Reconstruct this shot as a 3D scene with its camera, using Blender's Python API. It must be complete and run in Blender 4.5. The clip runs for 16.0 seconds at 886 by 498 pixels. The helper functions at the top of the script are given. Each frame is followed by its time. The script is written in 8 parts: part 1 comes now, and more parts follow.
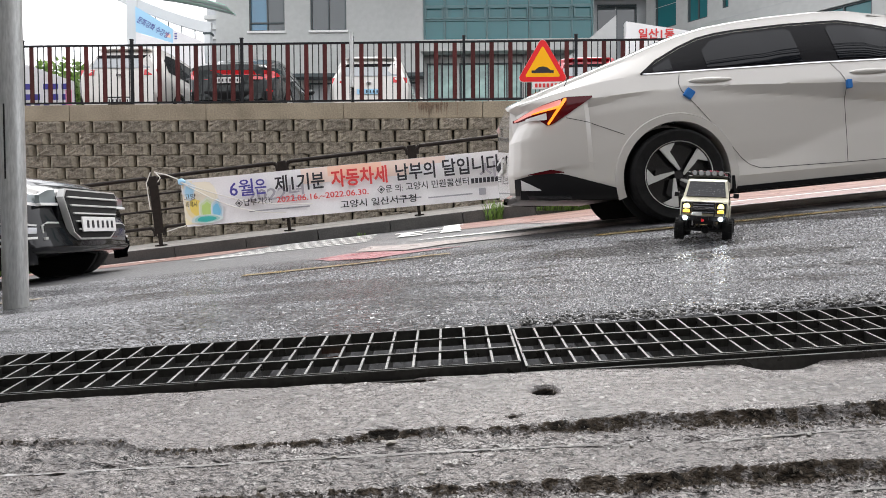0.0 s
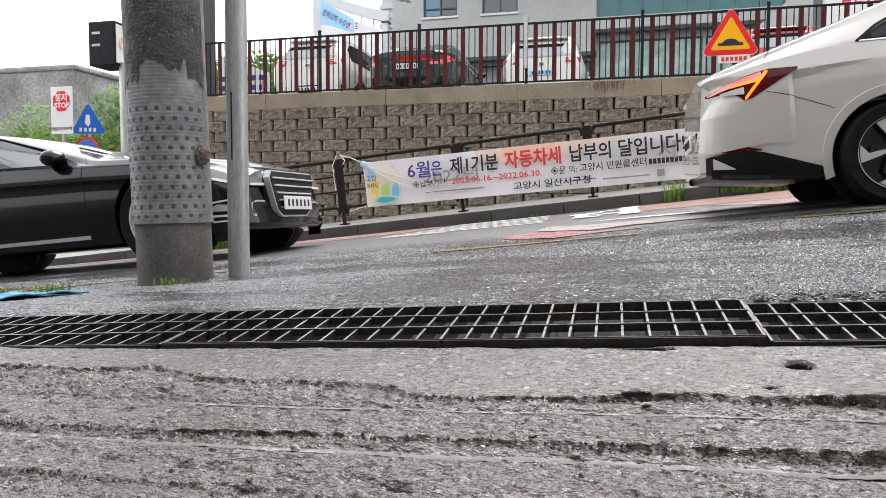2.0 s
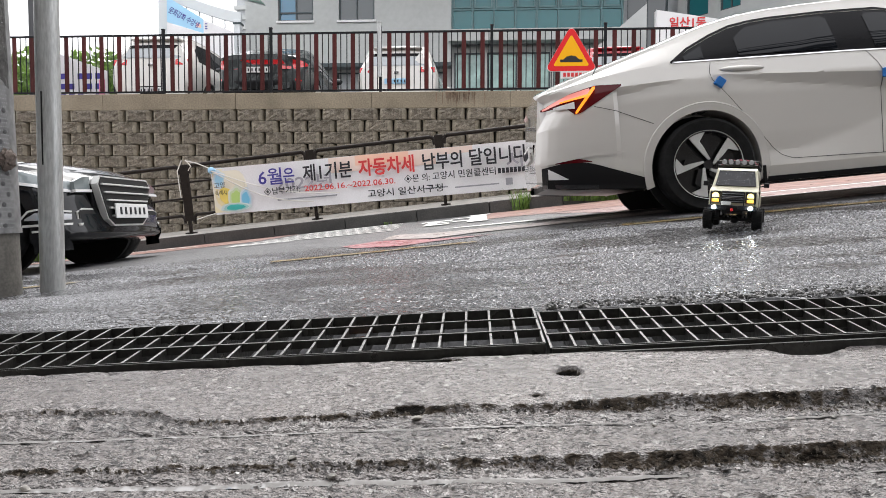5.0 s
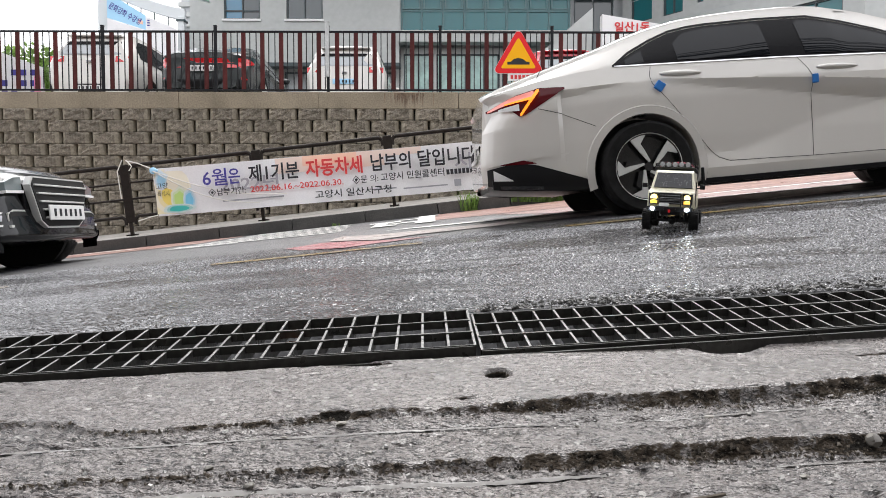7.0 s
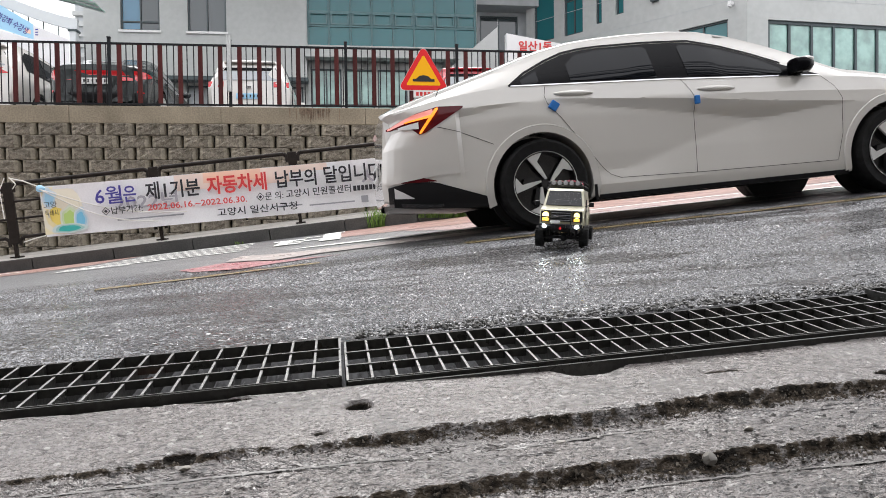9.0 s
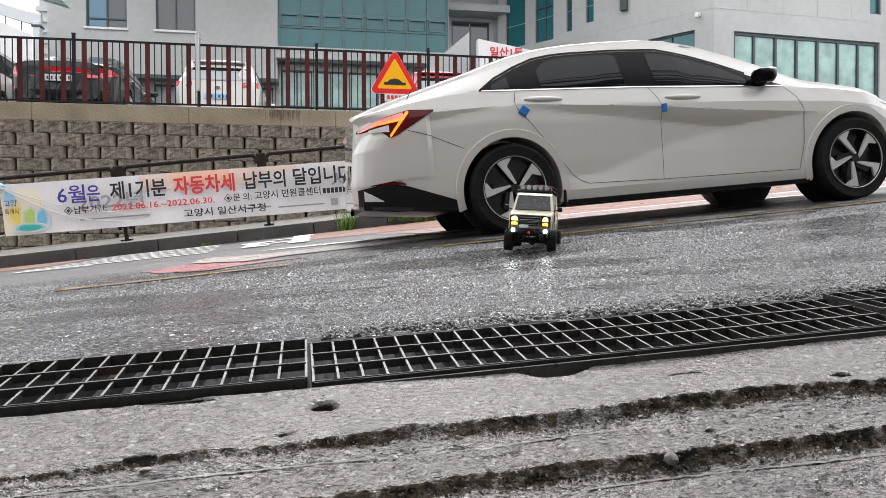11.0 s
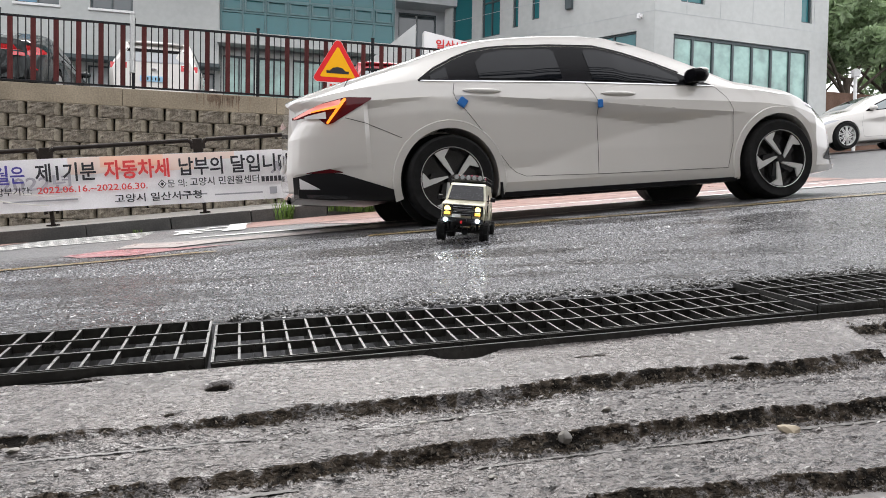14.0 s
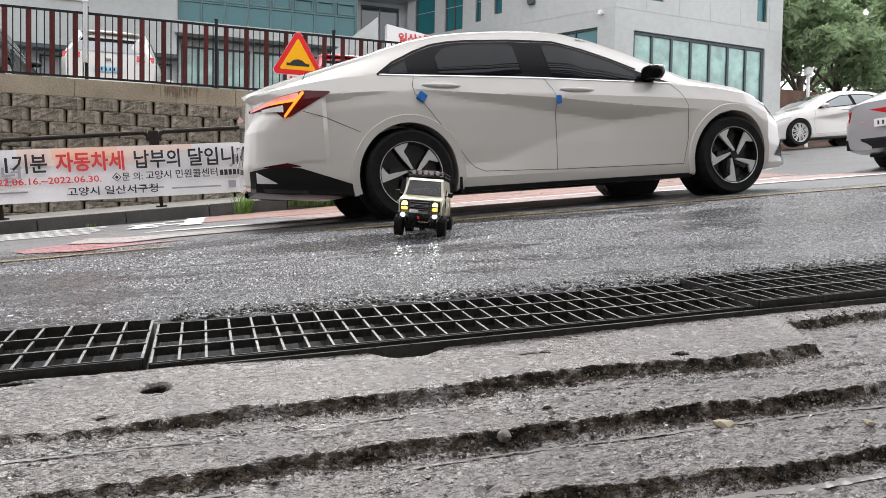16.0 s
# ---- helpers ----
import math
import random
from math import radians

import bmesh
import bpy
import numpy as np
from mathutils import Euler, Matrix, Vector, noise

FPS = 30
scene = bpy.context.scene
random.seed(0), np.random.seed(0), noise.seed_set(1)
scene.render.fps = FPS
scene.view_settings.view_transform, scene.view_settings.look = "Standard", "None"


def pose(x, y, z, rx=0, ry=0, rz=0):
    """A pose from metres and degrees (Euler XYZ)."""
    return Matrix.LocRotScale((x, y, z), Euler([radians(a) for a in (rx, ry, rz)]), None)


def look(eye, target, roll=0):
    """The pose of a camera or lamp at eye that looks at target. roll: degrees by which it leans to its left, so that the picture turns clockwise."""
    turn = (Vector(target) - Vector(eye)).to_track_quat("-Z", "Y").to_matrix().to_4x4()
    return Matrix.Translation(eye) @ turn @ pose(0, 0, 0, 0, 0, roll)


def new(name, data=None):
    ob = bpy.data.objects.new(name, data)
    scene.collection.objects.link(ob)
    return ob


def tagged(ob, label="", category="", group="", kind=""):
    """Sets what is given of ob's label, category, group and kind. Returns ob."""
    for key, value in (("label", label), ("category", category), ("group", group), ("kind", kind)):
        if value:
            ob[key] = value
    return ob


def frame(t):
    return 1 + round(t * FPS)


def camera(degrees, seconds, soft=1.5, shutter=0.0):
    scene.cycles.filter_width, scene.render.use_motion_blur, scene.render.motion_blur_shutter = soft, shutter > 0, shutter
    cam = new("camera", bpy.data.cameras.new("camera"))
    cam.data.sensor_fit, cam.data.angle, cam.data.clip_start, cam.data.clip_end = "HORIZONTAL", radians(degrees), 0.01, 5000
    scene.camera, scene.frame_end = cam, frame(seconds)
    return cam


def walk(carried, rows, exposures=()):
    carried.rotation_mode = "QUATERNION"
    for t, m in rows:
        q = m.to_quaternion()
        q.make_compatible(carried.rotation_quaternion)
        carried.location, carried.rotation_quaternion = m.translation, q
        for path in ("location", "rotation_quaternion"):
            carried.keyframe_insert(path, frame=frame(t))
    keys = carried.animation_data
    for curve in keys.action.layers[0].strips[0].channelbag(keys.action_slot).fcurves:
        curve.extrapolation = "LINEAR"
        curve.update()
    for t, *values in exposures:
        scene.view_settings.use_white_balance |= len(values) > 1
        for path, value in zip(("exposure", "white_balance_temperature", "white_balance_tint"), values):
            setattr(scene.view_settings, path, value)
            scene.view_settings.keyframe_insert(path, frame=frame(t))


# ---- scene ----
cam = camera(63.86, 16.0, soft=0.9)
# seconds, place, turn about x, y, z
PATH = [
    (0, -0.076, 0.004, 0.225, 88.16, 0.33, 1.22),
    (0.5, -0.108, -0.011, 0.213, 87.70, 0.65, 4.17),
    (1, -0.146, -0.031, 0.206, 87.37, 0.60, 8.79),
    (1.5, -0.182, -0.046, 0.207, 87.10, 0.01, 12.48),
    (2, -0.194, -0.049, 0.202, 86.81, -0.15, 14.36),
    (2.5, -0.181, -0.047, 0.199, 86.39, -0.35, 14.33),
    (3, -0.164, -0.043, 0.193, 85.86, -0.56, 13.52),
    (3.5, -0.140, -0.029, 0.208, 85.88, -0.26, 10.80),
    (4, -0.117, -0.021, 0.219, 86.64, 0.02, 6.69),
    (4.5, -0.093, -0.016, 0.214, 87.32, 0.04, 4.89),
    (5, -0.076, -0.013, 0.212, 87.40, -0.07, 3.34),
    (7.5, -0.025, -0.003, 0.217, 87.55, -0.06, -1.87),
    (8, 0.000, 0.000, 0.230, 87.85, -0.18, -3.64),
    (8.5, 0.028, -0.001, 0.235, 88.28, 0.12, -5.69),
    (9, 0.041, -0.001, 0.236, 88.60, 0.76, -7.56),
    (9.5, 0.040, -0.003, 0.235, 88.75, 0.87, -8.62),
    (10, 0.041, -0.002, 0.232, 88.77, 0.42, -9.01),
    (12.5, 0.067, -0.004, 0.231, 89.12, -0.01, -12.15),
    (13, 0.083, -0.001, 0.220, 88.93, -0.41, -13.00),
    (13.5, 0.096, -0.000, 0.214, 88.66, -0.71, -13.75),
    (14, 0.107, 0.003, 0.209, 88.42, -0.95, -14.41),
    (14.5, 0.110, 0.004, 0.210, 88.27, -1.16, -14.95),
    (15, 0.115, 0.006, 0.210, 88.13, -1.17, -15.59),
    (15.5, 0.124, 0.005, 0.211, 87.97, -1.16, -16.35),
    (16, 0.138, -0.001, 0.216, 87.98, -0.99, -17.32),
]
walk(cam, [(r[0], pose(*r[1:])) for r in PATH])

# ---- light: a wet, overcast afternoon ----
world = bpy.data.worlds.new("overcast")
scene.world = world
world.use_nodes = True
wn, wl = world.node_tree.nodes, world.node_tree.links
wn.clear()
sky = wn.new("ShaderNodeTexSky")
sky.sky_type, sky.sun_disc = "NISHITA", False
sky.sun_elevation, sky.sun_rotation = radians(53), radians(8)
sky.air_density, sky.dust_density, sky.ozone_density = 1.0, 4.0, 1.0
grey = wn.new("ShaderNodeHueSaturation")
grey.inputs["Saturation"].default_value = 0.10
cloud = wn.new("ShaderNodeMixRGB")
cloud.inputs[0].default_value = 0.72
cloud.inputs[2].default_value = (8.35, 8.35, 8.75, 1)
bg = wn.new("ShaderNodeBackground")
bg.inputs["Strength"].default_value = 0.105
wout = wn.new("ShaderNodeOutputWorld")
wl.new(sky.outputs[0], grey.inputs["Color"])
wl.new(grey.outputs[0], cloud.inputs[1])
wl.new(cloud.outputs[0], bg.inputs["Color"])
wl.new(bg.outputs[0], wout.inputs[0])
sun = new("sun", bpy.data.lights.new("sun", "SUN"))
sun.data.energy, sun.data.angle, sun.data.color = 1.1, radians(40), (1.0, 0.98, 0.95)
sun.matrix_world = look((3, 22, 30), (0, 0, 0))
scene.view_settings.exposure = 1.43

# ---- helpers of this scene ----


def lerp_table(x, xs, ys):
    return float(np.interp(x, xs, ys))


def step(t):
    t = max(0.0, min(1.0, t))
    return t * t * (3 - 2 * t)


def road_z(x, y):
    """Height of the road: it climbs to the right and rises a little away from the drain."""
    base = lerp_table(y, [1.0, 1.4, 3.0, 4.85, 8.05, 9.78, 15, 40], [0.012, 0.022, 0.04, 0.112, 0.19, 0.26, 0.74, 1.6])
    slope = lerp_table(y, [1.4, 3.0, 4.85, 8, 10], [0.05, 0.09, 0.095, 0.1, 0.112])
    return base + slope * max(-40.0, min(30.0, x))


def walk_z(x, y):
    """Height of the raised pavement at the foot of the wall."""
    return 0.42 + 0.112 * x + 0.06 * (y - 9.95)


def smooth(ob, angle=40):
    for p in ob.data.polygons:
        p.use_smooth = True
    ob.data.set_sharp_from_angle(angle=radians(angle))
    return ob


def part(name, bm, material, parent=None, label="", soft=0):
    """Links a bmesh as one mesh object under a thing or a part."""
    bmesh.ops.recalc_face_normals(bm, faces=bm.faces[:])
    me = bpy.data.meshes.new(name)
    bm.to_mesh(me)
    bm.free()
    ob = new(name, me)
    for m in (material if isinstance(material, (list, tuple)) else [material]):
        me.materials.append(m)
    if parent is not None:
        ob.parent = parent
    if label:
        tagged(ob, label=label)
    if soft:
        smooth(ob, soft)
    return ob


def piece(name, mesh, parent, m):
    """One more object on a shared mesh."""
    ob = new(name, mesh)
    ob.parent = parent
    ob.matrix_basis = m
    return ob


def thing(name, label, category, m=None, group="", kind=""):
    ob = new(name)
    ob.empty_display_size = 0.05
    if m is not None:
        ob.matrix_basis = m
    return tagged(ob, label, category, group, kind)


def box(bm, c, s, m=None, bevel=0.0):
    """A box of size s about c."""
    mm = Matrix.Translation(c) @ Matrix.Diagonal((*s, 1))
    if m is not None:
        mm = m @ mm
    r = bmesh.ops.create_cube(bm, size=1, matrix=mm)
    if bevel:
        es = list({e for v in r["verts"] for e in v.link_edges})
        bmesh.ops.bevel(bm, geom=es, offset=bevel, segments=2, affect="EDGES", profile=0.5)
    return bm


def rod(bm, a, b, r0, r1=None, n=12, caps=True):
    """A round bar from a to b."""
    a, b = Vector(a), Vector(b)
    d = b - a
    q = d.to_track_quat("Z", "Y").to_matrix().to_4x4()
    bmesh.ops.create_cone(bm, cap_ends=caps, segments=n, radius1=r0, radius2=r0 if r1 is None else r1, depth=d.length,
                          matrix=Matrix.Translation((a + b) / 2) @ q)
    return bm


def tube(bm, pts, r, n=8):
    for a, b in zip(pts, pts[1:]):
        rod(bm, a, b, r, n=n)
    return bm


def lathe(bm, profile, m=None, n=32, axis="Z"):
    """Turns (radius, height) pairs about an axis."""
    rings = []
    for r, h in profile:
        ring = []
        for k in range(n):
            a = 2 * math.pi * k / n
            p = Vector((r * math.cos(a), r * math.sin(a), h))
            if axis == "Y":
                p = Vector((p.x, p.z, p.y))
            ring.append(bm.verts.new(m @ p if m is not None else p))
        rings.append(ring)
    for a, b in zip(rings, rings[1:]):
        for k in range(n):
            bm.faces.new((a[k], a[(k + 1) % n], b[(k + 1) % n], b[k]))
    return bm


def prism(bm, pts, thick, m=None, back=0.0):
    """An outline in the xz plane, made thick along y from -back."""
    f = [bm.verts.new((m or Matrix()) @ Vector((x, -back, z))) for x, z in pts]
    g = [bm.verts.new((m or Matrix()) @ Vector((x, thick - back, z))) for x, z in pts]
    bm.faces.new(f)
    bm.faces.new(g[::-1])
    for k in range(len(pts)):
        j = (k + 1) % len(pts)
        bm.faces.new((f[k], g[k], g[j], f[j]))
    return bm


def grid_mesh(xs, ys, fn):
    """A sheet over a grid; fn gives the point."""
    bm = bmesh.new()
    rows = [[bm.verts.new(fn(x, y)) for x in xs] for y in ys]
    for a, b in zip(rows, rows[1:]):
        for k in range(len(xs) - 1):
            bm.faces.new((a[k], a[k + 1], b[k + 1], b[k]))
    return bm


def spread(lo, hi, step):
    n = max(1, round((hi - lo) / step))
    return [lo + (hi - lo) * k / n for k in range(n + 1)]


def words(body, size, m, material, parent, name="letter", bold=0.0, wide=1.0, label="", width=0.0):
    """Raised lettering from the built-in font: one mesh for each character."""
    cu = bpy.data.curves.new("lettering", "FONT")
    cu.size, cu.extrude, cu.offset, cu.resolution_u = size, 0.0015, bold, 2
    tmp = new("lettering_curve", cu)

    def shape(text):
        cu.body = text
        bpy.context.view_layer.update()
        return bpy.data.meshes.new_from_object(tmp.evaluated_get(bpy.context.evaluated_depsgraph_get()))

    def reach(me):
        xs = [v.co.x for v in me.vertices]
        return min(xs), max(xs)

    if width:
        lo, hi = reach(shape(body))
        wide = width / (hi - lo)
    for k, ch in enumerate(body):
        if ch == " ":
            continue
        me = shape(ch)
        shift = reach(shape(body[:k + 1]))[1] - reach(me)[1]
        me.transform(m @ Matrix.Diagonal((wide, 1, 1, 1)) @ Matrix.Translation((shift, 0, 0)))
        me.name = name
        me.materials.clear()
        me.materials.append(material)
        ob = new(name, me)
        ob.parent = parent
        if label:
            tagged(ob, label=label)
    bpy.data.objects.remove(tmp)


UP = pose(0, 0, 0, 90, 0, 0)  # turns flat lettering to stand upright, read from -y

# ---- materials ----


def material(name, colour, rough=0.6, metal=0.0, vary=0.15, scale=6.0, fine=60.0, bump=0.15, coat=0.0, second=None,
             rough_vary=0.12, each=0.0, depth=0.004, stretch=None):
    """A surface with variation at two scales, fine relief and uneven gloss."""
    m = bpy.data.materials.new(name)
    m.use_nodes = True
    nt = m.node_tree
    b = nt.nodes["Principled BSDF"]
    N, L = nt.nodes.new, nt.links.new
    tc = N("ShaderNodeTexCoord")
    src = tc.outputs["Object"]
    if stretch:
        mp = N("ShaderNodeMapping")
        mp.inputs["Scale"].default_value = stretch
        L(src, mp.inputs[0])
        src = mp.outputs[0]
    n1, n2 = N("ShaderNodeTexNoise"), N("ShaderNodeTexNoise")
    n1.inputs["Scale"].default_value, n1.inputs["Detail"].default_value = scale, 5
    n2.inputs["Scale"].default_value, n2.inputs["Detail"].default_value = fine, 4
    L(src, n1.inputs["Vector"])
    L(src, n2.inputs["Vector"])
    ramp = N("ShaderNodeMapRange")
    ramp.inputs["From Min"].default_value, ramp.inputs["From Max"].default_value = 0.3, 0.7
    L(n1.outputs["Fac"], ramp.inputs[0])
    mix = N("ShaderNodeMixRGB")
    c = Vector(colour)
    c2 = Vector(second) if second else c * (1 - vary)
    c1 = c if second else c * (1 + vary * 0.6)
    mix.inputs[1].default_value, mix.inputs[2].default_value = (*c1, 1), (*c2, 1)
    L(ramp.outputs[0], mix.inputs[0])
    grain = N("ShaderNodeMixRGB")
    grain.blend_type = "MULTIPLY"
    grain.inputs[0].default_value = min(1.0, vary * 2)
    g = N("ShaderNodeMapRange")
    g.inputs["From Min"].default_value, g.inputs["From Max"].default_value = 0.35, 0.65
    g.inputs["To Min"].default_value, g.inputs["To Max"].default_value = 0.6, 1.25
    L(n2.outputs["Fac"], g.inputs[0])
    L(mix.outputs[0], grain.inputs[1])
    L(g.outputs[0], grain.inputs[2])
    out = grain.outputs[0]
    if each:
        oi = N("ShaderNodeObjectInfo")
        r = N("ShaderNodeMapRange")
        r.inputs["To Min"].default_value, r.inputs["To Max"].default_value = 1 - each, 1 + each
        L(oi.outputs["Random"], r.inputs[0])
        e = N("ShaderNodeMixRGB")
        e.blend_type, e.inputs[0].default_value = "MULTIPLY", 1
        L(out, e.inputs[1])
        L(r.outputs[0], e.inputs[2])
        out = e.outputs[0]
    L(out, b.inputs["Base Color"])
    rr = N("ShaderNodeMapRange")
    rr.inputs["From Min"].default_value, rr.inputs["From Max"].default_value = 0.3, 0.7
    rr.inputs["To Min"].default_value, rr.inputs["To Max"].default_value = max(0.02, rough - rough_vary), min(1, rough + rough_vary)
    L(n1.outputs["Fac"], rr.inputs[0])
    L(rr.outputs[0], b.inputs["Roughness"])
    b.inputs["Metallic"].default_value = metal
    b.inputs["Coat Weight"].default_value = coat
    b.inputs["Coat Roughness"].default_value = 0.04
    if bump:
        bp = N("ShaderNodeBump")
        bp.inputs["Strength"].default_value, bp.inputs["Distance"].default_value = bump, depth
        L(n2.outputs["Fac"], bp.inputs["Height"])
        L(bp.outputs[0], b.inputs["Normal"])
    return m


def plain(name, colour, rough=0.4, metal=0.0, coat=0.0, emit=None, power=0.0, trans=0.0, ior=1.45, alpha=1.0):
    m = bpy.data.materials.new(name)
    m.use_nodes = True
    b = m.node_tree.nodes["Principled BSDF"]
    b.inputs["Base Color"].default_value = (*colour, 1)
    b.inputs["Roughness"].default_value, b.inputs["Metallic"].default_value = rough, metal
    b.inputs["Coat Weight"].default_value, b.inputs["Coat Roughness"].default_value = coat, 0.03
    b.inputs["Transmission Weight"].default_value, b.inputs["IOR"].default_value = trans, ior
    b.inputs["Alpha"].default_value = alpha
    if emit:
        b.inputs["Emission Color"].default_value, b.inputs["Emission Strength"].default_value = (*emit, 1), power
    return m


def wet_asphalt():
    """Coarse asphalt under rain: fine stones tilt each its own way and catch the sky; soaked patches lie smoother and darker."""
    m = material("wet_asphalt", (0.055, 0.054, 0.057), 0.34, vary=0.3, scale=1.3, fine=90, bump=0.0)
    nt = m.node_tree
    N, L = nt.nodes.new, nt.links.new
    b = nt.nodes["Principled BSDF"]
    tc = N("ShaderNodeTexCoord")
    big = N("ShaderNodeTexNoise")
    big.inputs["Scale"].default_value, big.inputs["Detail"].default_value, big.inputs["Roughness"].default_value = 0.9, 9, 0.62
    stretch = N("ShaderNodeMapping")
    stretch.inputs["Scale"].default_value = (0.55, 1.7, 1)
    L(tc.outputs["Object"], stretch.inputs[0])
    L(stretch.outputs[0], big.inputs["Vector"])
    stones = N("ShaderNodeTexVoronoi")
    stones.inputs["Scale"].default_value = 125
    L(tc.outputs["Object"], stones.inputs["Vector"])
    wet = N("ShaderNodeMapRange")
    wet.inputs["From Min"].default_value, wet.inputs["From Max"].default_value = 0.50, 0.62
    wet.inputs["To Min"].default_value, wet.inputs["To Max"].default_value = 0.18, 0.06
    L(big.outputs["Fac"], wet.inputs[0])
    tilt_ = N("ShaderNodeMixRGB")
    tilt_.inputs[1].default_value = (0.5, 0.5, 1, 1)
    L(wet.outputs[0], tilt_.inputs[0])
    L(stones.outputs["Color"], tilt_.inputs[2])
    facet = N("ShaderNodeNormalMap")
    facet.space = "OBJECT"
    L(tilt_.outputs[0], facet.inputs["Color"])
    L(facet.outputs[0], b.inputs["Normal"])
    split = N("ShaderNodeSeparateColor")
    L(stones.outputs["Color"], split.inputs[0])
    rg = N("ShaderNodeMapRange")
    rg.inputs["To Min"].default_value, rg.inputs["To Max"].default_value = 0.09, 0.30
    L(split.outputs[2], rg.inputs[0])
    # the lanes beyond the parking strip are worn finer and drain better
    place = N("ShaderNodeSeparateXYZ")
    L(tc.outputs["Object"], place.inputs[0])
    lane = N("ShaderNodeMapRange")
    lane.inputs["From Min"].default_value, lane.inputs["From Max"].default_value = 4.1, 5.0
    lane.inputs["To Min"].default_value, lane.inputs["To Max"].default_value = 0.0, 0.21
    L(place.outputs[1], lane.inputs[0])
    total = N("ShaderNodeMath")
    L(rg.outputs[0], total.inputs[0])
    L(lane.outputs[0], total.inputs[1])
    L(total.outputs[0], b.inputs["Roughness"])
    b.inputs["Specular IOR Level"].default_value = 0.9
    return m


def broken_concrete():
    """Wet, worn concrete: grey mortar with dark pits and pale stones showing, and dark soil where the mesh's soil layer
    says it lies, with the shade of cracks and holes put into its colour.
    """
    m = material("worn_concrete", (0.196, 0.177, 0.168), 0.26, vary=0.3, scale=6, fine=170, bump=0.0, second=(0.142, 0.128, 0.122), rough_vary=0.10)
    nt = m.node_tree
    N, L = nt.nodes.new, nt.links.new
    b = nt.nodes["Principled BSDF"]
    tc = N("ShaderNodeTexCoord")

    def textured(scale, detail, rough, sx=1.0, sy=1.0):
        mp = N("ShaderNodeMapping")
        mp.inputs["Scale"].default_value = (sx, sy, 1)
        L(tc.outputs["Object"], mp.inputs[0])
        t = N("ShaderNodeTexNoise")
        t.inputs["Scale"].default_value, t.inputs["Detail"].default_value, t.inputs["Roughness"].default_value = scale, detail, rough
        L(mp.outputs[0], t.inputs["Vector"])
        return t.outputs["Fac"]

    def ranged(src, lo, hi, a, c):
        r = N("ShaderNodeMapRange")
        r.inputs["From Min"].default_value, r.inputs["From Max"].default_value = lo, hi
        r.inputs["To Min"].default_value, r.inputs["To Max"].default_value = a, c
        L(src, r.inputs[0])
        return r.outputs[0]

    pits, grain, drift = textured(150, 3, 0.6, 0.5, 1.0), textured(330, 2, 0.6, 0.6, 1.0), textured(9, 4, 0.6, 0.5, 1.0)
    both = N("ShaderNodeMath")
    both.operation, both.inputs[1].default_value = "MULTIPLY_ADD", 0.30
    L(drift, both.inputs[0])
    L(pits, both.inputs[2])
    pit = ranged(both.outputs[0], 0.53, 0.60, 0.16, 1.0)
    speck = ranged(grain, 0.38, 0.52, 0.38, 1.08)
    out = b.inputs["Base Color"].links[0].from_socket
    worn = N("ShaderNodeAttribute")
    worn.attribute_name = "worn"
    for src in (pit, speck):
        mul = N("ShaderNodeMixRGB")
        mul.blend_type = "MULTIPLY"
        L(worn.outputs["Fac"], mul.inputs[0])
        L(out, mul.inputs[1])
        L(src, mul.inputs[2])
        out = mul.outputs[0]
    vor = N("ShaderNodeTexVoronoi")
    vor.inputs["Scale"].default_value = 62
    L(tc.outputs["Object"], vor.inputs["Vector"])
    hue = N("ShaderNodeSeparateColor")
    L(vor.outputs["Color"], hue.inputs[0])
    pale = N("ShaderNodeMath")
    pale.operation = "MULTIPLY"
    L(ranged(vor.outputs["Distance"], 0.30, 0.24, 0.0, 1.0), pale.inputs[0])
    L(ranged(hue.outputs[0], 0.86, 0.90, 0.0, 0.8), pale.inputs[1])
    chip = N("ShaderNodeMixRGB")
    chip.inputs[2].default_value = (0.34, 0.33, 0.31, 1)
    L(pale.outputs[0], chip.inputs[0])
    L(out, chip.inputs[1])
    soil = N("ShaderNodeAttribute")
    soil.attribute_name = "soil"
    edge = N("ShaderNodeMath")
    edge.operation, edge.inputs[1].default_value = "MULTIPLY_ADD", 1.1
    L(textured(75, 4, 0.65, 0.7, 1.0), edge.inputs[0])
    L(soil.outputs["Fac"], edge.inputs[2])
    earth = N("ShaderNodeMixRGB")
    # thin brown mud where little soil lies; near-black where deep, painting the shade of cracks and holes
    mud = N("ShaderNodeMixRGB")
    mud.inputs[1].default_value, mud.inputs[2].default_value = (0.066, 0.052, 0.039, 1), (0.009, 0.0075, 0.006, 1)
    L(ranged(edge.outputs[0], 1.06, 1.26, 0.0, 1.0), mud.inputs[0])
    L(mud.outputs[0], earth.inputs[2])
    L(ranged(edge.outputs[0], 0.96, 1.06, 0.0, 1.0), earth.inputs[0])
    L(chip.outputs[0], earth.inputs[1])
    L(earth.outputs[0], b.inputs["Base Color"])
    low = N("ShaderNodeBump")
    low.inputs["Strength"].default_value, low.inputs["Distance"].default_value = 1.0, 0.016
    L(textured(72, 4, 0.55, 0.6, 1.0), low.inputs["Height"])
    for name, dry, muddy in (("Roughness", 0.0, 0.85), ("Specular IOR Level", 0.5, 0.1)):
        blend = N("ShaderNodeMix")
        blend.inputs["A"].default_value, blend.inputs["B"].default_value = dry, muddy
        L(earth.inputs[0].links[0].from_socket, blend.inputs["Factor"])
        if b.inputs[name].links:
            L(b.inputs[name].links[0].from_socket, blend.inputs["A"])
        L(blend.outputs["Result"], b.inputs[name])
    bp = N("ShaderNodeBump")
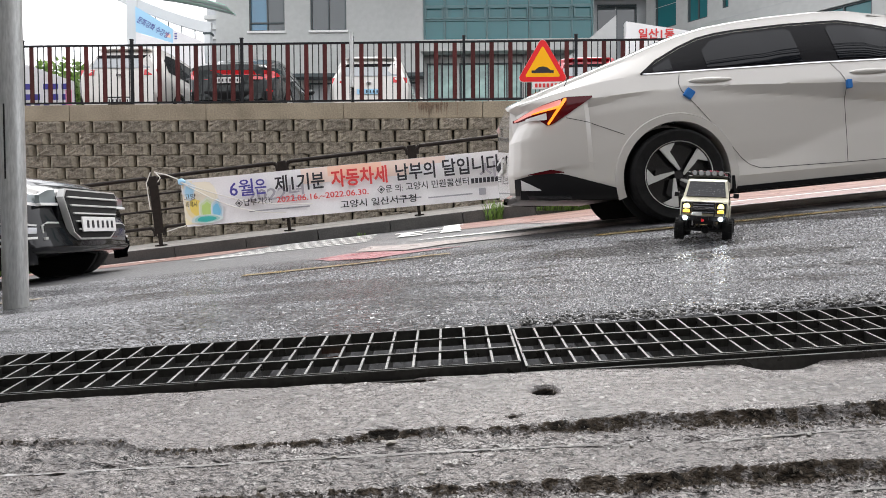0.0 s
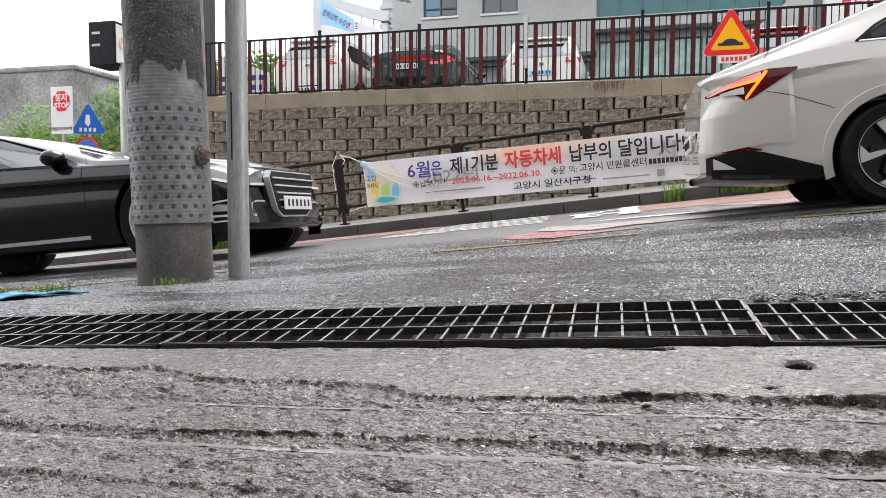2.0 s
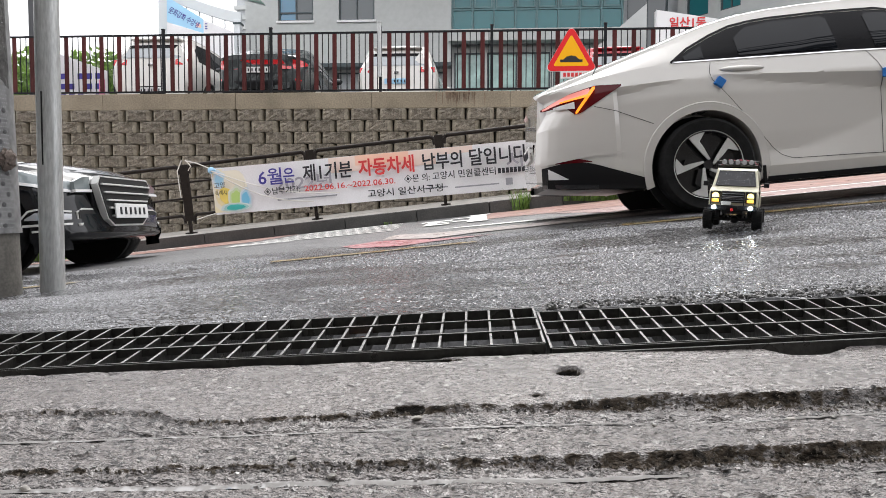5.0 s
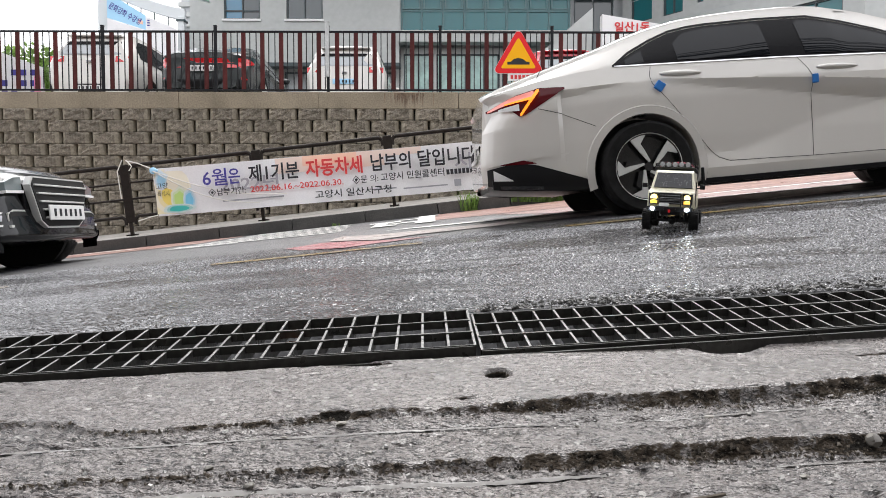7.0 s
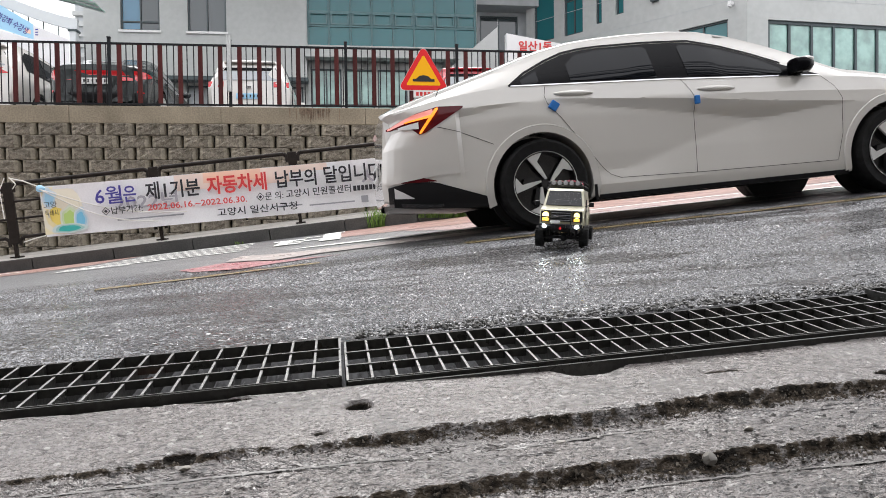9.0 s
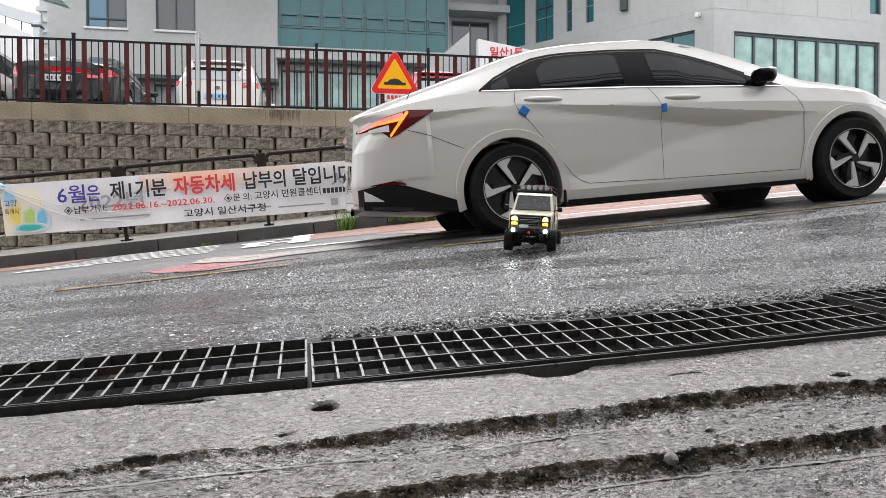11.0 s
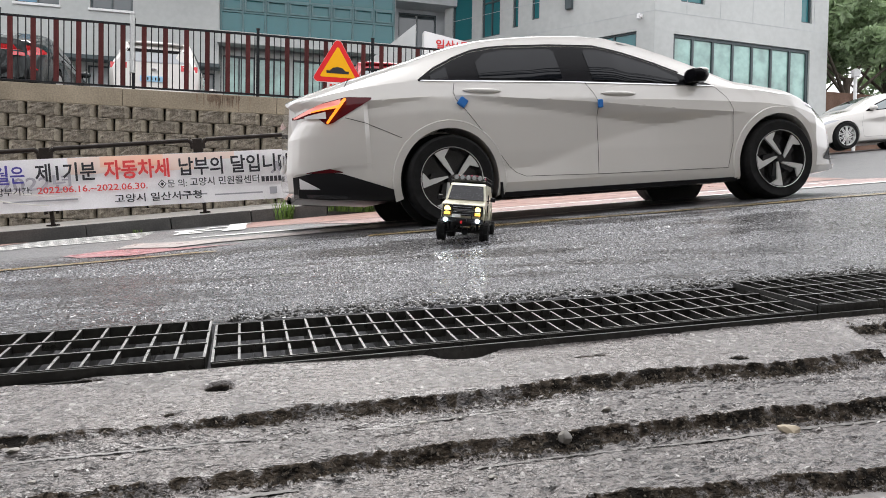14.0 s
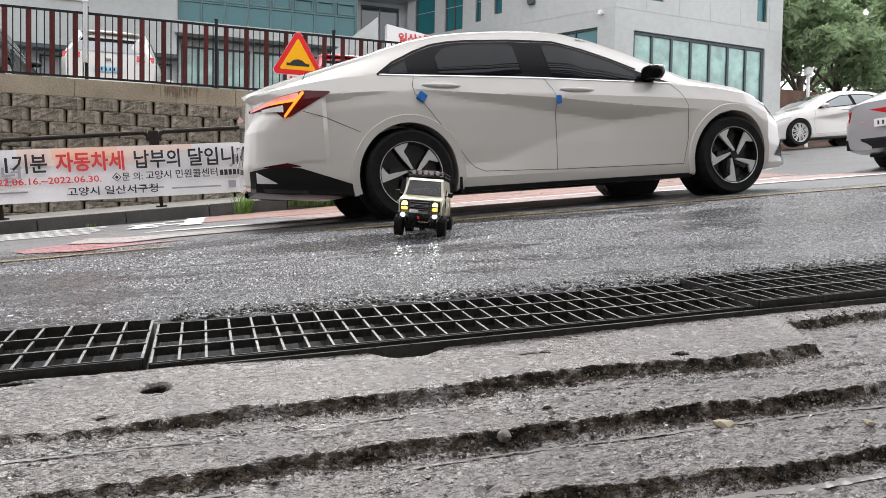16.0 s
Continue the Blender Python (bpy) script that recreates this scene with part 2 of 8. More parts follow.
    bp.inputs["Strength"].default_value, bp.inputs["Distance"].default_value = 0.7, 0.003
    L(grain, bp.inputs["Height"])
    L(ranged(worn.outputs["Fac"], 0.5, 1.0, 0.55, 1.0), low.inputs["Strength"])
    L(ranged(worn.outputs["Fac"], 0.5, 1.0, 0.45, 0.7), bp.inputs["Strength"])
    L(low.outputs[0], bp.inputs["Normal"])
    L(bp.outputs[0], b.inputs["Normal"])
    return m


def stone_chips(name, dark, pale, lo, hi, gloss=0.8):
    """Loose wet stones: every one has its own tone and gloss."""
    m = bpy.data.materials.new(name)
    m.use_nodes = True
    nt = m.node_tree
    N, L = nt.nodes.new, nt.links.new
    b = nt.nodes["Principled BSDF"]
    g = N("ShaderNodeNewGeometry")
    mix = N("ShaderNodeMixRGB")
    mix.inputs[1].default_value, mix.inputs[2].default_value = (*dark, 1), (*pale, 1)
    L(g.outputs["Random Per Island"], mix.inputs[0])
    L(mix.outputs[0], b.inputs["Base Color"])
    k = N("ShaderNodeMath")
    k.operation, k.inputs[1].default_value = "MULTIPLY", 7.31
    f = N("ShaderNodeMath")
    f.operation = "FRACT"
    r = N("ShaderNodeMapRange")
    r.inputs["To Min"].default_value, r.inputs["To Max"].default_value = lo, hi
    L(g.outputs["Random Per Island"], k.inputs[0])
    L(k.outputs[0], f.inputs[0])
    L(f.outputs[0], r.inputs[0])
    L(r.outputs[0], b.inputs["Roughness"])
    b.inputs["Specular IOR Level"].default_value = gloss
    return m


def chip_field(name, pts, sizes, mat, label, category, flat=0.35, lean=0.2, seed=1):
    """Many small angular stones as one mesh: each a tilted facet on a skirt."""
    r = np.random.default_rng(seed)
    pts = np.array(pts)
    n = len(pts)
    s = np.array(sizes)[:, None]
    ang = r.uniform(0, 6.28, n)[:, None] + np.array([0.0, 1.4, 3.0, 4.6])[None, :] + r.uniform(-0.3, 0.3, (n, 4))
    rad = s * r.uniform(0.7, 1.25, (n, 4))
    tx, ty = r.normal(0, lean, n)[:, None], r.normal(0, lean, n)[:, None]
    ox, oy = np.cos(ang) * rad, np.sin(ang) * rad
    h = s * flat
    top = np.stack([pts[:, :1] + 0.66 * ox, pts[:, 1:2] + 0.66 * oy, pts[:, 2:] + h + 0.66 * (tx * ox + ty * oy)], 2)
    low = np.stack([pts[:, :1] + ox, pts[:, 1:2] + oy, pts[:, 2:] - 0.5 * h + 0 * ox], 2)
    v = np.concatenate([top, low], 1).reshape(-1, 3)
    k = (np.arange(n) * 8)[:, None]
    quads = [k + np.array([[0, 1, 2, 3]])] + [k + np.array([[4 + j, 4 + (j + 1) % 4, (j + 1) % 4, j]]) for j in range(4)]
    me = bpy.data.meshes.new(name)
    me.from_pydata(v.tolist(), [], np.concatenate(quads).tolist())
    me.materials.append(mat)
    return tagged(new(name, me), label, category, kind="stuff")


M = dict(
    asphalt=wet_asphalt(),
    apron=broken_concrete(),
    cap=material("weathered_concrete", (0.27, 0.225, 0.16), 0.75, vary=0.25, scale=1.6, fine=40, bump=0.2),
    block=material("split_block", (0.27, 0.235, 0.185), 0.85, vary=0.46, scale=16, fine=62, bump=1.0, each=0.14, depth=0.03),
    block_edge=material("block_margin", (0.30, 0.265, 0.205), 0.8, vary=0.25, scale=6, fine=60, bump=0.3, each=0.12),
    # rear glass: the sky it mirrors is put into its pale base colour
    sky_tone_glass=plain("rear_glass_sky_tone", (0.30, 0.32, 0.33), 0.05, coat=1.0),
    joint=material("dark_joint", (0.05, 0.047, 0.042), 0.9, vary=0.2, scale=4),
    pave=material("pale_pavement", (0.42, 0.40, 0.37), 0.45, vary=0.2, scale=2, fine=30),
    kerb=material("kerb_stone", (0.075, 0.072, 0.067), 0.5, vary=0.3, scale=4, fine=50, each=0.07),
    trench=material("trench_wall", (0.36, 0.35, 0.29), 0.5, vary=0.4, scale=9, fine=50, bump=0.4),
    # pale for the bars' lit tops; dark for their shaded sides and black iron
    galv=material("galvanised_bar_top", (0.19, 0.188, 0.18), 0.33, metal=0.3, vary=0.5, scale=18, fine=120, bump=0.25),
    iron=material("iron_and_bar_shade", (0.035, 0.034, 0.031), 0.35, metal=0.3, vary=0.4, scale=14, fine=90, bump=0.3),
    polemetal=material("pole_metal", (0.50, 0.51, 0.50), 0.42, metal=0.55, vary=0.22, scale=4, fine=40, stretch=(3, 3, 0.5)),
    rail=material("brown_rail_paint", (0.022, 0.017, 0.014), 0.5, metal=0.2, vary=0.3, scale=12, fine=80),
    fence_black=material("black_fence_paint", (0.009, 0.010, 0.012), 0.55, vary=0.2, scale=12),
    fence_red=material("red_brown_board", (0.075, 0.014, 0.013), 0.6, vary=0.35, scale=7, fine=60, each=0.25, stretch=(4, 4, 0.7)),
    white_line=material("worn_white_line", (0.80, 0.79, 0.75), 0.45, vary=0.35, scale=9, fine=70, bump=0.4),
    red_line=material("worn_red_surface", (0.31, 0.17, 0.14), 0.38, vary=0.35, scale=3, fine=60, bump=0.5),
    pink_line=material("faded_pink_surface", (0.38, 0.26, 0.245), 0.35, vary=0.35, scale=4, fine=60, bump=0.5),
    rose_line=material("rose_road_surface", (0.42, 0.19, 0.20), 0.3, vary=0.35, scale=5, fine=60, bump=0.4),
    pale_line=material("worn_pale_line", (0.52, 0.46, 0.43), 0.35, vary=0.4, scale=5, fine=70, bump=0.4, second=(0.26, 0.22, 0.21)),
    yellow_line=material("worn_yellow_line", (0.42, 0.28, 0.075), 0.3, vary=0.4, second=(0.12, 0.095, 0.06), scale=8, fine=70, bump=0.4),
    white_paint=plain("pearl_white_paint", (0.635, 0.612, 0.57), 0.25, coat=1.0),
    black_paint=plain("black_car_paint", (0.003, 0.0035, 0.005), 0.15, coat=0.6),
    silver_paint=plain("silver_car_paint", (0.36, 0.365, 0.38), 0.28, metal=0.35, coat=0.8),
    red_paint=plain("red_car_paint", (0.42, 0.012, 0.022), 0.25, coat=0.9),
    grey_paint=plain("dark_grey_car_paint", (0.030, 0.036, 0.036), 0.25, coat=0.5),
    rubber=material("tyre_rubber", (0.010, 0.010, 0.010), 0.8, vary=0.2, scale=20, fine=120),
    rim_dark=plain("rim_black", (0.012, 0.012, 0.013), 0.25, coat=0.5),
    rim_silver=plain("rim_machined", (0.62, 0.62, 0.60), 0.32, metal=0.2),
    black_plastic=plain("black_plastic", (0.012, 0.012, 0.013), 0.35),
    gloss_black=plain("gloss_black_trim", (0.004, 0.004, 0.005), 0.22),
    tint=plain("tinted_glass", (0.006, 0.007, 0.009), 0.03),
    windscreen=plain("windscreen_glass", (0.16, 0.19, 0.195), 0.03, coat=1.0),
    chrome=plain("chrome", (0.75, 0.75, 0.76), 0.08, metal=1.0),
    gap=plain("shadow_gap", (0.01, 0.01, 0.01), 0.7),
    lamp_red=plain("tail_lamp_red", (0.085, 0.003, 0.006), 0.12, coat=0.15),
    lamp_dim=plain("tail_lamp_pink", (0.78, 0.33, 0.29), 0.2, coat=0.4, emit=(1.0, 0.22, 0.16), power=0.14),
    lamp_on=plain("tail_lamp_lit", (0.8, 0.2, 0.02), 0.2, emit=(1.0, 0.24, 0.015), power=0.55),
    lamp_clear=plain("clear_lamp", (0.45, 0.46, 0.48), 0.06, metal=0.3, coat=1.0),
    lamp_bright=plain("tail_lamp_bright_red", (0.55, 0.015, 0.02), 0.12, coat=1.0),
    blue_foam=plain("blue_foam", (0.02, 0.16, 0.48), 0.7),
    banner=material("banner_cloth", (0.78, 0.77, 0.78), 0.5, vary=0.06, scale=3, fine=60, bump=0.08),
    ink_black=plain("black_print", (0.02, 0.02, 0.025), 0.6),
    ink_navy=plain("navy_print", (0.06, 0.05, 0.28), 0.6),
    ink_red=plain("red_print", (0.62, 0.05, 0.05), 0.6),
    ink_grey=plain("grey_print", (0.28, 0.28, 0.30), 0.6),
    ink_peach=plain("peach_print", (0.86, 0.56, 0.42), 0.55),
    ink_sky=plain("sky_blue_print", (0.36, 0.62, 0.82), 0.55),
    rope=plain("white_rope", (0.70, 0.68, 0.63), 0.8),
    sign_white=plain("sign_white", (0.75, 0.75, 0.74), 0.35),
    sign_red=plain("sign_red", (0.72, 0.03, 0.035), 0.35),
    sign_yellow=plain("sign_yellow", (0.92, 0.46, 0.012), 0.35),
    sign_blue=plain("sign_blue", (0.01, 0.12, 0.50), 0.35),
    panel=material("pale_wall_panel", (0.465, 0.48, 0.465), 0.55, vary=0.06, scale=0.4, fine=6, bump=0.02),
    panel_grey=material("grey_wall_panel", (0.42, 0.44, 0.45), 0.55, vary=0.08, scale=0.5, fine=6, bump=0.02),
    teal_glass=plain("teal_window_glass", (0.025, 0.15, 0.165), 0.06, coat=0.3),
    green_glass=material("green_window_glass", (0.27, 0.46, 0.41), 0.08, vary=0.3, scale=0.6, fine=3, bump=0.0, coat=1.0),
    blue_glass=plain("blue_window_glass", (0.06, 0.20, 0.32), 0.05, coat=1.0),
    dark_glass=plain("dark_window_glass", (0.05, 0.065, 0.07), 0.05, coat=1.0),
    frame_teal=plain("teal_window_frame", (0.10, 0.20, 0.21), 0.4),
    frame_dark=plain("window_frame", (0.05, 0.07, 0.075), 0.4),
    canopy_green=plain("green_canopy_sheet", (0.42, 0.68, 0.56), 0.3),
    steel_white=plain("pale_painted_steel", (0.62, 0.65, 0.66), 0.4),
    pole_concrete=material("pole_concrete", (0.13, 0.122, 0.108), 0.6, vary=0.3, scale=6, fine=60, bump=0.3),
    pole_wrap=material("grey_pole_wrap", (0.30, 0.30, 0.30), 0.45, vary=0.3, scale=7, fine=30, bump=0.2, second=(0.16, 0.16, 0.165)),
    pole_tar=material("black_tape_residue", (0.06, 0.058, 0.056), 0.5, vary=0.4, scale=14, fine=60, bump=0.8, depth=0.01),
    leaf=material("leaf_green", (0.29, 0.39, 0.21), 0.5, vary=0.35, scale=2, fine=8, bump=0.0),
    leaf_pale=material("wet_grass", (0.16, 0.26, 0.06), 0.5, vary=0.4, scale=4, fine=20, bump=0.0),
    bark=material("bark", (0.10, 0.08, 0.06), 0.85, vary=0.3, scale=8, fine=40, bump=0.5),
    stone=material("old_stone", (0.26, 0.255, 0.245), 0.8, vary=0.35, scale=0.7, fine=5, bump=0.5, depth=0.03),
    pebble=material("pebble", (0.19, 0.175, 0.15), 0.5, vary=0.35, scale=20, fine=80, each=0.4),
    rust=material("rust_stain", (0.20, 0.14, 0.095), 0.8, vary=0.4, scale=9, fine=50),
    unseen_wall_dark=material("unseen_wall_dark", (0.17, 0.16, 0.15), 0.7, vary=0.2, scale=0.8, fine=8),
    brown_wall=material("brown_wall", (0.16, 0.09, 0.06), 0.8, vary=0.25, scale=2, fine=20),
)
for key in ("tint", "rubber", "gloss_black", "black_plastic", "black_paint", "fence_black", "fence_red", "rail", "sign_red", "sign_yellow", "lamp_red", "grey_paint"):
    M[key].node_tree.nodes["Principled BSDF"].inputs["Specular IOR Level"].default_value = 0.22
M["tint"].node_tree.nodes["Principled BSDF"].inputs["Specular IOR Level"].default_value = 0.25
M["gloss_black"].node_tree.nodes["Principled BSDF"].inputs["Specular IOR Level"].default_value = 0.10
for key in ("leaf", "leaf_pale"):
    nt = M[key].node_tree
    through_leaf, blend = nt.nodes.new("ShaderNodeBsdfTranslucent"), nt.nodes.new("ShaderNodeMixShader")
    b = nt.nodes["Principled BSDF"]
    nt.links.new(b.inputs["Base Color"].links[0].from_socket, through_leaf.inputs[0])
    blend.inputs[0].default_value = 0.5
    nt.links.new(b.outputs[0], blend.inputs[1])
    nt.links.new(through_leaf.outputs[0], blend.inputs[2])
    nt.links.new(blend.outputs[0], nt.nodes["Material Output"].inputs[0])

# ---- ground: one sheet with road, forecourt and the raised car park behind the wall ----
WALL_Y, WALL_L, WALL_R = 12.45, -9.3, 7.6
LOT_Z = 2.33


def drain_y(x):
    return 1.405 + 0.064 * max(-6.0, min(6.0, x))


def ground_point(x, v):
    y = v + 0.064 * max(-6.0, min(6.0, x)) * max(0.0, 1 - (v - 1.405) / 2.0)
    z = road_z(x, y)
    if y > 12.6:
        up = min(1.0, max(0.0, (WALL_R + 3.0 - x) / 3.0)) * min(1.0, max(0.0, (x + 10.4) / 1.0))
        z = z + (max(z, LOT_Z) - z) * up
        z = min(z, LOT_Z) if x < WALL_R + 8 else z
    near = max(0.0, 1 - abs(v - 3) / 4)
    z += 0.006 * near * noise.noise((x * 1.3, y * 2.1, 0)) + 0.0010 * near * noise.noise((x * 7, y * 7, 3))
    wet = 0.35 + 0.65 * step(0.5 - 2.2 * noise.noise((x * 0.8, y * 2.2, 11)))
    z += (0.0006 * wet * noise.noise((x * 22, y * 22, 5))) if v < 4.4 and -2.5 < x < 3.2 else 0.0
    z -= 0.14 if v < 1.4045 else 0.0
    edge = max(0.0, 1 - (v - 1.405) / 0.22)
    z += edge * (0.2 + 0.8 * step((x + 0.2) / 0.5)) * (0.006 * noise.noise((x * 38, y * 38, 7)) + 0.004 * noise.noise((x * 90, y * 90, 2)))
    return (x, y, z)


gx = ([-220, -120, -70, -45] + spread(-30, -6, 2) + spread(-5, -2.6, 0.2) + spread(-2.5, 3.2, 0.024) + spread(3.4, 6.4, 0.2)
      + spread(8, 40, 2) + [60, 100, 220])
gy = ([1.404] + spread(1.405, 4.4, 0.026) + spread(4.5, 9.78, 0.22) + [10.5, 11.5, 12.59, 12.61] + spread(14, 40, 4)
      + [60, 120, 260])
ground = part("ground", grid_mesh(gx, gy, ground_point), M["asphalt"], soft=60)
tagged(ground, "wet dark asphalt road climbing a slope, coarse and rain-soaked", "road", kind="structure")


# The broken lips of the concrete: plan line, width of the crumbled slope below the lip, drop
LIPS = (
    dict(xs=(-1.05, -0.93, -0.81, -0.62, -0.525, -0.46, -0.32, -0.17, 0.0, 0.12, 0.34, 0.52, 0.66, 0.9, 1.05, 1.16, 1.20, 2.0),
         ys=(0.925, 0.95, 0.906, 0.917, 0.91, 0.88, 0.895, 0.922, 0.932, 0.948, 0.96, 0.98, 0.996, 0.992, 1.005, 1.018, 1.13, 1.19),
         wx=(-1.1, -0.5, -0.3, -0.18, -0.05, 0.1, 0.5, 1.2), w=(0.006, 0.006, 0.008, 0.013, 0.011, 0.022, 0.036, 0.030), drop=0.017),
    dict(xs=(-1.3, -0.84, -0.57, -0.29, 0.0, 0.2, 0.33, 0.59, 0.83, 1.0, 1.17, 2.0), ys=(0.68, 0.713, 0.744, 0.776, 0.793, 0.818, 0.832, 0.843, 0.858, 0.866, 0.882, 0.93),
         wx=(-0.9, -0.3, 0.0, 0.3, 1.2), w=(0.007, 0.009, 0.018, 0.028, 0.030), drop=0.015),
    dict(xs=(-1.0, 0.0, 0.45, 0.6, 0.84, 1.0, 2.0), ys=(0.58, 0.655, 0.70, 0.71, 0.712, 0.727, 0.80), wx=(-0.5, 0.25, 0.5), w=(0.004, 0.006, 0.026), drop=0.013),
)
GULLIES = (((-1.2, -0.77, -0.6, -0.31, 0.0, 0.26, 0.39, 0.8), (0.80, 0.82, 0.829, 0.865, 0.889, 0.903, 0.925, 0.945)),
           ((-1.3, -0.82, -0.6, -0.29, -0.13, 0.48, 0.65, 0.87, 1.12, 1.7), (0.65, 0.694, 0.71, 0.74, 0.754, 0.806, 0.814, 0.832, 0.839, 0.87)),
           ((0.2, 0.6, 1.0, 1.6), (0.645, 0.675, 0.69, 0.735)))
HOLES = ((0.052, 1.056, 0.019, 0.016), (-0.16, 1.118, 0.05, 0.007), (0.645, 1.088, 0.035, 0.006), (0.884, 1.024, 0.016, 0.011), (-0.002, 0.963, 0.010, 0.006), (-0.175, 0.925, 0.022, 0.010))


def lip_y(x, lip):
    k = lip["drop"]
    return lerp_table(x, lip["xs"], lip["ys"]) + 0.007 * noise.noise((x * 13, k * 900, 1)) + 0.0035 * noise.noise((x * 38, k * 900, 4)) + 0.002 * noise.noise((x * 95, k * 900, 7))


def gully_y(x, g):
    return lerp_table(x, g[0], g[1]) + 0.004 * noise.noise((x * 9, g[1][0] * 50, 1)) + 0.002 * noise.noise((x * 33, g[1][0] * 50, 4))


def apron_shape(x, y):
    """Height of the broken concrete, and how much dark soil and painted crack shade lies there (0 to 1)."""
    cx, cy = max(-1.3, min(1.6, x)), max(0.3, min(1.2, y)) - 0.9
    z = -0.0466 + 0.0158 * cx + 0.179 * cy + 0.0934 * cx * cy
    if not (-1.4 < x < 1.8 and y > 0.44):
        return z, 0.0, 1.0
    soil = 0.0
    fine = noise.noise((x * 62, y * 75, 1))
    tiny = noise.noise((x * 140, y * 160, 3))
    for lip in LIPS:
        d = y - lip_y(x, lip)
        w = lerp_table(x, lip["wx"], lip["w"])
        drop = lip["drop"] * max(0.3, min(1.0, w / 0.026))
        if d < -0.12 or d > 0.12:
            z += drop * ((1.0 if d > 0 else 0.0) - min(1.0, max(0.0, (d + 0.075) / 0.14)))
            continue
        w *= 0.72 * (1 + 0.7 * noise.noise((x * 6, lip["drop"] * 900, 9)))
        f = (d + w) / w
        if d >= 0:
            s = 1.0
        elif f <= 0:
            s = 0.0
        else:
            s = 0.62 * f ** 1.3 + (0.38 if d > -0.003 else 0.38 * max(0.0, 1 + (d + 0.003) / 0.003))
            s += (0.28 * fine + 0.24 * tiny) * math.sin(math.pi * min(1.0, f))
        z += drop * (s - min(1.0, max(0.0, (d + 0.075) / 0.14)))
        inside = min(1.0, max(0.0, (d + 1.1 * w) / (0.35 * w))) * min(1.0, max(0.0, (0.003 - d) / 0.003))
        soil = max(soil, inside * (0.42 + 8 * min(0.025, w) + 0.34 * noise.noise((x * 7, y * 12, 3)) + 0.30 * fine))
    for g in GULLIES:
        d = y - gully_y(x, g)
        if abs(d) < 0.03:
            z -= 0.0055 * math.exp(-(d / 0.010) ** 2)
    lower = 1 - step((y - lerp_table(x, LIPS[0]["xs"], LIPS[0]["ys"]) + 0.01) / 0.02)
    broken = step((-0.42 - x) / 0.12) * step((y - 0.82) / 0.02) * (1 - step((y - 0.93) / 0.03))
    z += 0.0016 * noise.noise((x * 5, y * 16, 2)) + 0.0013 * noise.noise((x * 14, y * 60, 6))
    z += (0.0004 + 0.0016 * lower + 0.003 * broken) * fine + (0.0003 + 0.0010 * lower + 0.001 * broken) * tiny
    z -= (0.006 + 0.012 * lower) * max(0.0, noise.noise((x * 30, y * 78, 12)) - 0.34)
    z -= 0.010 * max(0.0, noise.noise((x * 75, y * 130, 17)) - 0.40)
    for hx, hy, rx, ry in HOLES:
        k = ((x - hx) / rx) ** 2 + ((y - hy) / ry) ** 2
        if k < 3:
            k *= 1 + 0.35 * fine
            z -= (0.022 if hx == 0.052 else 0.010) * math.exp(-k ** 3)
            # holes are darkened through the soil layer, as painted shade inside them
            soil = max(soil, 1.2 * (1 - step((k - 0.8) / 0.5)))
    return z, soil, 0.72 + 0.28 * lower


def apron_z(x, y):
    return apron_shape(x, y)[0]


ax = [-40, -20, -10, -6] + spread(-3.4, -1.3, 0.05) + spread(-1.29, 1.6, 0.0040) + spread(1.65, 3.4, 0.05) + [6, 10, 20, 40]
av = [-3.4, -1.5, -0.5, 0.1, 0.3, 0.42] + spread(0.50, 1.138, 0.0034)
verts, soil_shades, worns = [], [], []
for v in av:
    for x in ax:
        bite = 0.008 * noise.noise((x * 6, 1, 1)) + 0.005 * noise.noise((x * 19, 1, 1)) - 0.028 * math.exp(-((x - 0.44) / 0.055) ** 4)
        y = v + (0.064 * max(-6.0, min(6.0, x)) + bite) * step((v - 1.0) / 0.138)
        z, so, wo = apron_shape(x, y)
        z -= (0.005 + 0.016 * step((x + 0.1) / 0.8)) * step((v - 1.03) / 0.10)
        verts.append((x, y, z if v < 1.137 else z - 0.03))
        soil_shades.append(so)
        worns.append(wo)
nx = len(ax)
me = bpy.data.meshes.new("apron")
me.from_pydata(verts, [], [(j * nx + i, j * nx + i + 1, (j + 1) * nx + i + 1, (j + 1) * nx + i) for j in range(len(av) - 1) for i in range(nx - 1)])
me.attributes.new("soil", "FLOAT", "POINT").data.foreach_set("value", soil_shades)
me.attributes.new("worn", "FLOAT", "POINT").data.foreach_set("value", worns)
me.materials.append(M["apron"])
apron = smooth(new("apron", me), 60)
tagged(apron, "broken grey concrete apron worn into ragged wet ridges", "concrete apron", kind="structure")

# water standing in the gullies
bm = bmesh.new()
for g, lo, hi, fat in ((GULLIES[0], -0.85, 0.5, 0.7), (GULLIES[1], -1.3, 0.15, 1.25), (GULLIES[1], 0.35, 1.3, 0.6), (GULLIES[2], 0.3, 1.5, 1.0)):
    pv = None
    for x in spread(lo, hi, 0.006):
        y = gully_y(x, g)
        w = fat * (0.0055 + 0.008 * noise.noise((x * 3.1, fat, 8)) + 0.003 * noise.noise((x * 30, fat, 8)))
        z = sum(apron_z(x + 0.03 * j, gully_y(x + 0.03 * j, g)) for j in range(-2, 3)) / 5 + 0.0022
        q = (bm.verts.new((x, y - w, z)), bm.verts.new((x, y + w, z)))
        if pv and w > 0.0004:
            bm.faces.new((pv[0], q[0], q[1], pv[1]))
        pv = q
water = part("water", bm, plain("rain_water", (0.22, 0.213, 0.205), 0.03))
tagged(water, "thin rain water standing in the concrete gullies", "puddle", kind="structure")

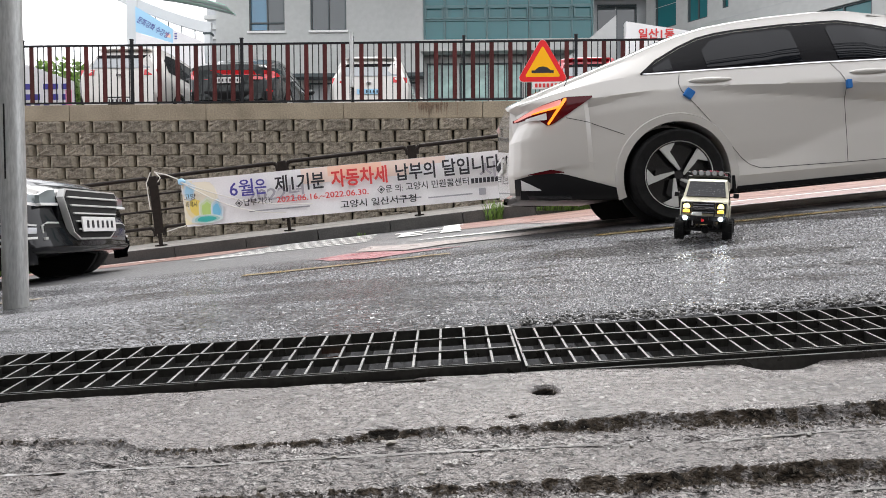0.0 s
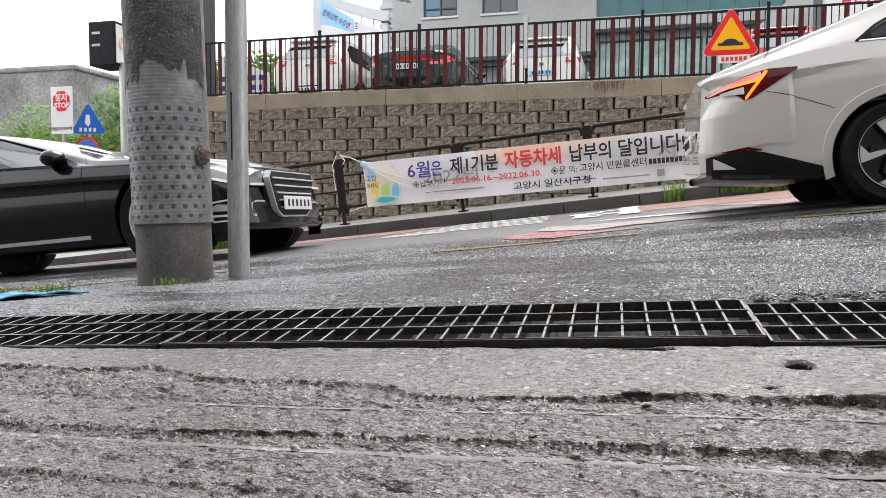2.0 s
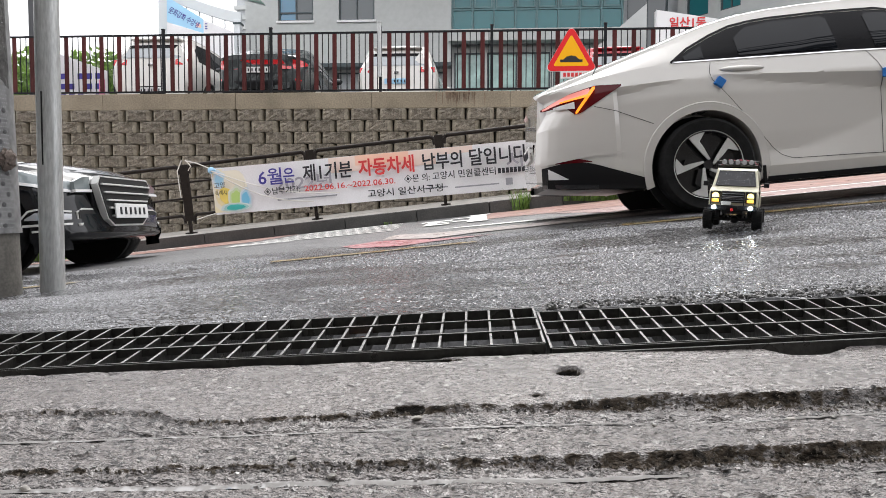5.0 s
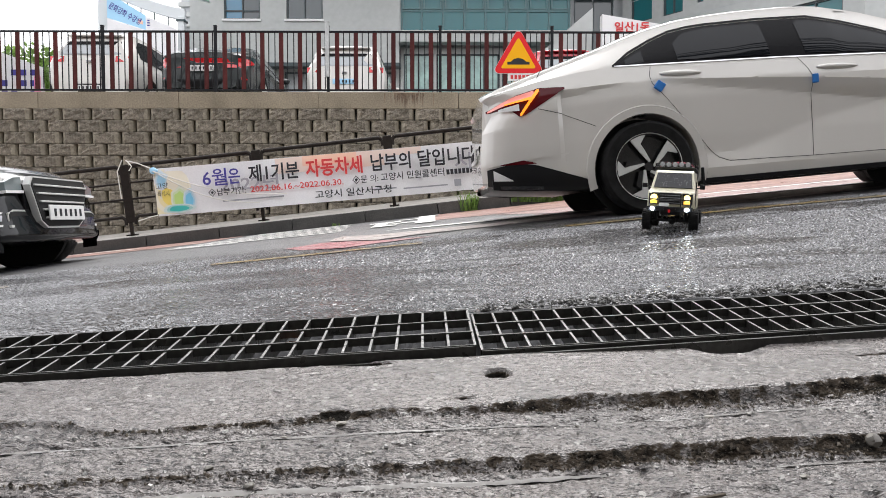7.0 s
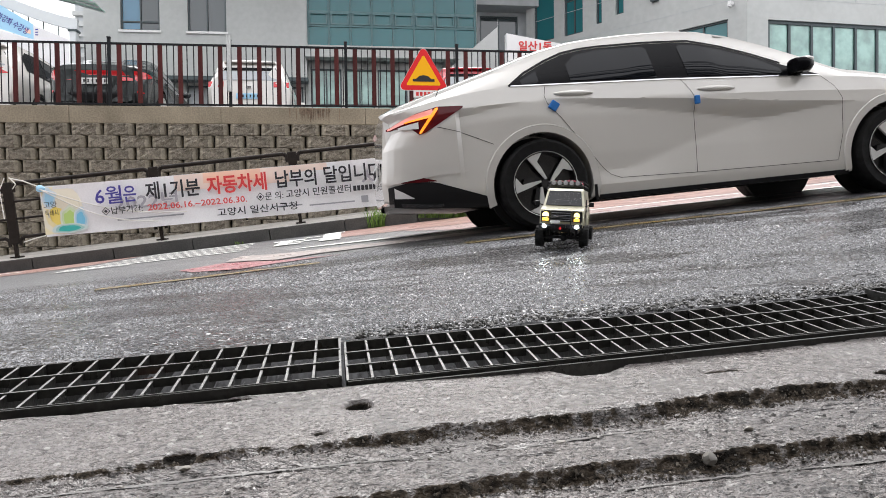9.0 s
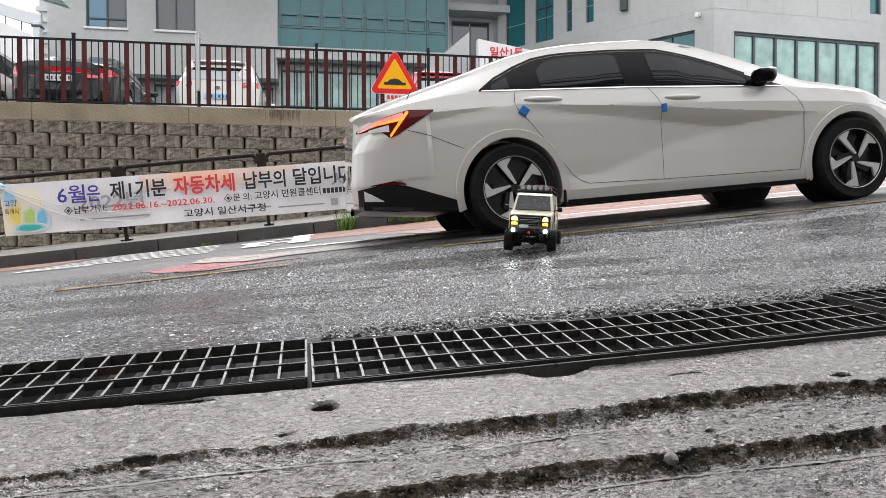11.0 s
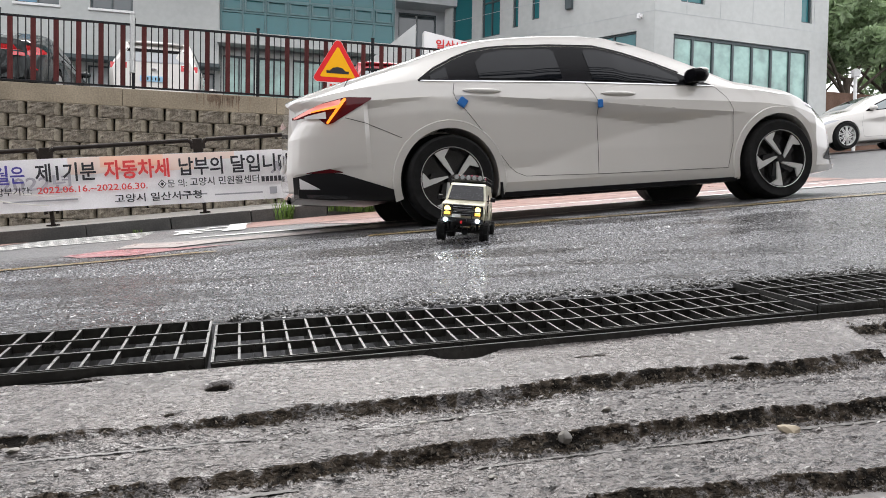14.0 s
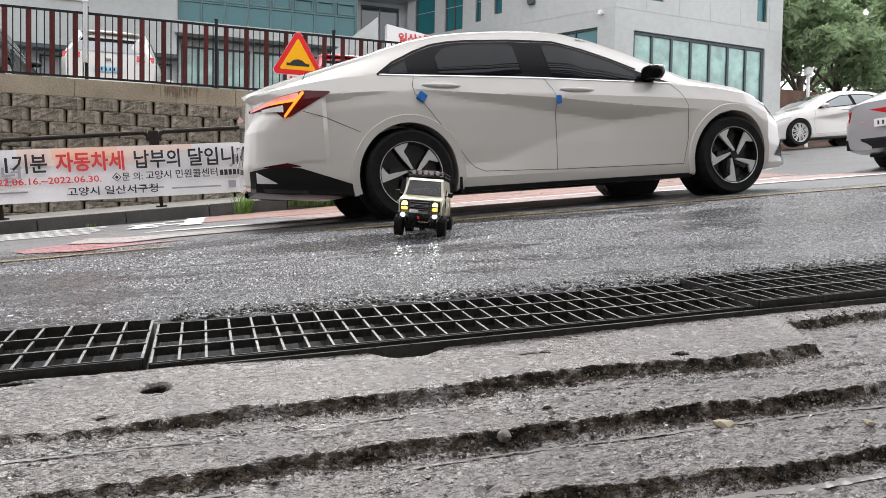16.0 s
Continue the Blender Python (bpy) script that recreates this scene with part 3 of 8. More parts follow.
# dark crumbs of soil below the broken lips, and grit strewn over the concrete
rnd = random.Random(21)
pts, sizes = [], []
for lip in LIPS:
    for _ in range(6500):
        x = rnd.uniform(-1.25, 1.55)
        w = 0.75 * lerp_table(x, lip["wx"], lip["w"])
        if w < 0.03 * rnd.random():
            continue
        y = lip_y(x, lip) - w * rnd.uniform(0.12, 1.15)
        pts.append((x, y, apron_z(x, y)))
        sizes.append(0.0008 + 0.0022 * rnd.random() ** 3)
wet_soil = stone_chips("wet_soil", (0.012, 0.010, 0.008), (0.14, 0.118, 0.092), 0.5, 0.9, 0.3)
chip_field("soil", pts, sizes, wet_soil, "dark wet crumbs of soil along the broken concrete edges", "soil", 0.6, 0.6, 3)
pts, sizes = [], []
for _ in range(15000):
    x, y = rnd.uniform(-1.25, 1.6), 1.0 - 0.45 * rnd.random() ** 0.8
    if noise.noise((x * 4, y * 8, 31)) + 0.3 < 0.7 * rnd.random() or y > lerp_table(x, LIPS[0]["xs"], LIPS[0]["ys"]):
        continue
    pts.append((x, y, apron_z(x, y)))
    sizes.append(0.0008 + 0.0036 * rnd.random() ** 6)
chip_field("grit", pts, sizes, stone_chips("concrete_grit", (0.06, 0.058, 0.054), (0.30, 0.29, 0.275), 0.3, 0.7), "pale and dark grit strewn over the worn concrete", "grit", 0.5, 0.3, 4)

# coarse stones of the asphalt, standing in a film of water
pts, sizes = [], []
for y0, y1, gap in ((1.43, 2.0, 0.0056), (2.0, 3.0, 0.0084), (3.0, 4.7, 0.0132)):
    y = y0
    while y < y1:
        x = max(-1.12 * y, -4.6) + rnd.random() * gap
        while x < 1.28 * y:
            px, py = x + rnd.uniform(-0.5, 0.5) * gap, y + rnd.uniform(-0.5, 0.5) * gap
            soaked = noise.noise((px * 0.9, py * 2.4, 11)) + 0.6 * noise.noise((px * 3, py * 8, 2)) + 0.25 * noise.noise((px * 11, py * 22, 6))
            if rnd.random() > 0.28 + 3.2 * soaked + 0.7 * step((py - 3.7 - 0.12 * px) / 0.9):
                pts.append((px, py, ground_point(px, py - 0.064 * px * max(0.0, 1 - (py - 0.064 * px - 1.405) / 2.0))[2]))
                sizes.append(gap * rnd.uniform(0.25, 0.50))
            x += gap
        y += gap
chip_field("asphalt_stones", pts, sizes, stone_chips("asphalt_stone", (0.008, 0.008, 0.008), (0.41, 0.41, 0.425), 0.10, 0.45), "coarse wet stones of the worn asphalt, glinting", "asphalt stones", 0.22, 0.16, 5)

# ---- the drain: trench, angle frame and cast grating panels ----
bm = bmesh.new()
xs = [-40, -20, -10] + spread(-5.6, 6.4, 0.4) + [10, 20, 40]
prof = lambda x: [(drain_y(x) + 0.004, road_z(x, 1.4) - 0.012), (drain_y(x) - 0.002, -0.13 + 0.05 * x), (drain_y(x) - 0.25, -0.13 + 0.05 * x),
                  (drain_y(x) - 0.262, -0.03 + 0.05 * x)]
rows = [[bm.verts.new((x, y, z)) for y, z in prof(x)] for x in xs]
for a, b in zip(rows, rows[1:]):
    for k in range(3):
        bm.faces.new((a[k], a[k + 1], b[k + 1], b[k]))
trench = part("trench", bm, M["trench"])
tagged(trench, "dark wet concrete trench beneath the drain grating", "drain trench", kind="structure")


def grating(x0, x1, lift, lean, nbars, label):
    """One panel: rim, two long bars and short cross bars, lit tops and shaded sides put into the colour."""
    t = thing("drain_grating", label, "drain grating", group="gratings of the drain")
    wid = 0.236

    def at(x, f, dz=0.0):
        """f from the near edge (0) to the far edge (1)."""
        yn = drain_y(x) - 0.012 - wid + f * wid
        return Vector((x + lean * f, yn, 0.05 * x - 0.004 + 0.029 * f + lift + dz))

    def flat_bar(a, b, thick, high, nm, bright=True):
        d = (b - a).normalized()
        s = d.cross(Vector((0, 0, 1))).normalized() * thick / 2
        bb = bmesh.new()
        vs = []
        for p in (a, b):
            for q in (s, -s):
                for h in (0, -high):
                    vs.append(bb.verts.new(p + q + Vector((0, 0, h))))
        for f in ((0, 2, 6, 4), (1, 3, 7, 5), (0, 1, 5, 4), (2, 3, 7, 6), (0, 1, 3, 2), (4, 5, 7, 6)):
            bb.faces.new([vs[k] for k in f])
        # light on the bar is coloured in: pale top face, dark sides
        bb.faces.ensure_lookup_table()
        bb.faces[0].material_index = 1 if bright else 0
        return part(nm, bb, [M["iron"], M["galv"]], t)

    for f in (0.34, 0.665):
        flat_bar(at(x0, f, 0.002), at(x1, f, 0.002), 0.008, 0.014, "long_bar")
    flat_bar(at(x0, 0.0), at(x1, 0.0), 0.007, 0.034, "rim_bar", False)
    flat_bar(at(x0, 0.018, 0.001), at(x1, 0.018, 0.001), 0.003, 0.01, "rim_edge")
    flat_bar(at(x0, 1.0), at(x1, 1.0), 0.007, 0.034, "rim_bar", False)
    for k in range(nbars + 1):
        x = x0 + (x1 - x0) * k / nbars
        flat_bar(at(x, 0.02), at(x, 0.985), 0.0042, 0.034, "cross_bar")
    return t


steel = "galvanised steel drain grating panel, wet and grimy"
grating(-3.17, -2.11, 0.0, 0.0, 24, steel)
grating(-2.10, -1.035, 0.004, 0.0, 24, steel)
grating(-1.025, 0.024, 0.006, -0.004, 24, "raised galvanised steel drain grating panel, wet and grimy")
grating(0.036, 1.215, -0.003, -0.006, 29, "sunken steel drain grating panel with a bent rim")
grating(1.235, 2.30, 0.007, -0.03, 26, "tilted galvanised steel drain grating panel standing proud")
grating(2.31, 3.40, 0.004, 0.0, 24, steel)
bm = bmesh.new()
for x0, x1 in zip(spread(-4.5, 4.5, 0.3), spread(-4.5, 4.5, 0.3)[1:]):
    for off, hi, wd in ((-0.263, -0.012, 0.008),):
        vs = []
        for x in (x0, x1):
            y, z = drain_y(x) + off, 0.05 * x + hi
            vs += [bm.verts.new(p) for p in ((x, y - wd, z), (x, y, z), (x, y, z - 0.03), (x, y - wd, z - 0.03))]
        for k in range(4):
            j = (k + 1) % 4
            bm.faces.new((vs[k], vs[j], vs[4 + j], vs[4 + k]))
drain_frame = part("drain_frame", bm, M["iron"])
tagged(drain_frame, "black angle iron frame along the drain", "drain frame", kind="structure")

# ---- road markings, laid on the asphalt ----


def marking(outline, mat, label, lift=0.005, ragged=0.02):
    """A painted patch that follows the road; outline in plan."""
    bm = bmesh.new()
    pts = []
    for (x0, y0), (x1, y1) in zip(outline, outline[1:] + outline[:1]):
        n = max(1, int(math.hypot(x1 - x0, y1 - y0) / 0.12))
        for k in range(n):
            x, y = x0 + (x1 - x0) * k / n, y0 + (y1 - y0) * k / n
            pts.append((x + ragged * noise.noise((x * 9, y * 9, 1)), y + ragged * noise.noise((x * 9, y * 9, 5))))
    bm.faces.new([bm.verts.new((x, y, 0)) for x, y in pts])
    bmesh.ops.triangulate(bm, faces=bm.faces[:])
    for _ in range(2):
        bmesh.ops.subdivide_edges(bm, edges=[e for e in bm.edges if e.calc_length() > 0.35], cuts=1, use_grid_fill=True)
    for v in bm.verts:
        v.co.z = ground_point(v.co.x, v.co.y if v.co.y > 3.5 else v.co.y)[2] + lift
    ob = part("road_marking", bm, mat)
    return tagged(ob, label, "road marking", group="road markings", kind="structure")


marking([(-9, 7.3), (-4.3, 7.6), (-3.6, 7.5), (-2.75, 8.1), (-2.6, 9.66), (-9, 9.66)], M["red_line"], "worn red road surface beside the kerb", 0.004)
marking([(-0.05, 8.0), (2.0, 7.9), (8, 8.2), (8, 9.66), (-0.1, 9.66)], M["red_line"], "worn red road surface beside the kerb", 0.004)
marking([(1.1, 6.2), (8, 6.6), (8, 8.1), (0.6, 7.8)], M["pink_line"], "faded pink road surface", 0.004)
marking([(-1.02, 4.62), (-0.84, 4.98), (-0.40, 4.58), (0.0, 4.5), (-0.38, 4.38), (-0.58, 4.2), (-0.88, 4.36)], M["rose_line"], "bright rose road surface", 0.005)
marking([(-0.82, 5.1), (-0.80, 5.75), (-0.42, 5.45), (0.3, 5.5), (1.4, 5.75), (1.5, 5.35), (0.5, 5.05), (-0.15, 4.85), (-0.42, 4.66)], M["pale_line"], "worn pale patch of road lettering", 0.006)
for k in range(6):
    y = 7.0 + 0.42 * k
    x0, x1 = -2.62 + 0.05 * k, -0.98 - 0.03 * k
    marking([(x0, y), ((x0 + x1) / 2, y - 0.02), (x1, y + 0.02), (x1, y + 0.15), (x0, y + 0.12)], M["white_line"], "worn white stroke of road lettering", 0.008, 0.03)
for x0, y0, x1, y1 in ((-2.55, 6.62, -1.9, 6.74), (-0.82, 8.35, -0.45, 8.6), (-0.72, 7.3, -0.45, 7.6), (-0.6, 7.9, -0.1, 8.1), (-0.5, 8.75, -0.1, 8.9), (-0.25, 9.2, 0.0, 9.42), (-0.72, 7.45, -0.60, 8.55), (-0.26, 7.3, -0.05, 9.4)):
    marking([(x0, y0), (x1, y0 + 0.02), (x1, y1), (x0, y1)] if abs(y1 - y0) < 0.6 or abs(x1 - x0) < 0.3 else [(x0, y0), (x0 + 0.12, y0), (x1 + 0.06, y1), (x1 - 0.06, y1)], M["white_line"], "worn white stroke of road lettering", 0.011, 0.03)
marking([(-7.5, 8.5), (-4.2, 8.75), (-3.58, 8.4), (-3.58, 8.55), (-4.2, 8.93), (-7.5, 8.7)], M["white_line"], "worn white line on red road surface", 0.008, 0.02)
marking([(-0.5, 6.1), (0.3, 6.0), (1.3, 6.15), (1.3, 6.32), (-0.2, 6.25)], M["white_line"], "worn white line", 0.007, 0.03)
marking([(1.4, 4.85), (4.5, 5.5), (4.5, 5.7), (1.4, 5.0)], M["pale_line"], "worn pale line along the lane", 0.006, 0.03)
marking([(1.5, 7.6), (7, 7.4), (7, 7.6), (1.5, 7.8)], M["white_line"], "worn white line on pink road surface", 0.008, 0.03)
marking([(1.7, 6.35), (9, 6.3), (9, 6.5), (1.7, 6.55)], M["white_line"], "worn white centre line", 0.008, 0.03)
marking([(-1.25, 3.80), (-0.6, 3.86), (-0.12, 3.97), (-0.12, 4.05), (-0.6, 3.94), (-1.25, 3.87)], M["yellow_line"], "faded yellow edge line", 0.006, 0.02)
marking([(0.75, 4.24), (1.9, 4.26), (9, 4.40), (9, 4.50), (1.9, 4.36), (0.75, 4.33)], M["yellow_line"], "faded yellow edge line", 0.006, 0.02)
marking([(-5.0, 2.9), (-2.2, 3.55), (-2.2, 3.62), (-5.0, 3.0)], M["yellow_line"], "faded yellow edge line", 0.006, 0.02)

# ---- kerb and pavement ----
kerb = thing("kerb", "dark wet kerb stones along the far pavement", "kerb", kind="structure")
bm = bmesh.new()
box(bm, (0, 0, 0), (0.996, 0.2, 0.34), bevel=0.008)
km = part("kerb_stone", bm, M["kerb"], kerb)
tilt = math.degrees(math.atan(0.112))
for k in range(18):
    x = -10.5 + k * 1.0
    m = pose(x, 9.88, 0.42 - 0.17 + 0.112 * x, 0, -tilt, 0)
    if k == 0:
        km.matrix_basis = m
    else:
        piece("kerb_stone", km.data, kerb, m)
pv = grid_mesh(spread(-12, 8, 0.5), spread(9.97, 12.6, 0.3), lambda x, y: (x, y, walk_z(x, y) - 0.004 + 0.006 * noise.noise((x * 2, y * 2, 0))))
pavement = part("pavement", pv, M["pave"], soft=60)
tagged(pavement, "pale wet concrete pavement at the foot of the wall", "pavement", kind="structure")

# ---- retaining wall of split-face blocks, with its concrete cap ----
wall = thing("wall_retaining", "grey-brown split-face block retaining wall", "retaining wall", kind="structure")
bm = bmesh.new()
box(bm, ((WALL_L + WALL_R) / 2, WALL_Y + 0.25, 0.3), (WALL_R - WALL_L, 0.36, 3.5))
part("wall_core", bm, M["joint"], wall)
bm = bmesh.new()
for x0, x1 in zip(spread(WALL_L, WALL_R, 2.4), spread(WALL_L, WALL_R, 2.4)[1:]):
    box(bm, ((x0 + x1) / 2, WALL_Y + 0.19, 2.243), (x1 - x0 - 0.006, 0.48, 0.285), bevel=0.01)
part("wall_cap", bm, M["cap"], wall, "stained concrete cap beam")
bm = bmesh.new()
rnd = random.Random(9)
for k in range(60):
    x = -0.5 + 0.42 * max(-1.0, min(1.0, rnd.gauss(0, 0.5)))
    h = 0.06 + 0.22 * rnd.random()
    w = 0.003 + 0.010 * rnd.random()
    prism(bm, [(x - w, 2.37), (x + w, 2.37), (x + w * 0.8, 2.37 - h * 0.7), (x + w * 0.1, 2.37 - h), (x - w * 0.6, 2.37 - h * 0.6)], 0.002, Matrix.Translation((0, WALL_Y - 0.0535 - 0.0001 * k, 0)))
tagged(part("rust_streak", bm, M["rust"], wall, "thin rust streaks run down from the fence"), kind="stuff")

BW, BH = 0.508, 0.2028


BU, BV = (-1, -0.90, -0.70, -0.46, -0.2, 0.12, 0.42, 0.70, 0.90, 1), (-1, -0.84, -0.5, -0.1, 0.3, 0.62, 0.90, 1)


def block_mesh(seed):
    """A split-face block: rough proud middle between smooth set-back margins."""
    bm = bmesh.new()
    nx, nz = len(BU) - 1, len(BV) - 1
    rows = []
    for j in range(nz + 1):
        row = []
        for i in range(nx + 1):
            u, w = BU[i], BV[j]
            mid = abs(u) < 0.74 and abs(w) < 0.95
            lip = abs(u) < 0.74 and abs(w) >= 0.95
            y = -0.064 - 0.006 * w + 0.012 * noise.noise((u * 9 + seed * 3, w * 6, seed)) if lip else (-0.078 - 0.012 * w + 0.016 * noise.noise((u * 3.4 + seed * 7, w * 2.6, seed)) + 0.034 * noise.noise((u * 9 + seed * 3, w * 6, seed))) if mid else (-0.040 if abs(u) < 0.95 else 0.014)
            du = 0.02 * noise.noise((w * 3, i, seed)) if mid else 0.0
            pinch = 1 - 0.05 * (abs(u) > 0.8) * (w < -0.9)
            row.append(bm.verts.new(((u + du) * (BW / 2 - 0.013) * pinch, y, w * (BH / 2 - 0.004))))
        rows.append(row)
    for a, b in zip(rows, rows[1:]):
        for k in range(nx):
            f = bm.faces.new((a[k], a[k + 1], b[k + 1], b[k]))
            f.material_index = 1 if k in (0, 1, nx - 2, nx - 1) else 0
    ring = rows[0] + [r[-1] for r in rows[1:]] + rows[-1][-2::-1] + [r[0] for r in rows[-2:0:-1]]
    back = [bm.verts.new((v.co.x, 0.08, v.co.z)) for v in ring]
    for k in range(len(ring)):
        j = (k + 1) % len(ring)
        bm.faces.new((ring[k], back[k], back[j], ring[j])).material_index = 1
    me = bpy.data.meshes.new("block")
    bmesh.ops.recalc_face_normals(bm, faces=bm.faces[:])
    bm.to_mesh(me)
    bm.free()
    me.materials.append(M["block"])
    me.materials.append(M["block_edge"])
    return me


BLOCKS = [block_mesh(s) for s in range(5)]
rnd = random.Random(4)
rest = []
for c in range(14):
    z = 2.10 - BH * (c + 0.5)
    for k in range(int((WALL_R - WALL_L) / BW)):
        x = WALL_L + BW * (k + (0.5 if c % 2 else 1.0))
        if z + BH / 2 < walk_z(x, 12.4) - 0.05:
            continue
        m = Matrix.Translation((x, WALL_Y + rnd.uniform(-0.006, 0.006), z))
        if x < 2.3:
            piece("block", BLOCKS[rnd.randrange(5)], wall, m)
        else:
            rest.append((BLOCKS[rnd.randrange(5)], m))
bm = bmesh.new()
for me, m in rest:
    n0 = len(bm.verts)
    bm.from_mesh(me)
    bm.verts.ensure_lookup_table()
    bmesh.ops.transform(bm, matrix=m, verts=bm.verts[n0:])
tagged(part("far_blocks", bm, [M["block"], M["block_edge"]], wall), kind="stuff")

# ---- fence on the wall: black posts, rails and thin bars, red-brown boards ----
FY = 12.66
fence = thing("fence", "black metal fence with red-brown upright boards on the retaining wall", "fence")
CAPZ = 2.386
bm = bmesh.new()
box(bm, (0, 0, 0.59), (0.05, 0.05, 1.18), bevel=0.004)
box(bm, (0, 0, 1.19), (0.06, 0.06, 0.02), bevel=0.004)
box(bm, (0, 0, 0.01), (0.11, 0.11, 0.02))
post0 = part("post", bm, M["fence_black"], fence)
bm = bmesh.new()
box(bm, (0, 0, 0.582), (0.078, 0.016, 1.03), bevel=0.003)
board0 = part("board", bm, M["fence_red"], fence)
bm = bmesh.new()
rod(bm, (0, 0, 0.09), (0, 0, 1.1), 0.0095, n=6)
bar0 = part("bar", bm, M["fence_black"], fence)
for ob in (post0, board0, bar0):
    ob.matrix_basis = pose(-9.85, FY, CAPZ)
PITCH = 1.972
posts = [-9.82 + PITCH * k for k in range(9)]
for k, x in enumerate(posts):
    if k:
        piece("post", post0.data, fence, pose(x, FY, CAPZ))
    if k == len(posts) - 1:
        break
    bm = bmesh.new()
    box(bm, (x + PITCH / 2, FY, CAPZ + 1.09), (PITCH - 0.05, 0.034, 0.034), bevel=0.003)
    part("top_rail", bm, M["fence_black"], fence)
    bm = bmesh.new()
    box(bm, (x + PITCH / 2, FY, CAPZ + 0.075), (PITCH - 0.05, 0.034, 0.03), bevel=0.003)
    part("bottom_rail", bm, M["fence_black"], fence)
    for j in range(6):
        xb = x + 0.16 + j * 0.330
        piece("board", board0.data, fence, pose(xb, FY, CAPZ))
        for d in (0.112, 0.222):
            if xb + d < x + PITCH - 0.03:
                piece("bar", bar0.data, fence, pose(xb + d, FY, CAPZ))
bm = bmesh.new()
rod(bm, (-1.94, FY - 0.05, CAPZ + 0.3), (-1.94, FY - 0.05, CAPZ + 1.24), 0.035, n=14)
rod(bm, (-1.94, FY - 0.05, CAPZ + 1.24), (-1.94, FY - 0.05, CAPZ + 1.26), 0.045, n=14)
post_tube = part("steel_tube", bm, M["polemetal"])
tagged(post_tube, "short bright steel tube strapped to a fence post", "steel tube")

# ---- brown pedestrian railing on the pavement ----
RY = 10.6
railing = thing("railing", "dark brown metal pedestrian railing, leaning with the slope", "railing")
RP = 1.945
for k in range(7):
    x = -8.43 + RP * k
    z = walk_z(x, RY)
    m = pose(x, RY, z, 0, -tilt, 0)
    bm = bmesh.new()
    box(bm, (0, 0, 0.62), (0.13, 0.05, 0.86), bevel=0.01)
    box(bm, (0, 0, 0.1), (0.045, 0.045, 0.22))
    box(bm, (0, 0, 0.01), (0.14, 0.12, 0.02))
    p = part("post", bm, M["rail"], railing)
    p.matrix_basis = m
    if k == 6:
        break
    L = math.hypot(RP, RP * 0.112)
    for h, r in ((1.03, 0.030), (0.78, 0.016), (0.54, 0.016), (0.28, 0.024)):
        bm = bmesh.new()
        if r > 0.02:
            tube(bm, [(0.07, 0, h - 0.12), (0.075, 0, h - 0.04), (0.115, 0, h), (L - 0.115, 0, h), (L - 0.075, 0, h - 0.04), (L - 0.07, 0, h - 0.12)], r, 8)
        else:
            rod(bm, (0.06, 0, h), (L - 0.06, 0, h), r, n=8)
        q = part("rail", bm, M["rail"], railing, soft=50)
        q.matrix_basis = m

# ---- cars ----


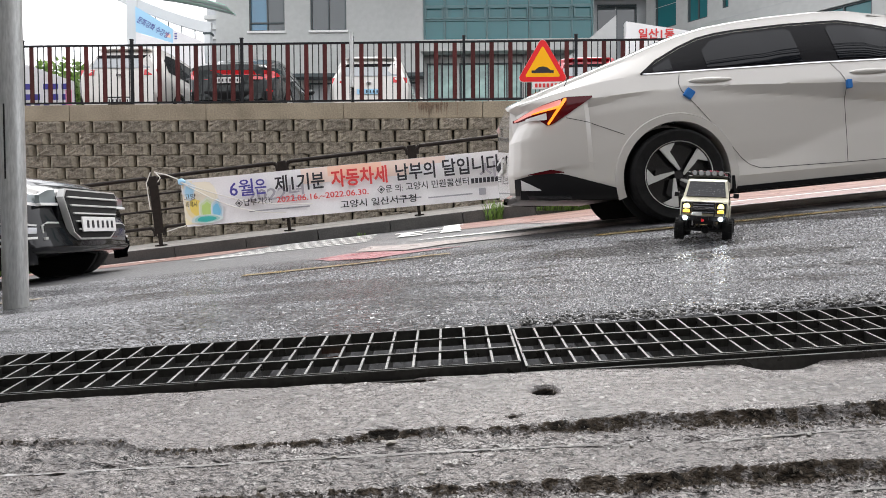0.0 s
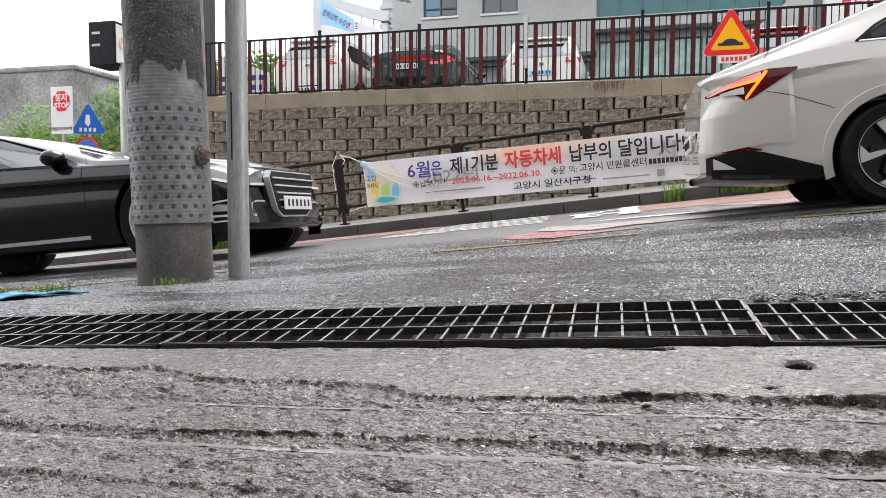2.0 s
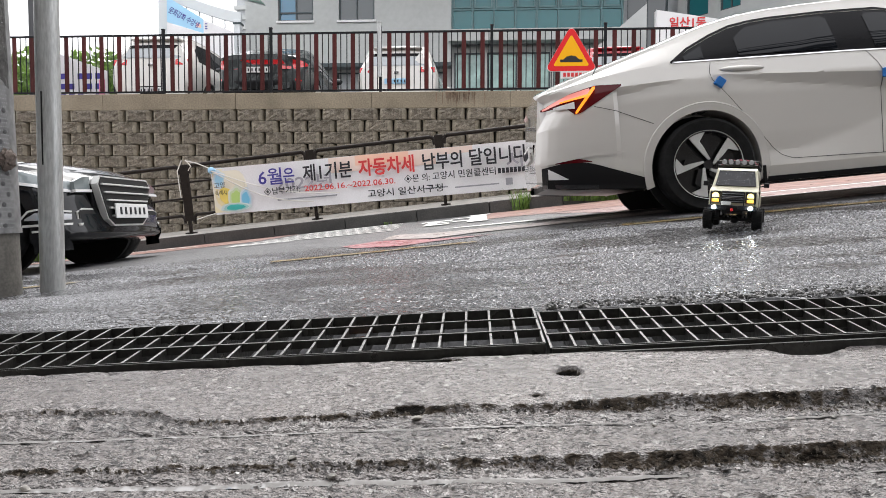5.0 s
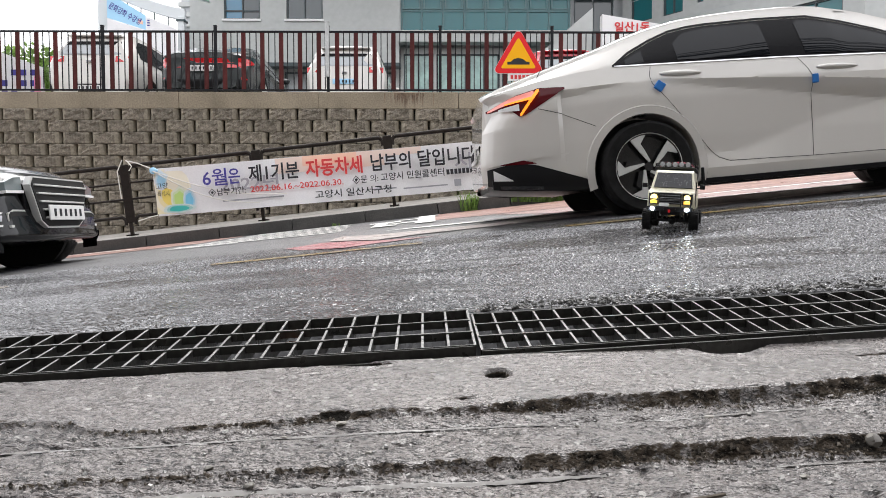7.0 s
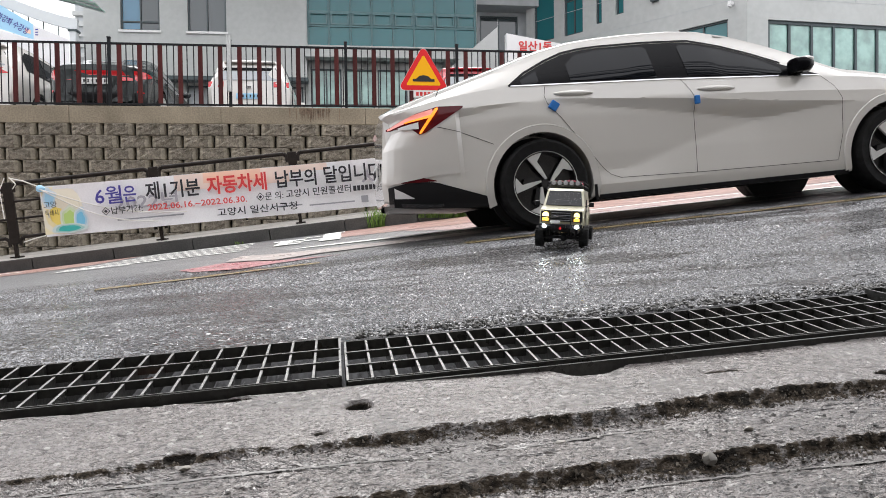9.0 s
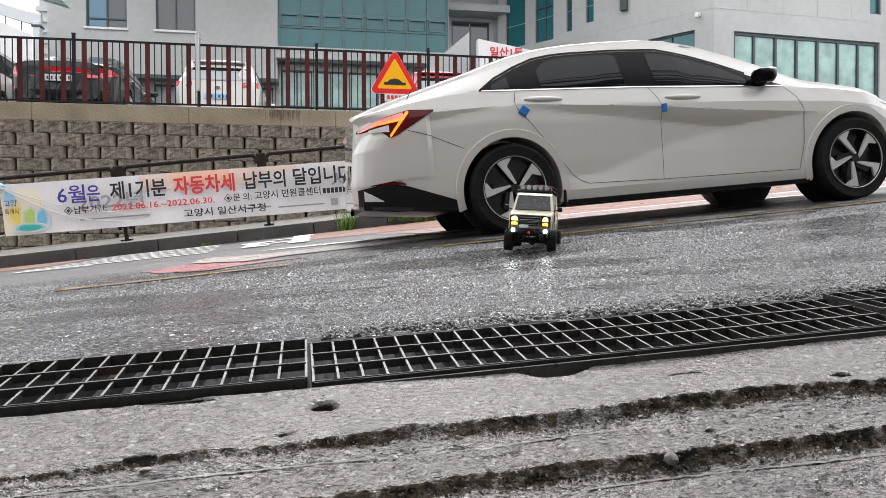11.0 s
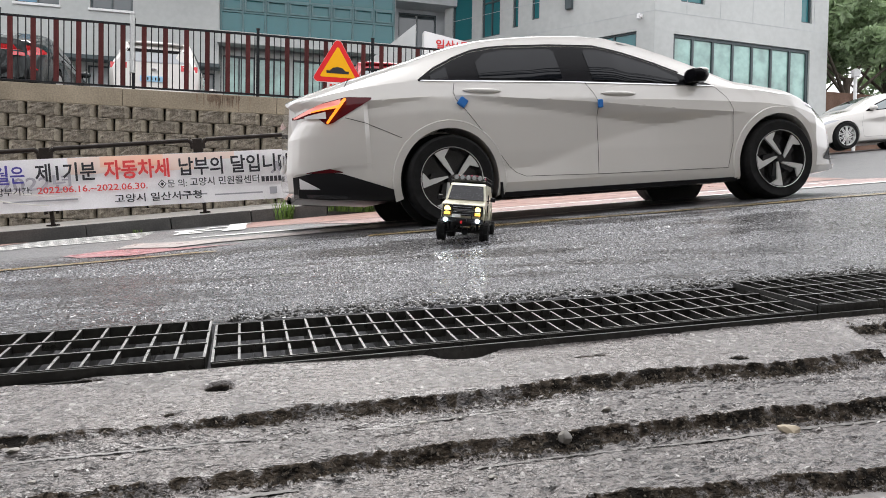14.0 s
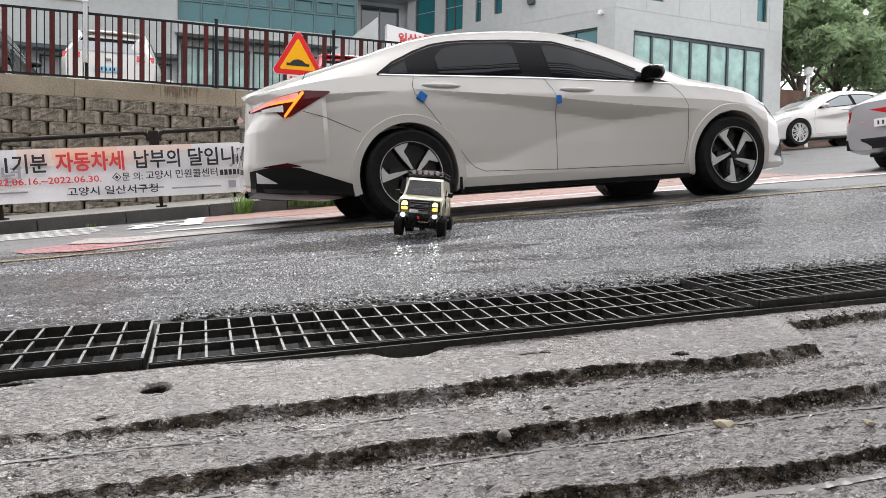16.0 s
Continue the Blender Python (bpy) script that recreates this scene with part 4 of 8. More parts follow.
class Shell:
    """The outside of a car: tables along its length (x forward) give roof, belt, sill and width."""

    def __init__(self, top, belt, low, half, tail, nose, roof_in=0.26, crown=0.03, crease=None, edge=0.05):
        self.t = dict(top=top, belt=belt, low=low, half=half, tail=tail, nose=nose)
        self.x0, self.x1 = half[0][0], half[-1][0]
        self.roof_in, self.crown, self.crease, self.edge = roof_in, crown, crease, edge

    def v(self, k, x):
        a = self.t[k]
        return lerp_table(x, [p[0] for p in a], [p[1] for p in a])

    def levels(self, x):
        zt = self.v("top", x)
        zs = min(self.v("belt", x), zt - self.edge)
        return self.v("low", x), zs, zt

    def shift(self, X, z):
        a = step(1 - (X - self.x0) / 0.5) * self.v("tail", z)
        b = step(1 - (self.x1 - X) / 0.5) * self.v("nose", z)
        return a + b

    def side(self, X, z):
        """Half width at a height."""
        zb, zs, zt = self.levels(X)
        w = self.v("half", X)
        if z <= zs:
            s = lerp_table((z - zb) / max(0.05, zs - zb), [0, 0.12, 0.4, 0.72, 0.85, 1.0], [0.920, 0.950, 0.980, 1.0, 0.988, 0.938])
            y = w * s
            if self.crease:
                zc = lerp_table(X, [p[0] for p in self.crease], [p[1] for p in self.crease])
                d = zc - z
                wide = lerp_table(X, [0.08, 0.6, 1.2, 1.75, 2.1, 2.5], [0.0, 0.055, 0.095, 0.125, 0.06, 0.0])
                if X < 0:
                    wide = 0.055 * max(0.0, 1 - (X + 0.46) / 0.46) if X > -0.46 else 0.0
                if d > 0 and wide > 0:
                    turn = zc - wide
                    if X > 0:
                        turn = min(turn, lerp_table(X, [0.1, 0.75, 1.78, 2.0], [0.36, 0.37, zc - 0.125, zc]))
                    deep = 0.60 * min(d, wide)
                    y -= deep if z > turn else deep * max(0.0, 1 - (turn - z) / max(0.10, turn - 0.27))
            return y
        c = max(0.0, min(1.0, (zt - zs) / 0.40))
        ze = zt - self.edge * 0.9
        wb = w * 0.938
        we = wb - self.roof_in * c - 0.03 * (1 - c)
        return wb + (we - wb) * max(0.0, min(1.0, (z - zs) / max(0.02, ze - zs))) ** 1.15

    def at(self, x, z, sgn, off=0.0):
        """The point of the flank that shows at (x, z)."""
        X = x
        for _ in range(4):
            X = x - self.shift(max(self.x0, min(self.x1, X)), z)
        X = max(self.x0, min(self.x1, X))
        return Vector((x, sgn * (self.side(X, z) + off), z))

    def mesh(self, nx=110, nz=22):
        bm = bmesh.new()
        rings = []
        xs = [self.x0 + (self.x1 - self.x0) * (0.5 - 0.5 * math.cos(math.pi * (0.04 + 0.92 * k / nx))) for k in range(nx + 1)]
        xs[0], xs[-1] = self.x0, self.x1
        for X in xs:
            zb, zs, zt = self.levels(X)
            half = [(0.0, zb)]
            half += [(self.side(X, zb) * 0.9, zb)]
            lev = [zb + (zs - zb) * k / nz for k in range(1, nz + 1)]
            if self.crease:
                zc = lerp_table(X, [p[0] for p in self.crease], [p[1] for p in self.crease])
                j = min(range(nz - 1), key=lambda i: abs(lev[i] - zc))
                if abs(lev[j] - zc) < 0.03:
                    lev[j] = zc
            half += [(self.side(X, z), z) for z in lev]
            ze = zt - self.edge * 0.9
            half += [(self.side(X, zs + (ze - zs) * k / 6), zs + (ze - zs) * k / 6) for k in range(1, 7)]
            we = half[-1][0]
            for k in range(1, 8):
                q = k / 7 * math.pi / 2
                half.append((we * math.cos(q) ** 0.8 if k < 7 else 0.0, ze + (zt + self.crown - ze) * math.sin(q) ** 0.75))
            ring = []
            for y, z in half:
                ring.append((X + self.shift(X, z), -y, z))
            for y, z in half[-2:0:-1]:
                ring.append((X + self.shift(X, z), y, z))
            rings.append([bm.verts.new(p) for p in ring])
        n = len(rings[0])
        for a, b in zip(rings, rings[1:]):
            for k in range(n):
                bm.faces.new((a[k], a[(k + 1) % n], b[(k + 1) % n], b[k]))
        bm.faces.new(rings[0][::-1])
        bm.faces.new(rings[-1])
        return bm


def cut_arches(bm, wheels, radius, half, mat, parent, name="body", label="", k=1.0, angle=32):
    """Cuts round wheel openings into a closed shell."""
    bmesh.ops.recalc_face_normals(bm, faces=bm.faces[:])
    me = bpy.data.meshes.new(name)
    bm.to_mesh(me)
    bm.free()
    ob = new(name, me)
    cb = bmesh.new()
    for x, z in wheels:
        for s in (-1, 1):
            rod(cb, (x, s * (half - 0.27 * k), z), (x, s * (half + 0.3 * k), z), radius, n=40)
            box(cb, (x, s * (half + 0.015 * k), z - 0.35 * k), (radius * 1.9, 0.57 * k, 0.55 * k))
    cm = bpy.data.meshes.new("cutter")
    cb.to_mesh(cm)
    cb.free()
    cutter = new("cutter", cm)
    mod = ob.modifiers.new("arches", "BOOLEAN")
    mod.object, mod.operation, mod.solver, mod.use_self = cutter, "DIFFERENCE", "EXACT", True
    dg = bpy.context.evaluated_depsgraph_get()
    res = bpy.data.meshes.new_from_object(ob.evaluated_get(dg))
    bpy.data.objects.remove(ob)
    bpy.data.objects.remove(cutter)
    res.name = name
    res.materials.clear()
    res.materials.append(mat)
    body = new(name, res)
    body.parent = parent
    if label:
        tagged(body, label=label)
    return smooth(body, angle)


def skin(sh, sgn, low, high, mat, parent, name, off=0.004, n=24, rows=6, label="", thick=0.0):
    """A panel lying on the flank between two lines given as (x, z) lists."""
    bm = bmesh.new()
    x0, x1 = low[0][0], low[-1][0]
    grid = []
    for k in range(n + 1):
        x = x0 + (x1 - x0) * k / n
        a = lerp_table(x, [p[0] for p in low], [p[1] for p in low])
        b = lerp_table(x, [p[0] for p in high], [p[1] for p in high])
        grid.append([bm.verts.new(sh.at(x, a + (b - a) * j / rows, sgn, off)) for j in range(rows + 1)])
    for a, b in zip(grid, grid[1:]):
        for j in range(rows):
            bm.faces.new((a[j], a[j + 1], b[j + 1], b[j]))
    bmesh.ops.remove_doubles(bm, verts=bm.verts[:], dist=0.0005)
    return part(name, bm, mat, parent, label, soft=50)


def seam(sh, sgn, pts, mat, parent, name="door_gap", w=0.0036, off=0.002, k=10):
    """A thin line along the flank."""
    bm = bmesh.new()
    fine = []
    for (x0, z0), (x1, z1) in zip(pts, pts[1:]):
        fine += [(x0 + (x1 - x0) * j / k, z0 + (z1 - z0) * j / k) for j in range(k)]
    fine.append(pts[-1])
    prev = None
    for i, (x, z) in enumerate(fine):
        a, b = fine[max(0, i - 1)], fine[min(len(fine) - 1, i + 1)]
        d = Vector((b[0] - a[0], b[1] - a[1])).normalized()
        nx, nz = -d.y * w / 2, d.x * w / 2
        cur = (bm.verts.new(sh.at(x + nx, z + nz, sgn, off)), bm.verts.new(sh.at(x - nx, z - nz, sgn, off)))
        if prev:
            bm.faces.new((prev[0], prev[1], cur[1], cur[0]))
        prev = cur
    return part(name, bm, mat, parent)


def road_wheel(parent, x, y, r, sgn, style, width=0.215, rim=0.72, turn=0.0):
    """A tyre with its rim; sgn is the side that faces out."""
    w = new("wheel")
    w.parent = parent
    w.matrix_basis = pose(x, y, r)
    bm = bmesh.new()
    h = width / 2
    lathe(bm, [(r * rim * 0.96, -h * 0.9), (r * 0.93, -h), (r * 0.99, -h * 0.8), (r, -h * 0.4), (r, h * 0.4), (r * 0.99, h * 0.8), (r * 0.93, h), (r * rim * 0.96, h * 0.9)], n=48, axis="Y")
    part("tyre", bm, M["rubber"], w, soft=40)
    o = sgn * h
    R = r * rim
    bm = bmesh.new()
    lathe(bm, [(0.001, o * 0.30), (R * 0.92, o * 0.30), (R * 0.95, o * 0.92), (R * 1.0, o * 0.95), (R * 1.02, o * 0.86)], n=40, axis="Y")
    part("rim", bm, M["rim_dark"] if style == "blade" else M["rim_silver"] if style != "black" else M["rim_dark"], w, soft=35)
    if style == "blade":
        bm = bmesh.new()
        lathe(bm, [(R * 0.982, o * 0.95), (R * 1.0, o * 0.985), (R * 1.0, o * 0.90)], n=40, axis="Y")
        part("rim_edge", bm, M["rim_silver"], w)
        for k in range(5):
            a = turn + 2 * math.pi * k / 5
            m = Matrix.Rotation(a, 4, "Y")
            bm = bmesh.new()
            prism(bm, [(q * R, h * R) for q, h in ((0.02, 0.13), (-0.20, 0.40), (-0.50, 0.82), (-0.29, 0.925), (-0.02, 0.965), (-0.20, 0.69), (-0.10, 0.52), (0.07, 0.16))], 0.018, m @ Matrix.Translation((0, o * 0.82 - 0.009, 0)))
            part("spoke", bm, M["rim_silver"], w)
            bm = bmesh.new()
            prism(bm, [(q * R, h * R) for q, h in ((0.07, 0.17), (-0.09, 0.50), (-0.18, 0.68), (0.02, 0.66), (0.16, 0.25))], 0.014, m @ Matrix.Translation((0, o * 0.70 - 0.007, 0)))
            part("spoke_shade", bm, M["rim_dark"], w)
    else:
        nsp = 10 if style == "multi" else 5
        for k in range(nsp):
            a = turn + 2 * math.pi * k / nsp
            m = Matrix.Rotation(a, 4, "Y")
            bm = bmesh.new()
            for s in ((-0.018, 0.018) if style == "multi" else (0.0,)):
                ww = 0.008 if style == "multi" else 0.03
                prism(bm, [(s - ww, 0.03), (s - ww, R * 0.97), (s + ww, R * 0.97), (s + ww, 0.03)], 0.02, m @ Matrix.Translation((0, o * 0.82 - 0.01, 0)))
            part("spoke", bm, M["rim_silver"], w)
        bm = bmesh.new()
        lathe(bm, [(0.001, o * 0.31), (R * 0.9, o * 0.32)], n=32, axis="Y")
        part("brake_disc", bm, M["gap"], w)
    bm = bmesh.new()
    lathe(bm, [(0.001, o * 0.93), (0.03, o * 0.92), (0.036, o * 0.7)], n=20, axis="Y")
    part("hub_cap", bm, M["rim_dark"] if style == "blade" else M["rim_silver"], w)
    return w


def liners(parent, wheels, half, r):
    for x, z in wheels:
        for s in (-1, 1):
            bm = bmesh.new()
            rod(bm, (x, s * (half - 0.30), z), (x, s * (half - 0.262), z), r * 0.98, n=28)
            part("arch_liner", bm, M["gap"], parent)


def plate(parent, m, w=0.46, h=0.10, blue=False):
    """A number plate with its characters as plain bars."""
    bm = bmesh.new()
    box(bm, (0, 0, 0), (w, 0.012, h), m, bevel=0.004)
    p = part("number_plate", bm, M["ink_sky"] if blue else M["sign_white"], parent)
    for k in range(6):
        bm = bmesh.new()
        box(bm, (w * (-0.36 + 0.145 * k), -0.008, 0), (w * 0.05, 0.004, h * 0.5), m)
        part("plate_bar", bm, M["ink_black"], p)
    return p


# the white sedan that waits in the queue
SED = Shell(
    top=[(-1.0, 0.94), (-0.8, 1.0), (-0.55, 1.065), (-0.35, 1.125), (-0.13, 1.19), (0.04, 1.25), (0.22, 1.305), (0.44, 1.352), (0.67, 1.375), (0.9, 1.385),
         (1.23, 1.385), (1.47, 1.365), (1.71, 1.31), (1.96, 1.215), (2.21, 1.105), (2.41, 1.01), (2.5, 0.972), (2.69, 0.94), (2.97, 0.89), (3.19, 0.825),
         (3.36, 0.755), (3.47, 0.70), (3.56, 0.62)],
    belt=[(-1.0, 0.90), (-0.6, 0.965), (-0.3, 1.0), (-0.07, 1.012), (0.18, 1.0), (1.06, 0.969), (1.97, 0.919), (2.3, 0.895), (2.7, 0.86), (3.0, 0.81), (3.3, 0.70), (3.56, 0.58)],
    low=[(-1.0, 0.30), (-0.75, 0.25), (-0.4, 0.22), (0.4, 0.165), (2.4, 0.16), (3.2, 0.17), (3.56, 0.20)],
    half=[(-1.0, 0.66), (-0.97, 0.715), (-0.93, 0.762), (-0.87, 0.803), (-0.8, 0.832), (-0.7, 0.858), (-0.6, 0.876), (-0.4, 0.895), (-0.2, 0.906), (0.2, 0.912), (1.3, 0.905), (2.6, 0.912), (2.95, 0.90), (3.2, 0.85), (3.4, 0.74), (3.5, 0.64), (3.56, 0.52)],
    tail=[(0.2, 0.03), (0.3, -0.02), (0.43, -0.03), (0.56, -0.01), (0.66, -0.0), (0.78, 0.075), (0.86, 0.062), (0.91, -0.005), (0.96, 0.03)],
    nose=[(0.18, 0.03), (0.24, 0.06), (0.32, 0.03), (0.5, 0.0), (0.62, -0.03), (0.7, -0.06)],
    roof_in=0.235, crown=0.03,
    crease=[(-0.45, 0.885), (-0.05, 0.893), (0.19, 0.90), (0.61, 0.865), (1.23, 0.815), (1.9, 0.74), (2.5, 0.69)])


def sun_sedan(m):
    car = thing("car", "pearl white sedan with tinted windows and lit tail lamp", "car", m)
    WX = [(0.092, 0.312), (2.80, 0.312)]
    body = cut_arches(SED.mesh(130, 40), WX, 0.360, 0.90, M["white_paint"], car, angle=15)
    liners(car, WX, 0.91, 0.360)
    s = -1
    for s in (-1, 1):
        # window band, glass and pillars
        low = [(-0.075, 1.014), (0.18, 1.004), (1.06, 0.974), (1.97, 0.926), (2.26, 0.912)]
        top = [(-0.075, 1.02), (0.04, 1.095), (0.21, 1.18), (0.36, 1.238), (0.5, 1.262), (0.64, 1.272), (0.99, 1.275), (1.35, 1.262), (1.58, 1.20), (1.81, 1.11), (2.0, 1.02), (2.26, 0.916)]
        win = skin(SED, s, low, top, M["gloss_black"], car, "window_band", 0.004, 60, 8)
        up = lambda pts, d: [(x, z + d) for x, z in pts]
        skin(SED, s, [(0.36, 1.02), (1.00, 0.992)], [(0.36, 1.15), (0.45, 1.225), (0.62, 1.252), (0.97, 1.254), (1.00, 1.23)], M["tint"], win, "rear_door_glass", 0.008, 26)
        skin(SED, s, [(1.24, 0.984), (1.97, 0.946)], [(1.24, 1.225), (1.27, 1.245), (1.36, 1.240), (1.58, 1.178), (1.81, 1.085), (1.97, 0.99)], M["tint"], win, "front_door_glass", 0.008, 26)
        skin(SED, s, [(0.0, 1.022), (0.13, 1.017)], [(0.0, 1.05), (0.13, 1.118)], M["tint"], win, "quarter_glass", 0.008, 10)
        seam(SED, s, low, M["chrome"], car, "belt_moulding", 0.008, 0.006, 8)
        seam(SED, s, [(-0.09, 1.012)] + [(x, z + 0.014) for x, z in top[1:-1]], M["gloss_black"], car, "roof_moulding", 0.016, 0.005, 6)
        # door gaps
        seam(SED, s, [(0.166, 0.99), (0.147, 0.92), (0.16, 0.87), (0.21, 0.81), (0.378, 0.598), (0.534, 0.389), (0.59, 0.335), (0.66, 0.305), (1.0, 0.295), (1.235, 0.287)], M["gap"], car)
        seam(SED, s, [(1.17, 0.965), (1.225, 0.88), (1.253, 0.80), (1.257, 0.519), (1.235, 0.287)], M["gap"], car)
        seam(SED, s, [(2.265, 0.90), (2.34, 0.82), (2.385, 0.72), (2.38, 0.47), (2.34, 0.27), (1.235, 0.287)], M["gap"], car)
        seam(SED, s, [(-0.62, 0.775), (-0.45, 0.72), (-0.24, 0.62)], M["gap"], car, "bumper_gap", 0.004)
        seam(SED, s, [(-0.60, 0.99), (-0.56, 1.06)], M["gap"], car, "boot_gap", 0.005)
        # arch lip and sill
        for wx, wz in WX:
            bm = bmesh.new()
            ring = []
            for k in range(31):
                a = math.pi * (-0.10 + 1.2 * k / 30)
                q = []
                for rr, dy in ((0.358, -0.03), (0.360, 0.004), (0.412, 0.009), (0.417, 0.0)):
                    x, z = wx + rr * math.cos(a), wz + rr * math.sin(a)
                    q.append(bm.verts.new(SED.at(x, max(0.2, z), s, dy)))
                    q[-1].co.z = z
                ring.append(q)
            for a, b in zip(ring, ring[1:]):
                for j in range(3):
                    bm.faces.new((a[j], a[j + 1], b[j + 1], b[j]))
            part("arch_lip", bm, M["white_paint"], car, soft=25)
        skin(SED, s, [(0.47, 0.165), (2.43, 0.162)], [(0.47, 0.20), (2.43, 0.195)], M["black_plastic"], car, "sill_trim", 0.006, 20, 2)
        # handles
        for hx, hz in ((0.22, 0.932), (1.285, 0.880)):
            bm = bmesh.new()
            c = SED.at(hx + 0.14, hz - 0.008, s, 0.004)
            bmesh.ops.create_uvsphere(bm, u_segments=20, v_segments=10, radius=1, matrix=Matrix.Translation(c) @ Matrix.Rotation(radians(3), 4, "Y") @ Matrix.Diagonal((0.145, 0.022, 0.020, 1)))
            h = part("door_handle", bm, M["white_paint"], car, soft=60)
            bm = bmesh.new()
            bmesh.ops.create_uvsphere(bm, u_segments=16, v_segments=8, radius=1, matrix=Matrix.Translation(c + Vector((0.0, -s * 0.012, -0.017))) @ Matrix.Diagonal((0.075, 0.016, 0.022, 1)))
            part("handle_cup", bm, M["sign_white"], h, soft=60)
        # foam door guards
        for gx_, gz in ((0.205, 0.845), (1.262, 0.80)):
            bm = bmesh.new()
            c = SED.at(gx_, gz, s, 0.012)
            box(bm, (0, 0, 0), (0.06 if gx_ < 1 else 0.035, 0.03, 0.06), Matrix.Translation(c) @ Matrix.Rotation(radians(38 if gx_ < 1 else 0), 4, "Y"), bevel=0.006)
            part("door_guard", bm, M["blue_foam"], car, "blue foam door guard")
        # tail lamp: dark red wedge, lit arrow, pale inset
        lamp = skin(SED, s, [(-0.96, 0.80), (-0.86, 0.80), (-0.80, 0.79), (-0.745, 0.735), (-0.70, 0.745), (-0.43, 0.893)], [(-0.96, 0.815), (-0.76, 0.885), (-0.60, 0.918), (-0.43, 0.905)], M["lamp_red"], car, "tail_lamp", 0.005, 30)
        skin(SED, s, [(-0.95, 0.803), (-0.80, 0.832), (-0.64, 0.858)], [(-0.95, 0.815), (-0.78, 0.876), (-0.60, 0.91)], M["lamp_dim"], lamp, "lamp_band", 0.022, 30, 4)
        skin(SED, s, [(-0.84, 0.824), (-0.66, 0.842)], [(-0.84, 0.833), (-0.66, 0.862)], M["lamp_on"], lamp, "lit_bar", 0.030, 20, 2)
        skin(SED, s, [(-0.745, 0.738), (-0.735, 0.738), (-0.605, 0.892)], [(-0.745, 0.752), (-0.622, 0.906), (-0.605, 0.908)], M["lamp_on"], lamp, "lit_bar", 0.030, 20, 2)
        skin(SED, s, [(-0.88, 0.79), (-0.745, 0.775)], [(-0.88, 0.805), (-0.745, 0.822)], M["sign_white"], lamp, "pale_inset", 0.024, 16, 2)
        # black lower bumper with red reflector
        low_b = skin(SED, s, [(-0.99, 0.262), (-0.75, 0.228), (-0.30, 0.20)], [(-0.99, 0.40), (-0.80, 0.425), (-0.66, 0.40), (-0.30, 0.265)], M["black_plastic"], car, "lower_bumper", 0.006, 24)
        skin(SED, s, [(-0.90, 0.418), (-0.66, 0.408)], [(-0.90, 0.438), (-0.80, 0.456), (-0.66, 0.414)], M["lamp_red"], low_b, "reflector", 0.010, 10, 2)
        skin(SED, s, [(-0.95, 0.318), (-0.82, 0.305)], [(-0.95, 0.392), (-0.82, 0.309)], M["sign_white"], low_b, "bright_fin", 0.012, 8, 2)
        skin(SED, s, [(-0.99, 0.262), (-0.62, 0.225)], [(-0.99, 0.288), (-0.62, 0.250)], M["rim_dark"], low_b, "diffuser_edge", 0.012, 12, 2)
        skin(SED, s, [(-0.99, 0.415), (-0.62, 0.452), (-0.40, 0.455)], [(-0.99, 0.455), (-0.62, 0.468), (-0.40, 0.459)], M["white_paint"], car, "bumper_edge", 0.014, 24, 2)
        # front lamp and bumper vent
        skin(SED, s, [(3.12, 0.735), (3.40, 0.645)], [(3.12, 0.745), (3.30, 0.735), (3.40, 0.69)], M["lamp_clear"], car, "head_lamp", 0.005, 12)
        skin(SED, s, [(3.33, 0.30), (3.47, 0.28)], [(3.33, 0.31), (3.47, 0.44)], M["gloss_black"], car, "bumper_vent", 0.005, 8)
        skin(SED, s, [(3.12, 0.20), (3.5, 0.21)], [(3.12, 0.235), (3.5, 0.25)], M["white_paint"], car, "front_lip", 0.03, 12, 2)
        # mirror
        bm = bmesh.new()
        c = SED.at(2.07, 0.985, s, 0.10)
        bmesh.ops.create_uvsphere(bm, u_segments=20, v_segments=12, radius=1, matrix=Matrix.Translation(c) @ Matrix.Diagonal((0.098, 0.092, 0.072, 1)))
        for v in bm.verts:
            v.co.x = max(c.x - 0.05, v.co.x)
            v.co.z = min(c.z + 0.046, max(c.z - 0.054, v.co.z))
        mir = part("mirror", bm, M["gloss_black"], car, soft=45)
        bm = bmesh.new()
        bmesh.ops.create_uvsphere(bm, u_segments=20, v_segments=10, radius=1, matrix=Matrix.Translation(c + Vector((0.03, 0, 0.03))) @ Matrix.Diagonal((0.066, 0.086, 0.028, 1)))
        part("mirror_cap", bm, M["white_paint"], mir, soft=60)
        bm = bmesh.new()
        rod(bm, SED.at(2.08, 0.93, s, -0.02), c + Vector((0.01, 0, -0.04)), 0.022, n=10)
        part("mirror_foot", bm, M["gloss_black"], mir)
        for wx, wz in WX:
            road_wheel(car, wx, s * 0.80, 0.314, s, "blade", rim=0.725, turn=0.0 if wx < 1 else -0.13)
    # boot badge, rear bumper plate recess, mud strip
    bm = bmesh.new()
    m2 = Matrix.Translation((-0.958, 0, 0.855))
    lathe(bm, [(0.001, -0.012), (0.045, -0.012), (0.05, 0.012)], m2 @ Matrix.Rotation(radians(90), 4, "Y"), n=24)
    part("boot_badge", bm, M["chrome"], car)
    plate(car, Matrix.Translation((-1.035, 0, 0.55)) @ Matrix.Rotation(radians(-90), 4, "Z"), 0.5, 0.11)
